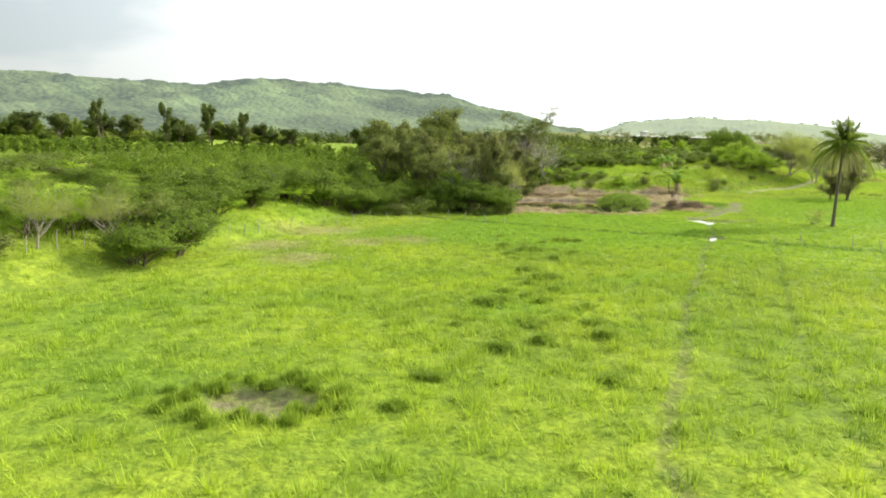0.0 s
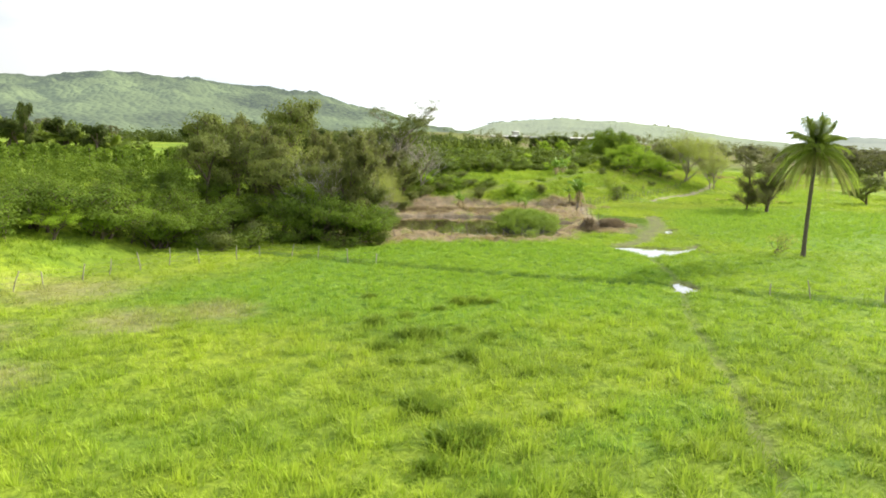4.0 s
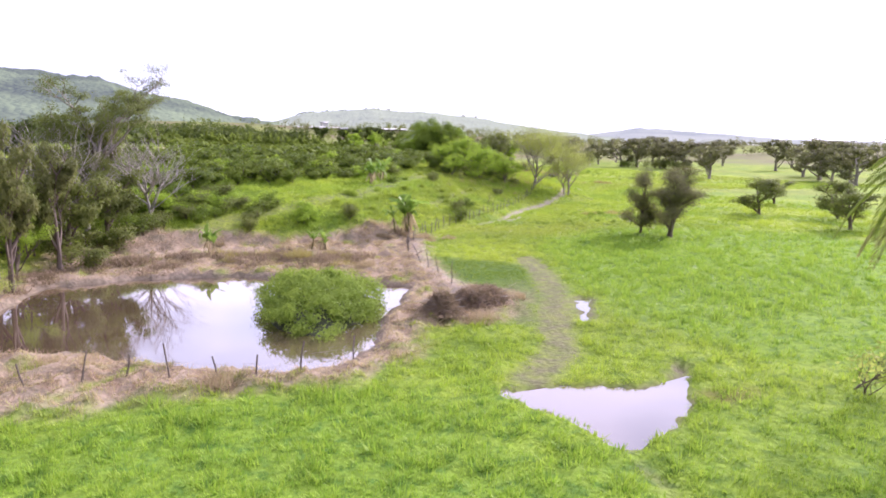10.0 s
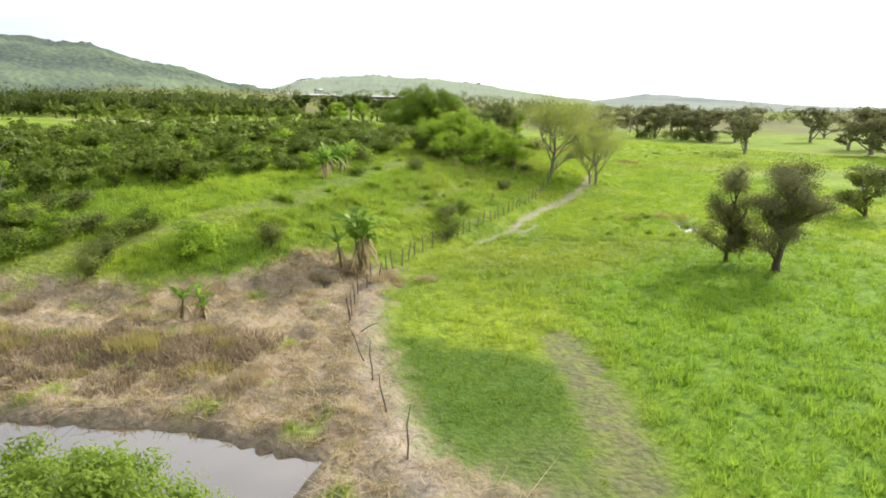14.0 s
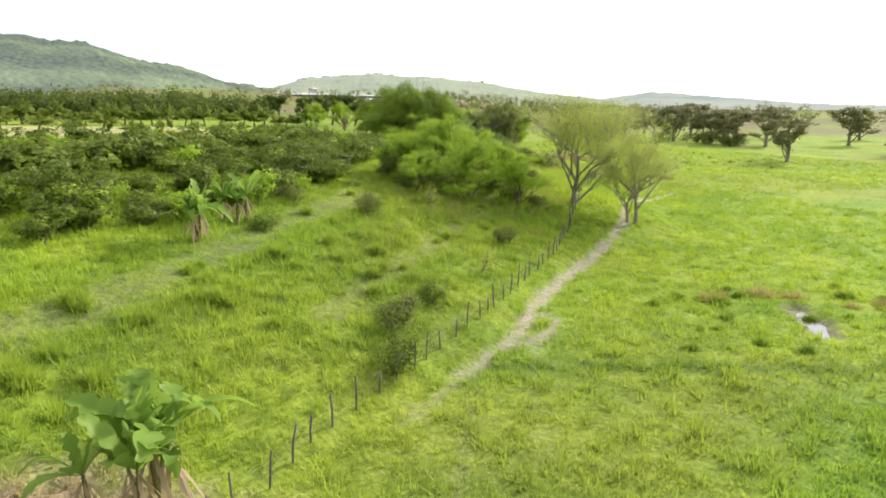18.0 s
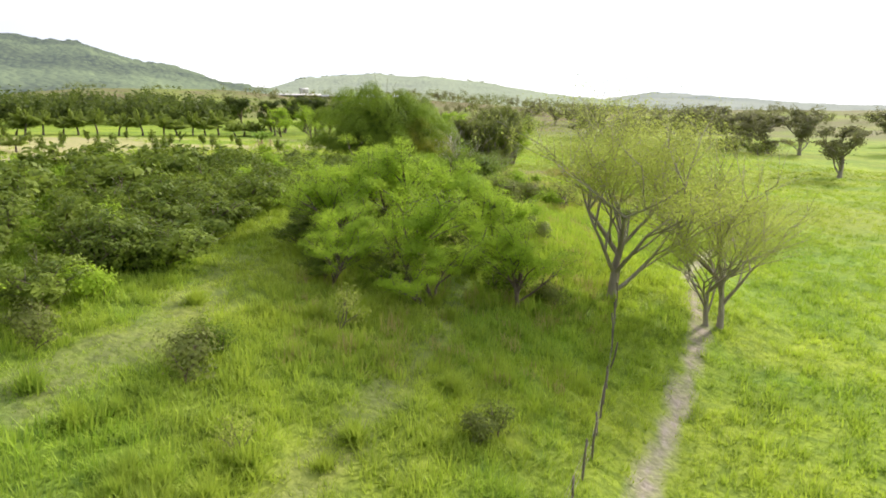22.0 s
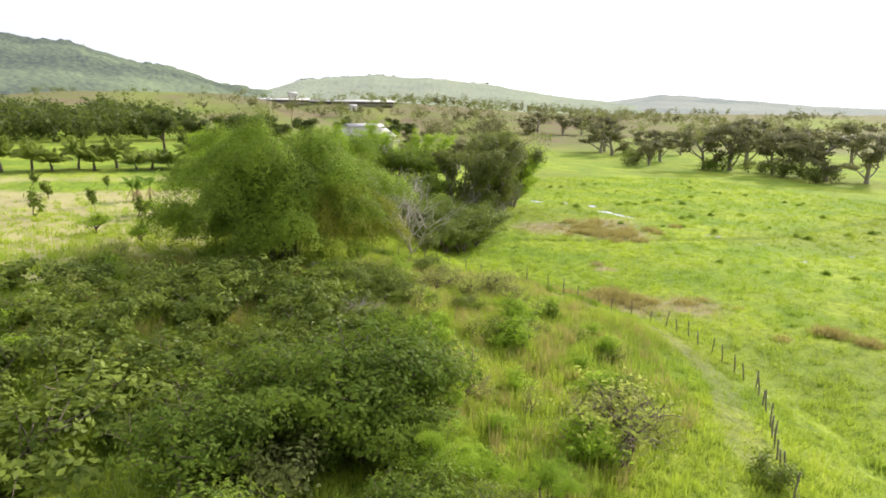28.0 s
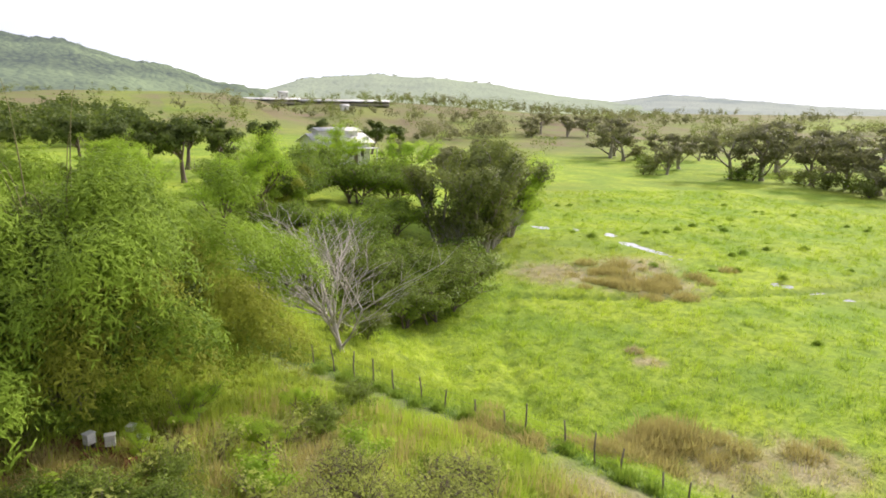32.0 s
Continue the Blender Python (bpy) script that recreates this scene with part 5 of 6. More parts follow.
def banana_clump(x, y, stems, size, seed, label):
    rng = np.random.default_rng(seed)
    root = tagged(new("banana_clump"), label, "banana plant", "banana clumps")
    root.matrix_world = pose(x, y, h1(x, y) - 0.05)
    for s in range(stems):
        a = rng.uniform(0, 6.28)
        o = np.array([math.cos(a), math.sin(a), 0]) * rng.uniform(0.3, 1.1) * (stems > 1)
        hgt = size * rng.uniform(0.6, 1.1)
        top = o + np.array([rng.normal(0, 0.15), rng.normal(0, 0.15), hgt * 0.5])
        part_of("stem", mesh_of("stem", *tube([o, (o + top) / 2, top], [0.11, 0.09, 0.05], 7), CULM, True), root)
        for i in range(8):
            v, f = banana_leaf(rng, hgt * rng.uniform(0.45, 0.8), rng.uniform(0.5, 1.5), rng.uniform(0.15, 0.75), 0.25 * hgt / 3)
            part_of("leaf", mesh_of("leaf", v, f, LEAF_BANANA, True), root, m=Matrix.Translation(top) @ pose(0, 0, 0, rng.uniform(-25, 25), 0, i * 137.5 + rng.uniform(-20, 20)))
        for i in range(5):
            v, f = banana_leaf(rng, hgt * rng.uniform(0.3, 0.5), -0.95, 0.25, 0.09)
            part_of("dead_leaf", mesh_of("dead_leaf", v, f, LEAF_DEAD, True), root, "brown hanging leaf", Matrix.Translation(top - [0, 0, 0.1]) @ pose(0, 0, 0, rng.uniform(-20, 20), 0, i * 72 + rng.uniform(-30, 30)))


banana_clump(46.5, 143.2, 7, 5.2, 1, "banana clump with torn leaves beside the dry bank")
banana_clump(25.0, 135.4, 3, 2.9, 2, "small banana clump with a brown skirt on the dry bank")
banana_clump(35.0, 136.2, 3, 2.4, 3, "half-withered banana clump on the dry bank")
banana_clump(50.2, 166.6, 4, 3.4, 4, "banana clump on the green slope")
banana_clump(53.4, 171.4, 4, 3.6, 5, "banana clump with brown hanging leaves on the slope")
banana_clump(86, 276, 5, 3.6, 6, "banana clump at the edge of the pale field")


def bamboo(x, y, culms, radius, top, leaves, boughs, seed, label, size=(0.28, 0.052)):
    """A clump of arching bamboo: each culm leans out and droops, leaves hang in plumes."""
    rng = np.random.default_rng(seed)
    root = tagged(new("bamboo_clump"), label, "bamboo", "bamboo clumps")
    root.matrix_world = pose(x, y, h1(x, y) - 0.1)
    for c in range(culms):
        a, out = rng.uniform(0, 6.28), math.sqrt(rng.uniform(0.0, 1.0))
        t = np.linspace(0, 1, 12)
        reach, hgt = 0.62 * radius * out * rng.uniform(0.85, 1.1), top * (1.08 - 0.42 * out ** 2.2) * rng.uniform(0.85, 1.08)
        r = 0.2 + 1.2 * rng.random() + reach * t ** 1.8
        z = hgt * (1.28 * t - 0.28 * t ** 3 - 0.35 * out * t ** 4)
        aa = a + 0.3 * rng.normal() * t
        p = np.stack([r * np.cos(aa), r * np.sin(aa), z], 1)
        part_of("culm", mesh_of("culm", *tube(p, 0.055 * (1 - 0.8 * t), 5), CULM, True), root)
    # leafy boughs hang like mops over one another, with dark hollows between them
    k = boughs
    a = 2.4 * np.arange(k) + rng.normal(0, 0.3, k)
    lift = -0.85 + 1.83 * (np.arange(k) + 0.5) / k
    e = np.arcsin(np.clip(lift, -0.8, 0.99))
    rad = np.array([0.56, 0.92, 0.76])[np.arange(k) % 3] * rng.uniform(0.9, 1.08, k) * (1 + 0.06 * np.sin(3 * a + 1))
    mid = 0.42 * top
    hub = np.stack([radius * rad * np.cos(e) * np.cos(a), radius * rad * np.cos(e) * np.sin(a), mid + 0.47 * top * rad * np.sin(e)], 1)
    big = radius * rng.uniform(0.15, 0.25, k)
    pick = np.repeat(np.arange(k), np.maximum(1, (leaves * big ** 2 / np.sum(big ** 2)).astype(int)))
    n = len(pick)
    b, u = rng.uniform(0, 6.283, n), rng.uniform(-0.25, 1, n)
    flat = np.sqrt(np.clip(1 - u * u, 0, 1))
    shell = rng.uniform(0.35, 1.05, n) ** 0.6 * (1 + 0.25 * np.sin(5 * b + 2 * pick) * flat)
    c = hub[pick] + big[pick][:, None] * np.stack([flat * shell * np.cos(b), flat * shell * np.sin(b), 0.7 * u * shell - 0.5 * (flat * shell) ** 3], 1)
    c[:, :2] += np.stack([np.cos(a), np.sin(a)], 1)[pick] * (0.3 * big[pick] * (1 - u))[:, None]
    c += rng.normal(0, 0.12, (n, 3))
    out = np.stack([flat * np.cos(b), flat * np.sin(b), u], 1) + 0.3 * (hub[pick] - np.array([0, 0, mid])) / np.array([radius, radius, top])
    # inner leaves take a darker leaf colour, standing in for the shaded hollows
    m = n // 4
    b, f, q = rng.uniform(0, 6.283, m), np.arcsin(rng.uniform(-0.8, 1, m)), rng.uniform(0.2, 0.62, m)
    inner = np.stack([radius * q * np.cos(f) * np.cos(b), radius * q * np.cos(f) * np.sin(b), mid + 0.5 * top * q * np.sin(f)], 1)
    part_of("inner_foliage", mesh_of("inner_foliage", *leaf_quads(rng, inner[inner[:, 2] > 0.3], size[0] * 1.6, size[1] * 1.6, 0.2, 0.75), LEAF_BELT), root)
    yellow = (hub[:, 0] > 0.05 * radius) & (hub[:, 2] < 0.6 * top) & (rng.random(k) < 0.65)
    floor = 0.2 + 2.6 * smooth(0.35, 0.6, -c[:, 1] / radius) * smooth(0.6, 0.3, abs(c[:, 0]) / radius)
    old = yellow[pick] & (c[:, 2] > floor)
    new_leaf = ~yellow[pick] & (c[:, 2] > floor)
    part_of("foliage", mesh_of("foliage", *leaf_quads(rng, c[new_leaf], size[0], size[1], 0.2, 0.75, out[new_leaf]), LEAF_BAMBOO), root)
    part_of("yellowing_foliage", mesh_of("yellowing_foliage", *leaf_quads(rng, c[old], size[0], size[1], 0.2, 0.75, out[old]), LEAF_BAMBOO_OLD), root, "yellowing lower sprays")


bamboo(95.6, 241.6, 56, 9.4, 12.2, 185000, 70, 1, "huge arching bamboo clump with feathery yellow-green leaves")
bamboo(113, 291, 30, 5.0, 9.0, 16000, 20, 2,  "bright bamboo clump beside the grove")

# ---- vines on posts, belts and far trees ----


def vine_proto(seed, label):
    rng = np.random.default_rng(seed)
    root = tagged(new("pepper_vine"), label, "vine")
    part_of("post", mesh_of("post", *tube([(0, 0, -0.2), (0, 0, 1.5), (0, 0, 2.9)], [0.08, 0.08, 0.07], 6), POST_WOOD), root)
    c = rng.normal(0, 1, (170, 3)) * np.array([0.36, 0.36, 0]) + np.stack([0 * np.arange(170), 0 * np.arange(170), rng.uniform(0.2, 3.1, 170)], 1)
    part_of("foliage", mesh_of("foliage", *leaf_quads(rng, c, 0.5, 0.34, 0.2, 0.2), LEAF_MID), root)
    PROTOS.append(root)
    return root


vines = [vine_proto(1, "leafy vine column on a post in a plantation row"), vine_proto(2, "leafy vine column on a post in a plantation row")]
rows = []
for i in range(28):
    for j in range(7):
        x = -104 + 3.6 * i + 0.5 * j
        y = 131 + 0.27 * (x + 52) + 3.4 * j
        d, s = way_dist(FOOT, np.array([x]), np.array([y]))
        if d[0] * s[0] > 20 and x < -6 and rnd.random() < 0.95:
            rows.append((x + rnd.uniform(-0.3, 0.3), y + rnd.uniform(-0.3, 0.3), rnd.uniform(0.8, 1.05)))
many(vines, rows, "plantation rows")
row_of(belt_trees, [(-96, 146, 8.6), (-88, 150, 8.2), (-80, 149, 8.0), (-74, 153, 7.6), (-69, 157, 8.2), (-58, 156, 8.0), (-52, 160, 7.6), (-46, 158, 7.2), (-40, 161, 7.6), (-34, 160, 6.6), (-14, 163, 8.0), (-8, 160, 8.4), (-20, 168, 7.2), (2, 158, 7.8), (9, 160, 8.0), (15, 162, 7.0)], "tree belt")
row_of(belt_trees, [(-69, 144.5, 11.2), (-56.2, 145, 10.8), (-49.5, 151.3, 11.4), (-42.4, 151, 9.6), (-15, 156, 9.4)], "tall belt trees", 0.36)
# young trees dotted over the pale field
many(young_trees, [(x, y, 1.7 * k) for x, y, k in ((67.2, 254.2, 0.96), (68.8, 258.3, 1.05), (65.7, 254.3, 0.76), (75.7, 265.3, 1.0), (70.7, 273.3, 0.9), (60, 262, 0.9), (55, 268, 1.0), (62, 275, 0.9), (68, 284, 0.9), (76, 279, 0.9), (81, 271, 0.9), (58, 285, 0.9), (50, 277, 0.9), (73, 292, 0.75), (82, 288, 0.75), (64, 294, 0.75), (46, 262, 0.9), (54.0, 252.1, 0.96), (40, 270, 0.9), (45, 288, 0.9), (85, 262, 0.9))], "young field trees", 0.75)
many(lime_trees, [(85.2, 249.4, 0.41), (88.9, 252.8, 0.36), (81.3, 254.7, 0.47), (87, 264, 0.45)], "field bushes", 1.5)


def far_wood(name, places, size, mat, label, seed, leaves=190, leaf=0.095):
    """Woods too far to count: many small clumps of leaves with gaps, one mesh."""
    rng = np.random.default_rng(seed)
    places = np.asarray(places, float)
    n = len(places)
    k = rng.uniform(0.65, 1.35, n) * size
    lump = rng.normal(0, 1, (n, 6, 3)) * np.array([0.30, 0.30, 0.2])
    pick = lump[np.repeat(np.arange(n), leaves), rng.integers(0, 6, n * leaves)]
    off = rng.normal(0, 0.13, (n * leaves, 3))
    c = (pick + off) * np.repeat(k, leaves)[:, None]
    out = 2 * off + pick + off
    base = np.column_stack([places, land(places[:, 0], places[:, 1]) + 0.62 * k])
    c += np.repeat(base, leaves, 0)
    ob = new(name, mesh_of(name, *leaf_quads(rng, c, size * leaf, size * leaf * 0.62, 0.25, 0.0, out), mat))
    return tagged(ob, label, "trees", kind="stuff")


rng = np.random.default_rng(12)
strip = np.column_stack([rng.uniform(-330, 105, 1000), 405 + 150 * rng.random(1000) ** 2])
far_wood("far_woods", strip, 7.5, LEAF_BELT, "dark band of woods behind the crop field", 1, 100, 0.18)
scrub = np.column_stack([rng.uniform(-60, 2, 420), rng.uniform(84, 128, 420)])
back, side = way_dist(FOOT, scrub[:, 0], scrub[:, 1])
far_wood("hedge_scrub", scrub[(back * side > 8) & (back * side < 30)], 2.6, LEAF_MID, "low green scrub between the hedge and the plantation", 8, 260, 0.11)
lines = []
for (ax, ay), (bx, by), n in (((215, 505), (300, 560), 34), ((250, 610), (470, 640), 40), ((330, 470), (520, 560), 34), ((300, 760), (640, 800), 50), ((420, 640), (760, 700), 44), ((500, 520), (800, 560), 34), ((340, 900), (900, 980), 60), ((120, 590), (240, 640), 16)):
    k = rng.random(n)
    lines.append(np.column_stack([ax + (bx - ax) * k + rng.normal(0, 7, n), ay + (by - ay) * k + rng.normal(0, 7, n)]))
far_wood("far_hedgerows", np.concatenate(lines), 8, LEAF_FAR, "rows of dull trees between the far fields", 5, 110, 0.15)
dots = np.column_stack([rng.uniform(120, 620, 170), rng.uniform(420, 1050, 170)])
far_wood("far_scattered_trees", dots[dots[:, 0] > 0.42 * (dots[:, 1] - 200)], 9, LEAF_OLIVE, "scattered trees across the far valley", 2)
far_wood("far_knoll_trees", np.column_stack([rng.uniform(20, 250, 60), rng.uniform(500, 760, 60)]), 5, LEAF_OLIVE, "sparse trees on the far field slope", 3)
many(far_trees, [(-140 + 14 * i + rnd.uniform(-5, 5), 250 + rnd.uniform(0, 40), rnd.uniform(0.5, 0.8)) for i in range(11)], "far plantation trees")


def crest_trees(azimuths, r, crest, name, label):
    """Tree rows on a far crest."""
    rng = np.random.default_rng(4)
    pieces = []
    for az in azimuths:
        el = np.interp(az, [c[0] for c in crest], [c[1] for c in crest])
        a = radians(az)
        base = np.array([50 + r * math.sin(a), 110 + r * math.cos(a), 10 + r * math.tan(radians(el)) + 6])
        c = base + rng.normal(0, 1, (140, 3)) * np.array([5, 5, 2.4])
        pieces.append(leaf_quads(rng, c, 2.6, 1.7))
    return tagged(new(name, mesh_of(name, *join(pieces), LEAF_OLIVE)), label, "trees", kind="stuff")


crest_trees([13.2, 13.5, 13.8, 14.1, 14.4, 15.2, 15.5, 16.0, 16.5, 16.9, 18.6, 19.1, 19.5, 20.4, 23.2, 24.3, 26.4, 27.4], 2390, CREST_MEADOW, "crest_trees", "tree rows standing on the crest of the pasture hill")
crest_trees([-4.6, -4.2, -2.2, -1.0, -12, -17, -27, 3.0], 1990, CREST_WOOD, "ridge_trees", "single trees breaking the wooded ridge line")

nest = tagged(new("leaf_nest"), "dark hanging mass of dead leaves on a trunk", "nest")
nest.matrix_world = pose(74.9, 135.5, h1(74.9, 135.5) + 2.2)
nr = np.random.default_rng(2)
part_of("leaf_mass", mesh_of("leaf_mass", *leaf_quads(nr, nr.normal(0, 1, (420, 3)) * np.array([0.4, 0.4, 0.65]), 0.6, 0.12, 0.0, 0.8), LEAF_DARK), nest)

# ---- fences ----
post_meshes, pale_posts = [], []
for i in range(5):
    rr = np.random.default_rng(i)
    hgt = 0.95 + 0.14 * i
    post = tube([(0, 0, -0.3), (rr.normal(0, 0.02), rr.normal(0, 0.02), hgt * 0.5), (rr.normal(0, 0.04), rr.normal(0, 0.04), hgt), (0, 0, hgt + 0.01)], [0.045, 0.042, 0.038, 0.004], 6)
    post_meshes.append(mesh_of("post", *post, POST_WOOD))
    pale_posts.append(mesh_of("post", *post, PALE_BARK))

stick_meshes = [mesh_of("post", *tube(np.array([[0, 0, -0.2], [0.05, 0.02, 0.5], [0.02, 0.1, 1.1], [0.14, 0.12, 1.7]]) * k, np.array([0.04, 0.035, 0.028, 0.015]), 5), POST_WOOD) for k in (0.8, 1.0, 1.15)]


def fence(way, step, wires, label, lean=4, posts=post_meshes):
    root = tagged(new("fence"), label, "fence", "pasture fences")
    root.matrix_world = pose(way[0][0], way[0][1], h1(*way[0]))
    inv = root.matrix_world.inverted()
    w = np.array(way, float)
    run = np.concatenate([[0], np.cumsum(np.hypot(*np.diff(w, axis=0).T))])
    s = np.arange(0, run[-1], step)
    s = s + np.array([rnd.uniform(-0.2, 0.2) * step for _ in s])
    px, py = np.interp(s, run, w[:, 0]), np.interp(s, run, w[:, 1])
    pz = height(px, py)
    for x, y, z in zip(px, py, pz):
        part_of("post", rnd.choice(posts), root, m=inv @ pose(x, y, z, rnd.gauss(0, lean), rnd.gauss(0, lean), rnd.uniform(0, 360)))
    for k in range(wires):
        pts = np.stack([px, py, pz + 0.35 + 0.32 * k], 1) - np.array(root.matrix_world.translation)
        part_of("wire", mesh_of("wire", *tube(pts, np.full(len(pts), 0.006), 3), WIRE), root)


fence([(42.8, 133), (44.5, 137), (48.1, 141.8), (52.4, 146.8), (58.1, 151.3), (64.3, 156.5), (71.8, 163.5), (77.1, 168.3), (81.7, 173.4), (86.3, 178.9), (92.1, 186.1), (99.6, 194.6), (107.2, 203.7), (113.1, 209.6), (116.8, 213.8), (119.2, 219.7), (120.6, 226.1), (118.8, 230.2), (115.6, 235.4), (111.6, 241.8), (107.4, 248.2), (103.5, 253.6)], 1.55, 3, "close-set crooked wooden fence posts with sagging wire")
fence([(-31, 47), (-27.4, 54), (-24, 60), (-20, 70), (-16, 80), (-9, 88), (-2, 91.5), (5, 89.2), (9.4, 86.6)], 2.6, 3, "weathered pale wire fence along the hedge", 7, pale_posts)
fence([(8, 101.5), (12, 104.2), (17, 103.6), (21, 101.9), (24.5, 101.2), (27.5, 101.3)], 2.0, 2, "leaning wire fence posts on the pond bank", 8)
fence([(33.5, 71.9), (40, 67.6), (55, 58)], 3.4, 2, "low wire fence across the pasture", 6, pale_posts)
fence([(42.8, 133), (41.6, 127), (40.6, 122), (39.6, 116.5)], 3.2, 1, "thin leaning sticks along the edge of the dry bank", 26, stick_meshes)

# ---- pond island, cut brush, dry tussocks ----


def island(x, y):
    rng = np.random.default_rng(9)
    root = tagged(new("marsh_island"), "round island of bright marsh plants in the pond", "marsh plants")
    root.matrix_world = pose(x, y, 0, rz=-12)
    a, r = np.meshgrid(np.linspace(0, 2 * np.pi, 33)[:-1], np.linspace(0, 1, 9))
    edge = 1 + 0.10 * np.sin(3 * a + 1) + 0.06 * np.sin(7 * a)
    v = np.stack([4.0 * r * edge * np.cos(a), 6.6 * r * edge * np.sin(a), 0.6 * (1 - r ** 2.4) - 0.45 * r ** 3 + 0.08 * np.sin(9 * a * r)], -1).reshape(-1, 3)
    i = np.arange(8)[:, None] * 32
    j, j2 = np.arange(32)[None], (np.arange(32)[None] + 1) % 32
    part_of("mound", mesh_of("mound", v, np.stack([i + j, i + 32 + j, i + 32 + j2, i + j2], -1).reshape(-1, 4), PEAT, True), root)
    # separate bushy heads standing shoulder to shoulder
    k, per = 165, 190
    q, b = np.sqrt((np.arange(k) + 0.5) / k), 2.4 * np.arange(k) + rng.normal(0, 0.15, k)
    e = 1 + 0.10 * np.sin(3 * b + 1) + 0.06 * np.sin(7 * b)
    head = np.stack([4.0 * q * e * np.cos(b), 6.6 * q * e * np.sin(b), 1.0 * (1 - q ** 3) + rng.uniform(-0.2, 0.95, k)], 1)
    pick = rng.integers(0, k, k * per)
    c = head[pick] + rng.normal(0, 1, (k * per, 3)) * np.array([0.3, 0.3, 0.22])
    out = (c - head[pick]) / np.array([0.34, 0.34, 0.24]) + 0.25 * c
    c, out = c[c[:, 2] > -0.25], out[c[:, 2] > -0.25]
    part_of("foliage", mesh_of("foliage", *leaf_quads(rng, c, 0.2, 0.08, -0.4, 0.0, out), MARSH), root)


island(28.9, 114.4)


def brush_pile(x, y, turn, length, seed, label):
    rng = np.random.default_rng(seed)
    root = tagged(new("brush_pile"), label, "brush pile")
    root.matrix_world = pose(x, y, h1(x, y), 0, 0, turn)
    a, r = np.meshgrid(np.linspace(0, 2 * np.pi, 29)[:-1], np.linspace(0, 1, 8))
    lump = 1 + 0.2 * np.sin(3 * a) + 0.12 * np.sin(8 * a)
    u, w = 0.5 * length * r * lump * np.cos(a), 1.3 * r * lump * np.sin(a)
    rise = 0.62 * (1 - r ** 3) * (1 + 0.25 * np.sin(2.9 * u + 1) * np.cos(2.3 * w))
    v = np.stack([u, w, rise - 0.15 * r], -1).reshape(-1, 3)
    i = np.arange(7)[:, None] * 28
    j, j2 = np.arange(28)[None], (np.arange(28)[None] + 1) % 28
    part_of("brush_core", mesh_of("brush_core", v, np.stack([i + j, i + 28 + j, i + 28 + j2, i + j2], -1).reshape(-1, 4), DEBRIS, True), root)
    for k in range(20):
        p = np.array([rng.uniform(-0.45, 0.45) * length, rng.uniform(-1, 1), rng.uniform(0.15, 0.7)])
        d = rng.normal(0, 1, 3) * np.array([1, 0.8, 0.35])
        d *= rng.uniform(0.5, 1.1) / np.linalg.norm(d)
        part_of("stick", mesh_of("stick", *tube([p - d, p + rng.normal(0, 0.08, 3), p + d], [0.022, 0.016, 0.008], 4), GREY_BARK), root)
    n = 6500
    c = np.stack([rng.normal(0, 0.25 * length, n), rng.normal(0, 0.7, n), rng.uniform(0.1, 1.05, n)], 1)
    c[:, 2] *= np.clip(1.2 - (c[:, 0] / (0.5 * length)) ** 2 - (c[:, 1] / 1.4) ** 2, 0.05, 1)
    tagged(part_of("dry_litter", mesh_of("dry_litter", *leaf_quads(rng, c, 0.6, 0.05, 0.55), LEAF_BRUSH), root), kind="stuff")


brush_pile(38.6, 110.6, 18, 5.4, 1, "heap of brown cut brush and dry stalks on the pond bank")
brush_pile(35.2, 108.9, -10, 1.8, 2, "small heap of dry cut brush by the pond")


def blade_mesh(rng, pts, hgt, width, lean, mat, name, dry=None, deep=None, lush=None, away=None):
    """Grass: one slim leaning blade for each point; away is the way out of its tuft."""
    n = len(pts)
    a = rng.uniform(0, 2 * np.pi, n)
    d = np.stack([np.cos(a), np.sin(a)], 1)
    if away is not None:
        d = d * 0.45 + away / (np.linalg.norm(away, axis=1)[:, None] + 0.05)
        d /= np.linalg.norm(d, axis=1)[:, None] + 1e-6
    s = np.stack([-d[:, 1], d[:, 0]], 1) * np.asarray(width).reshape(-1, 1) * 0.5
    ln = np.abs(rng.normal(0, 1, n)) * lean + 0.1
    h = np.asarray(hgt) * rng.uniform(0.7, 1.25, n)
    out = d * (ln * h)[:, None]
    z = np.zeros((n, 1))
    b1, b2 = np.column_stack([-s, z]), np.column_stack([s, z])
    t = np.column_stack([out, h * np.clip(1.05 - 0.3 * ln, 0.35, 1)])
    v = (pts[:, None] + np.stack([b1, b2, t], 1)).reshape(-1, 3)
    at = []
    for key, val in (("dry", dry), ("deep", deep), ("lush", lush)):
        if val is not None:
            at.append((key, np.repeat(val, 3)))
    return mesh_of(name, v, np.arange(3 * n).reshape(-1, 3), mat, False, at)


def tussock_proto(seed, n, hgt, radius, mat, name, label):
    rng = np.random.default_rng(seed)
    r, a = radius * np.sqrt(rng.random(n)), rng.uniform(0, 6.28, n)
    p = np.stack([r * np.cos(a), r * np.sin(a), 0 * r], 1)
    ob = tagged(new(name, blade_mesh(rng, p, hgt * (1.1 - 0.5 * r / radius), 0.045, 0.5, mat, name)), label, "grass tussock")
    PROTOS.append(ob)
    return ob


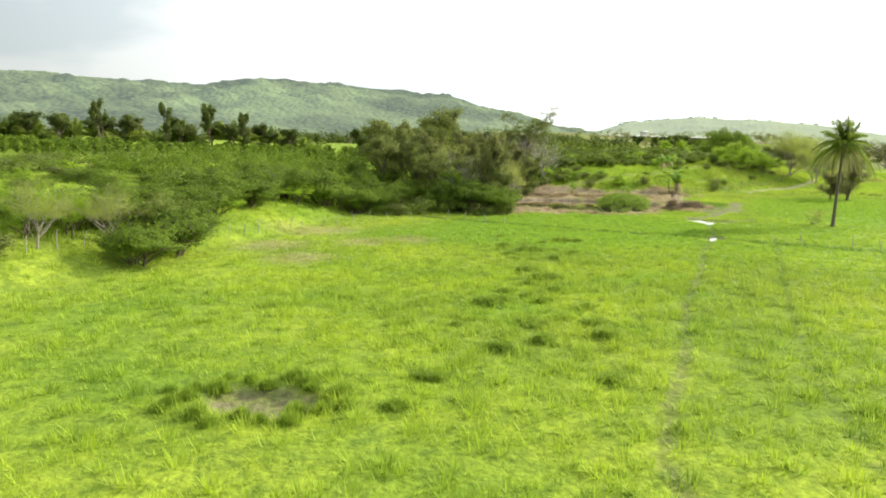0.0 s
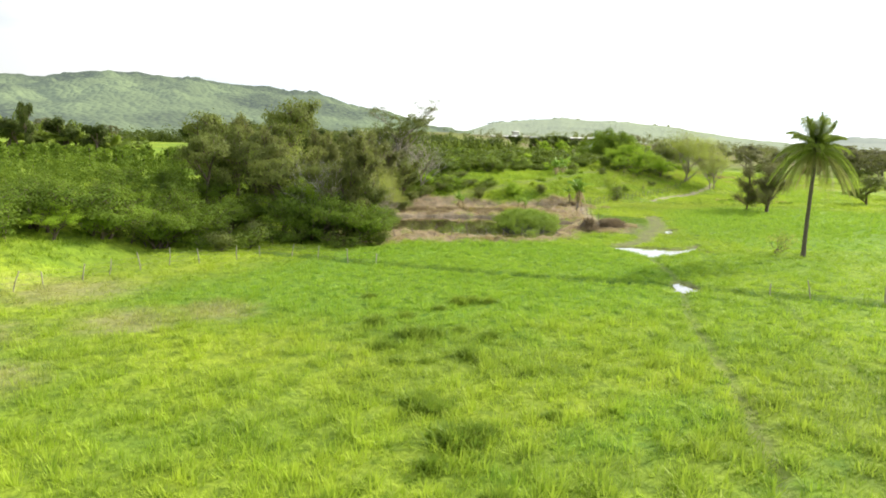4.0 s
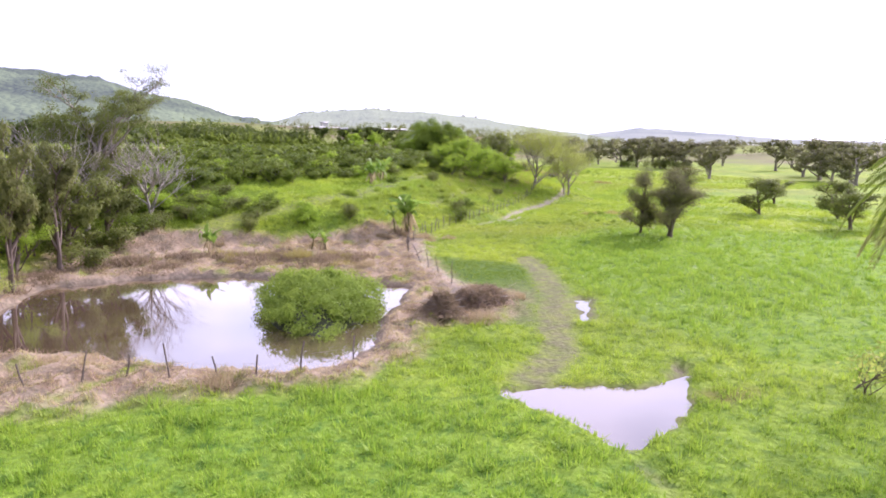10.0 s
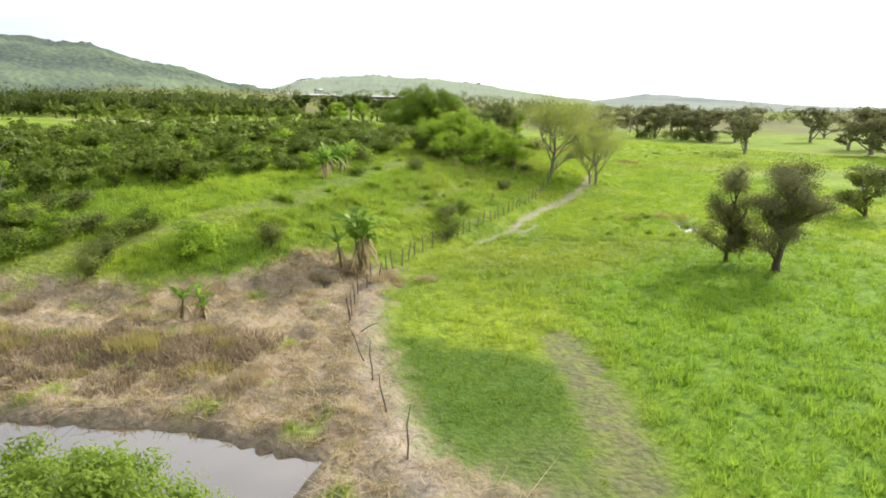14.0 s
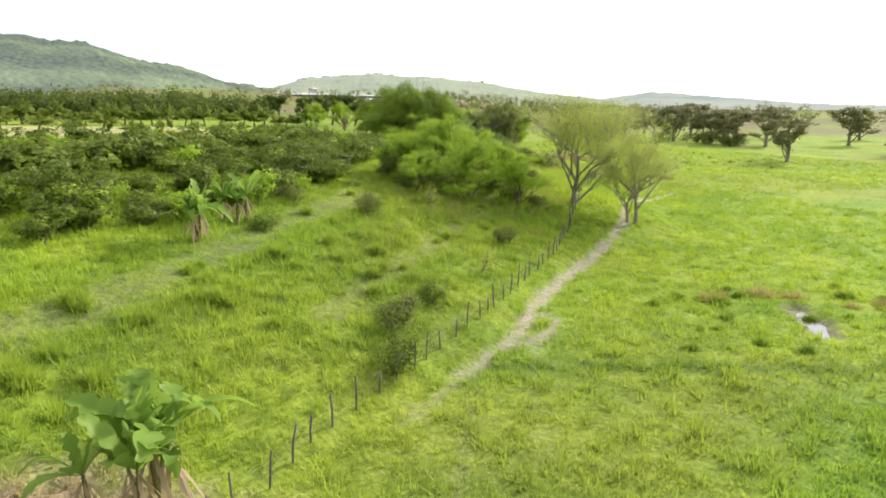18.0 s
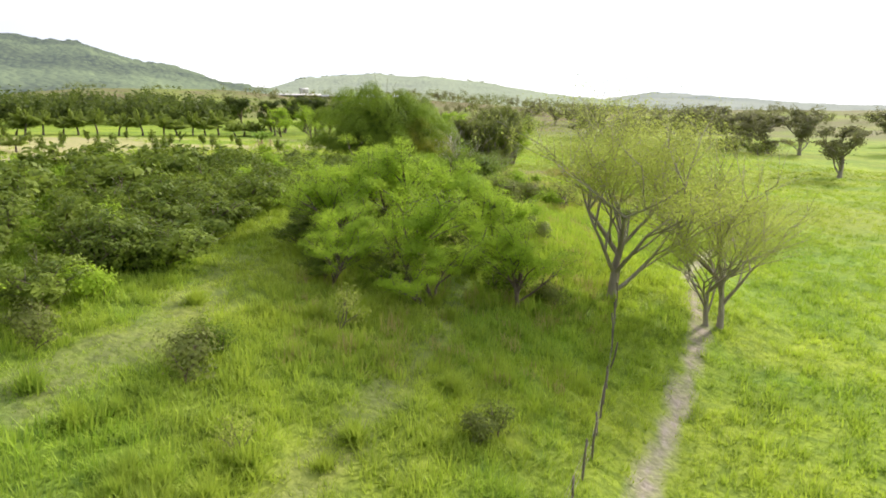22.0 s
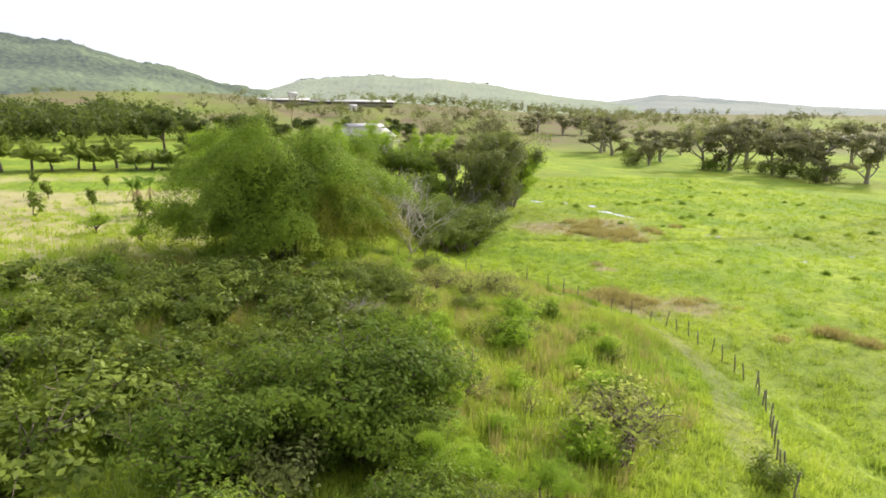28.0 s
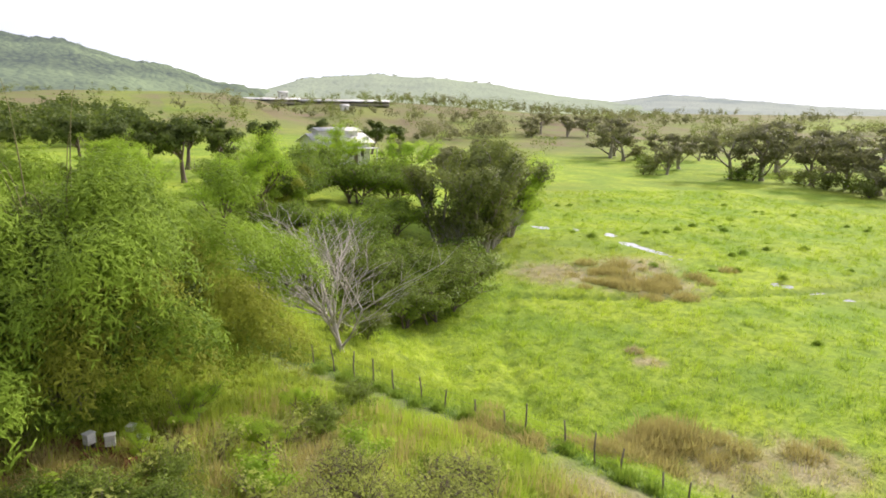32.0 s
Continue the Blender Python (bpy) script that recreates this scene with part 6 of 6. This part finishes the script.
def turf_proto(seed, n, hgt, radius, deep, label):
    """A taller tuft of the pasture's own grass."""
    rng = np.random.default_rng(seed)
    r, a = 0.75 * radius * np.clip(np.abs(rng.normal(0, 0.5, n)), 0, 1.15), rng.uniform(0, 6.28, n)
    p = np.stack([r * np.cos(a) * rng.uniform(0.7, 1.5), r * np.sin(a), 0 * r], 1)
    me = blade_mesh(rng, p, hgt * np.clip(1.1 - 0.5 * r / radius, 0.3, 1.1), 0.05, 0.5, GRASS, "grass_tussock", np.zeros(n), np.full(n, deep))
    ob = tagged(new("grass_tussock", me), label, "grass tussock")
    PROTOS.append(ob)
    return ob


dry_tussocks = [tussock_proto(i, 300, 0.75, 0.75, LEAF_DEAD, "dry_tussock", "tussock of tall dry brown grass") for i in range(3)]
green_tussocks = [turf_proto(10 + i, 260, 0.85, 0.7, 0.0, "tussock of taller bright green grass") for i in range(3)]
dark_tussocks = [turf_proto(20 + i, 360, 0.45, 0.55, 0.6, "tussock of darker green grass in the pasture") for i in range(3)]


def scatter(poly, n):
    xs, ys = [p[0] for p in poly], [p[1] for p in poly]
    out = []
    while len(out) < n:
        x, y = rnd.uniform(min(xs), max(xs)), rnd.uniform(min(ys), max(ys))
        if inside(poly, np.array([x]), np.array([y]))[0] > 0:
            out.append((x, y))
    return out


SWATH = [(34, 119), (38.5, 121), (36, 133), (44, 138), (47.5, 142), (44, 132), (41, 120), (38.5, 112)]
many(dry_tussocks, [(x, y, rnd.uniform(0.4, 0.95)) for x, y in scatter(DRY, 80) if inside(POND, np.array([x]), np.array([y]))[0] < -1.0 and inside(SWATH, np.array([x]), np.array([y]))[0] < 0], "dry bank tussocks", 1.5)
brush_tussocks = [tussock_proto(40 + i, 280, 0.5, 1.0, LEAF_BRUSH, "brush_tussock", "flattened tussock of dark brown cut stalks") for i in range(3)]
many(brush_tussocks, [(x, y, rnd.uniform(0.6, 1.3)) for x, y in scatter([(7, 121), (13, 131.5), (25, 130), (34, 126), (37.5, 130), (33, 135), (22, 137), (13, 135)], 64) if inside(POND, np.array([x]), np.array([y]))[0] < -0.8], "cut brush heaps", 1.5)
golden_tussocks = [tussock_proto(30 + i, 260, 0.8, 0.8, LEAF_RUSTY, "dry_tussock", "tussock of golden olive dry grass in the pasture") for i in range(3)]
many(golden_tussocks, [(x, y, rnd.uniform(0.5, 1.1)) for x, y in scatter([(31, 128), (37, 126.5), (39, 140), (31, 140.5), (22, 136)], 13)], "dry bank tussocks", 1.3)
many(golden_tussocks, [(122.4 + 1.2 * k + rnd.gauss(0, 0.8), 235.6 - 0.38 * k + rnd.gauss(0, 1.0), rnd.uniform(0.4, 1.15)) for k in range(9)], "dry pasture tussocks", 1.2)
many(golden_tussocks, [(x, y, rnd.uniform(0.5, 1.0)) for x, y in scatter([(78.9, 229.1), (94.6, 227.5), (102.8, 233.0), (94.4, 239.0), (81.4, 244.2)], 46)], "dry weeds before the bamboo", 1.3)
many(golden_tussocks, [(114.5 + rnd.gauss(0, 1.6), 237 + rnd.gauss(0, 1.6), rnd.uniform(0.5, 1.1)) for _ in range(9)], "dry pasture tussocks", 1.2)
many(golden_tussocks, [(146 + rnd.gauss(0, 4.5), 266 + rnd.gauss(0, 4), rnd.uniform(0.6, 1.5)) for _ in range(22)], "dry pasture tussocks", 1.3)
many(golden_tussocks, [(133 + rnd.gauss(0, 1.5), 221 + rnd.gauss(0, 1.2), rnd.uniform(0.6, 1.2)) for _ in range(7)], "dry pasture tussocks", 1.3)
many(dry_tussocks, [(47.5 + rnd.gauss(0, 1.5), 140.6 + rnd.gauss(0, 1.2), rnd.uniform(0.45, 0.85)) for _ in range(11)], "dry bank tussocks", 1.2)
many(green_tussocks, [(x, y, rnd.uniform(0.6, 1.1)) for x, y in scatter([(45.9, 150.2), (57.4, 155.8), (78.0, 176.6), (85.4, 187.7), (69.8, 188.9), (54.0, 167.0), (36, 149)], 60)], "slope tussocks", 1.3)
many(dark_tussocks, [(x, y, rnd.uniform(0.6, 1.2)) for x, y in scatter([(-2, 24), (7, 26), (11, 50), (14, 74), (6, 74), (2, 48)], 40)] + [(7.4, 63.6, 1.4), (8.4, 63.9, 1.2), (3.6, 42.8, 1.2), (2.4, 42.4, 0.9), (7, 50.3, 1.3), (7.8, 50.6, 1.1), (11.6, 71.5, 1.2), (12.4, 71.8, 1.0)], "pasture tussocks", 1.7)
many(golden_tussocks, [(81.5, 156.7, 0.8), (83, 157, 0.6), (85.5, 156, 0.9), (87, 154.5, 0.8), (90.7, 150.5, 0.9), (88.5, 151.5, 0.6), (92, 151, 0.7)], "dry pasture tussocks", 1.3)
many(dark_tussocks, [(x, y, rnd.uniform(0.6, 1.1)) for x, y in scatter([(70, 149), (80, 146), (93, 148), (92, 158), (80, 160)], 22)], "pasture tussocks", 1.3)
many(dark_tussocks, [(-6.9 + (2.6 + 0.5 * (k % 3)) * math.cos(0.26 * k), 25.3 + (1.75 + 0.4 * (k % 3)) * math.sin(0.26 * k), rnd.uniform(0.7, 1.15)) for k in range(24)], "tussocks round the water hole", 1.0)
many(dark_tussocks, [(x, y, rnd.uniform(0.6, 1.5)) for x, y in scatter([(140, 225), (210, 250), (220, 330), (170, 320), (150, 285)], 60)], "pasture tussocks", 1.2)

many(dark_tussocks, [(104.5 + 13.5 * k / 16 + rnd.gauss(0, 0.4), 251.5 - 20.5 * k / 16 + rnd.gauss(0, 0.4), rnd.uniform(0.8, 1.4)) for k in range(17)], "tussocks along the bank ditch", 1.2)
many(golden_tussocks, [(123.7 + rnd.gauss(0, 1.2), 236.9 + rnd.gauss(0, 0.6), rnd.uniform(0.9, 1.7)) for _ in range(10)] + [(118.4 + rnd.gauss(0, 0.8), 235.6 + rnd.gauss(0, 0.5), rnd.uniform(0.7, 1.2)) for _ in range(6)] + [(144.5 + rnd.gauss(0, 2.5), 268 + rnd.gauss(0, 4), rnd.uniform(0.8, 1.5)) for _ in range(16)], "dry pasture tussocks", 1.2)

many(dry_tussocks[:1], [(131.4, 249.0, 0.8)], "rusty pasture tuft", 1.0)

# ---- buildings ----
WHITE_WALL = rough_mat("white_painted_wall", (0.72, 0.70, 0.66), (0.82, 0.81, 0.78), 0.5, 0.85, 0.1)
ROOF_SHEET = rough_mat("pale_roof_sheet", (0.50, 0.49, 0.48), (0.62, 0.60, 0.58), 0.3, 0.6, 0.1, stretch=(4, 0.3, 1))
PLINTH = rough_mat("stained_concrete", (0.30, 0.27, 0.22), (0.40, 0.37, 0.31), 0.3)
SHED_ROOF = rough_mat("pale_grey_roof_sheet", (0.52, 0.51, 0.50), (0.64, 0.63, 0.61), 0.3, 0.7, 0.1)
DARK_GAP = rough_mat("dark_netting", (0.08, 0.07, 0.065), (0.13, 0.12, 0.11), 0.5, 0.9, 0)


def slab(name, lo, hi, mat, parent, m=None, label=""):
    bm = bmesh.new()
    bmesh.ops.create_cube(bm, size=1)
    for v in bm.verts:
        v.co = Vector([lo[k] + (v.co[k] + 0.5) * (hi[k] - lo[k]) for k in range(3)])
    bmesh.ops.bevel(bm, geom=bm.edges[:], offset=0.02, segments=1, affect="EDGES")
    me = bpy.data.meshes.new(name)
    bm.to_mesh(me)
    bm.free()
    me.materials.append(mat)
    return part_of(name, me, parent, label, m)


def gable(name, length, width, eave, ridge, mat, parent, thick=0.12):
    """A gable roof of two thick slopes along x."""
    for s in (1, -1):
        l, w = length / 2, s * width / 2
        v = [(-l, 0, ridge), (l, 0, ridge), (l, w, eave), (-l, w, eave)]
        v += [(a, b, c - thick) for a, b, c in v]
        f = [(0, 1, 2, 3), (7, 6, 5, 4), (0, 4, 5, 1), (1, 5, 6, 2), (2, 6, 7, 3), (3, 7, 4, 0)]
        part_of(name, mesh_of(name, v, f, mat), parent)


def farmhouse(x, y, turn):
    root = tagged(new("farmhouse"), "white farmhouse with a two-tier pale sheet roof", "house")
    root.matrix_world = pose(x, y, h1(x, y) - 0.2, 0, 0, turn)
    slab("wall", (-6, -4, 0), (6, -3.8, 4.6), WHITE_WALL, root)
    slab("wall", (-6, 3.8, 0), (6, 4, 4.6), WHITE_WALL, root)
    slab("wall", (-6, -3.8, 0), (-5.8, 3.8, 5.6), WHITE_WALL, root)
    slab("wall", (5.8, -3.8, 0), (6, 3.8, 5.6), WHITE_WALL, root)
    for k in (-4, -1.3, 1.3, 4):
        w = slab("window", (k - 0.6, -4.04, 1.6), (k + 0.6, -4.0, 2.9), DARK_GAP, root)
        slab("sill", (k - 0.7, -4.12, 1.5), (k + 0.7, -4.0, 1.6), WHITE_WALL, w)
    slab("door", (2.2, -4.05, 0.1), (3.1, -4.0, 2.2), POST_WOOD, root)
    gable("roof", 13.4, 10, 4.5, 6.3, ROOF_SHEET, root)
    slab("clerestory", (-4.5, -1.6, 5.6), (4.5, 1.6, 6.9), WHITE_WALL, root)
    gable("upper_roof", 10, 4.6, 6.85, 7.5, ROOF_SHEET, root)
    slab("porch_roof", (-6.5, -7.2, 3.3), (6.5, -4.1, 3.45), ROOF_SHEET, root)
    for k in (-6, -2, 2, 6):
        slab("porch_post", (k - 0.1, -7, 0), (k + 0.1, -6.8, 3.3), WHITE_WALL, root)


def poultry_shed(x, y, z, turn, length, label):
    root = tagged(new("poultry_shed"), label, "shed", "far sheds")
    root.matrix_world = pose(x, y, z, 0, 0, turn)
    slab("plinth", (-length / 2, -6, -1.2), (length / 2, 6, 0.3), PLINTH, root)
    slab("netting", (-length / 2 + 0.3, -5.7, 0.5), (length / 2 - 0.3, 5.7, 2.3), DARK_GAP, root)
    gable("roof", length + 1, 14.5, 1.9, 3.2, SHED_ROOF, root)
    n = int(length / 6)
    for k in range(n + 1):
        u = -length / 2 + k * length / n
        slab("post", (u - 0.12, -6.05, 0.4), (u + 0.12, -5.8, 2.3), PLINTH, root)


farmhouse(138.5, 355, 12)
poultry_shed(186, 722, 18.2, -15, 56, "long low poultry shed with a pale roof on the knoll")
poultry_shed(243, 707, 17.4, -15, 62, "long low poultry shed beside its twin on the knoll")
shack = tagged(new("water_tower"), "small square tower behind the long sheds", "tower")
shack.matrix_world = pose(207, 745, 18)
slab("wall", (-3, -3, 0), (3, 3, 7.5), WHITE_WALL, shack)
gable("roof", 7, 7, 7.4, 8.4, ROOF_SHEET, shack)
hut = tagged(new("small_hut"), "small white hut below the long sheds", "hut")
hut.matrix_world = pose(229, 660, h1(229, 660) - 0.3)
slab("wall", (-2.5, -2, 0), (2.5, 2, 3.2), WHITE_WALL, hut)
slab("door", (-0.5, -2.05, 0), (0.5, -2.0, 2.1), DARK_GAP, hut)
gable("roof", 5.8, 5, 3.1, 4.0, ROOF_SHEET, hut)

# white hive boxes under the bamboo
for k, (x, y, n) in enumerate(((97.3, 236.4, 2), (98.4, 236.7, 1), (96.6, 236.8, 2), (98.0, 237.9, 1))):
    hive = tagged(new("hive_box"), "white wooden hive box on a low stand under bamboo", "hive", "hive boxes")
    hive.matrix_world = pose(x, y, h1(x, y), 0, 0, 20 * k) @ Matrix.Scale(0.65, 4)
    for u in (-0.2, 0.2):
        slab("leg", (u - 0.03, -0.2, -0.1), (u + 0.03, 0.2, 0.3), POST_WOOD, hive)
    for i in range(n):
        slab("box", (-0.27, -0.22, 0.3 + 0.3 * i), (0.27, 0.22, 0.58 + 0.3 * i), WHITE_WALL, hive)
    slab("lid", (-0.31, -0.26, 0.3 + 0.3 * n), (0.31, 0.26, 0.36 + 0.3 * n), WHITE_WALL, hive)

# ---- grass ----


def meadow(name, n, label, seed):
    rng = np.random.default_rng(seed)
    # tufts about the middle line of the meadow, thinning outwards
    k = rng.uniform(0, len(SPINE) - 1.001, n)
    sp = np.array(SPINE, float)
    i = k.astype(int)
    base = sp[i] + (sp[i + 1] - sp[i]) * (k - i)[:, None]
    off = rng.normal(0, 1, (n, 2)) * 17 + rng.uniform(-16, 16, (n, 2))
    p = base + off + np.array([3, 20])
    p = p[(p[:, 1] > 9)]
    dry, mud, deep, red, bare, sand, lush = masks(p[:, 0], p[:, 1])
    mud = np.maximum(mud, sand)
    wet = np.zeros(len(p))
    for poly in (POND, PUDDLE, PUDDLE_SMALL, PUDDLE_FIELD, HOLE):
        wet = np.maximum(wet, (inside(poly, p[:, 0], p[:, 1]) > -0.3).astype(float))
    keep = (wet < 0.5) & (rng.random(len(p)) > np.clip(1.6 * (mud - 0.25) + red + 0.5 * dry, 0, 0.97))
    p, dry, deep, lush = p[keep], dry[keep], deep[keep], lush[keep]
    d, s = way_dist(FOOT, p[:, 0], p[:, 1])
    slope = smooth(0, 6, d * s)
    clod = wob(p[:, 0], p[:, 1], 2.7, 1.2) + 0.5 * wob(p[:, 0], p[:, 1], 1.2, 3.2)
    tall = np.clip(0.4 + 0.3 * wob(p[:, 0], p[:, 1], 6.5, 2.2) + 1.1 * clod, 0, 1.6)
    # low grass between clods is coloured darker, painted for the shadow there
    deep = np.clip(deep + 0.75 * np.clip(-clod - 0.15, 0, 1) * (1 - dry) * (1 - 0.8 * slope), 0, 1)
    hgt = 0.13 + 0.26 * tall + 0.3 * slope
    hgt += 0.28 * lush * np.clip(clod, 0, 1) * smooth(90, 105, p[:, 1])
    hgt *= 1 + 0.6 * (1 - smooth(40, 85, p[:, 1]))
    hgt = np.where(inside(CUT, p[:, 0], p[:, 1]) > -0.5, 0.17, hgt)
    hgt *= (1 - 0.35 * dry) * np.clip(1 - 1.6 * mud[keep], 0.25, 1)
    # each tuft is several blades
    m = 18
    off = rng.normal(0, 0.25, (len(p) * m, 2))
    q = np.repeat(p, m, 0) + off
    h = np.repeat(hgt, m) * np.clip(1.15 - 1.5 * np.hypot(*off.T), 0.4, 1.1)
    z = height(q[:, 0], q[:, 1]) - 0.03
    me = blade_mesh(rng, np.column_stack([q, z]), h, 0.05 + 0.03 * h, 0.6, GRASS, name, np.repeat(dry, m), np.repeat(deep, m), np.repeat(lush, m), off)
    return tagged(new(name, me), label, "grass", kind="stuff")


meadow("grass", 92000, "dense lush green pasture grass in uneven tufts", 21)


def far_grass(x0, x1, y0, y1, n, seed):
    """Coarser tufts over the open pasture beyond the stream."""
    rng = np.random.default_rng(seed)
    p = np.column_stack([rng.uniform(x0, x1, n), rng.uniform(y0, y1, n)])
    d, s = way_dist(FOOT, p[:, 0], p[:, 1])
    wet = np.minimum(way_dist(STREAM, p[:, 0], p[:, 1])[0], way_dist(STREAM_ARM, p[:, 0], p[:, 1])[0])
    p = p[(d * s < 0) & (wet > 1.0) & (masks(p[:, 0], p[:, 1])[5] < 0.3) & (masks(p[:, 0], p[:, 1])[1] < 0.4) & (0.4 * wob(p[:, 0], p[:, 1], 9, 1.0) + wob(p[:, 0], p[:, 1], 3.7, 4.0) > 0.0)]
    dry, mud, deep, lush = (masks(p[:, 0], p[:, 1])[k] for k in (0, 1, 2, 6))
    m = 10
    off = rng.normal(0, 0.22, (len(p) * m, 2))
    q = np.repeat(p, m, 0) + off
    h = np.repeat(0.22 + 0.3 * np.clip(0.5 + wob(p[:, 0], p[:, 1], 5.3, 3.0), 0, 1.3), m)
    z = height(q[:, 0], q[:, 1]) - 0.03
    me = blade_mesh(rng, np.column_stack([q, z]), h, 0.08, 0.5, GRASS, "pasture_grass", np.repeat(dry, m), np.repeat(deep, m), np.repeat(lush, m), off)
    return tagged(new("pasture_grass", me), "coarse green grass tufts over the wet open pasture", "grass", kind="stuff")


far_grass(104, 225, 196, 335, 36000, 22)
far_grass(52, 130, 100, 215, 30000, 23)


def tall_weeds(poly, n, hgt, mat, name, label, seed):
    """Rank weeds: tall bent stalks in uneven tufts."""
    rng = np.random.default_rng(seed)
    xs, ys = [p[0] for p in poly], [p[1] for p in poly]
    p = np.column_stack([rng.uniform(min(xs), max(xs), n), rng.uniform(min(ys), max(ys), n)])
    p = p[(inside(poly, p[:, 0], p[:, 1]) > 0) & (wob(p[:, 0], p[:, 1], 7, seed) > -0.3) & (masks(p[:, 0], p[:, 1])[3] < 0.4)]
    m = 14
    q = np.repeat(p, m, 0) + rng.normal(0, 0.2, (len(p) * m, 2))
    h = hgt * np.repeat(np.clip(0.7 + 0.6 * wob(p[:, 0], p[:, 1], 4.1, seed + 1.0), 0.3, 1.3), m)
    me = blade_mesh(rng, np.column_stack([q, height(q[:, 0], q[:, 1]) - 0.03]), h, 0.05, 0.35, mat, name, np.zeros(len(q)), np.zeros(len(q)))
    return tagged(new(name, me), label, "weeds", kind="stuff")


BANK = [(78.6, 224.0), (90.8, 210.3), (97.8, 202.8), (107.8, 209.2), (114.2, 220.5), (113.2, 235.2), (104.7, 242.1), (94.2, 236.1), (81.4, 244.2)]
tall_weeds(BANK, 3600, 0.95, LEAF_RUSTY, "dry_weeds", "tall golden olive dry weeds on the bank before the bamboo", 3)
tall_weeds(BANK, 5200, 0.9, GRASS, "green_weeds", "rank green weeds on the bank before the bamboo", 4)


THICKET = [(66, 174), (80, 172), (90, 184), (98, 198), (94, 208), (82, 203), (74, 192)]
tall_weeds(THICKET, 2600, 0.8, GRASS, "green_weeds", "rank green weeds under the slope trees", 6)
tall_weeds(THICKET, 1300, 0.75, LEAF_RUSTY, "dry_weeds", "pale dry weeds under the slope trees", 7)


def straw_mat(n, seed):
    """Loose cut straw lying over the dry bank."""
    rng = np.random.default_rng(seed)
    p = np.column_stack([rng.uniform(2, 52, n), rng.uniform(97, 148, n)])
    k = (inside(DRY, p[:, 0], p[:, 1]) > 0.3) & (inside(POND, p[:, 0], p[:, 1]) < -0.6) & (wob(p[:, 0], p[:, 1], 3.3, 2.0) > -0.55)
    p = p[k]
    z = height(p[:, 0], p[:, 1]) + 0.02
    me = blade_mesh(rng, np.column_stack([p, z]), rng.uniform(0.12, 0.42, len(p)), 0.045, 2.4, LEAF_DEAD, "cut_straw")
    return tagged(new("cut_straw", me), "loose pale straw strewn over the dry bank", "straw", kind="stuff")


straw_mat(52000, 31)

for ob in PROTOS:
    for o in (*ob.children_recursive, ob):
        bpy.data.objects.remove(o)
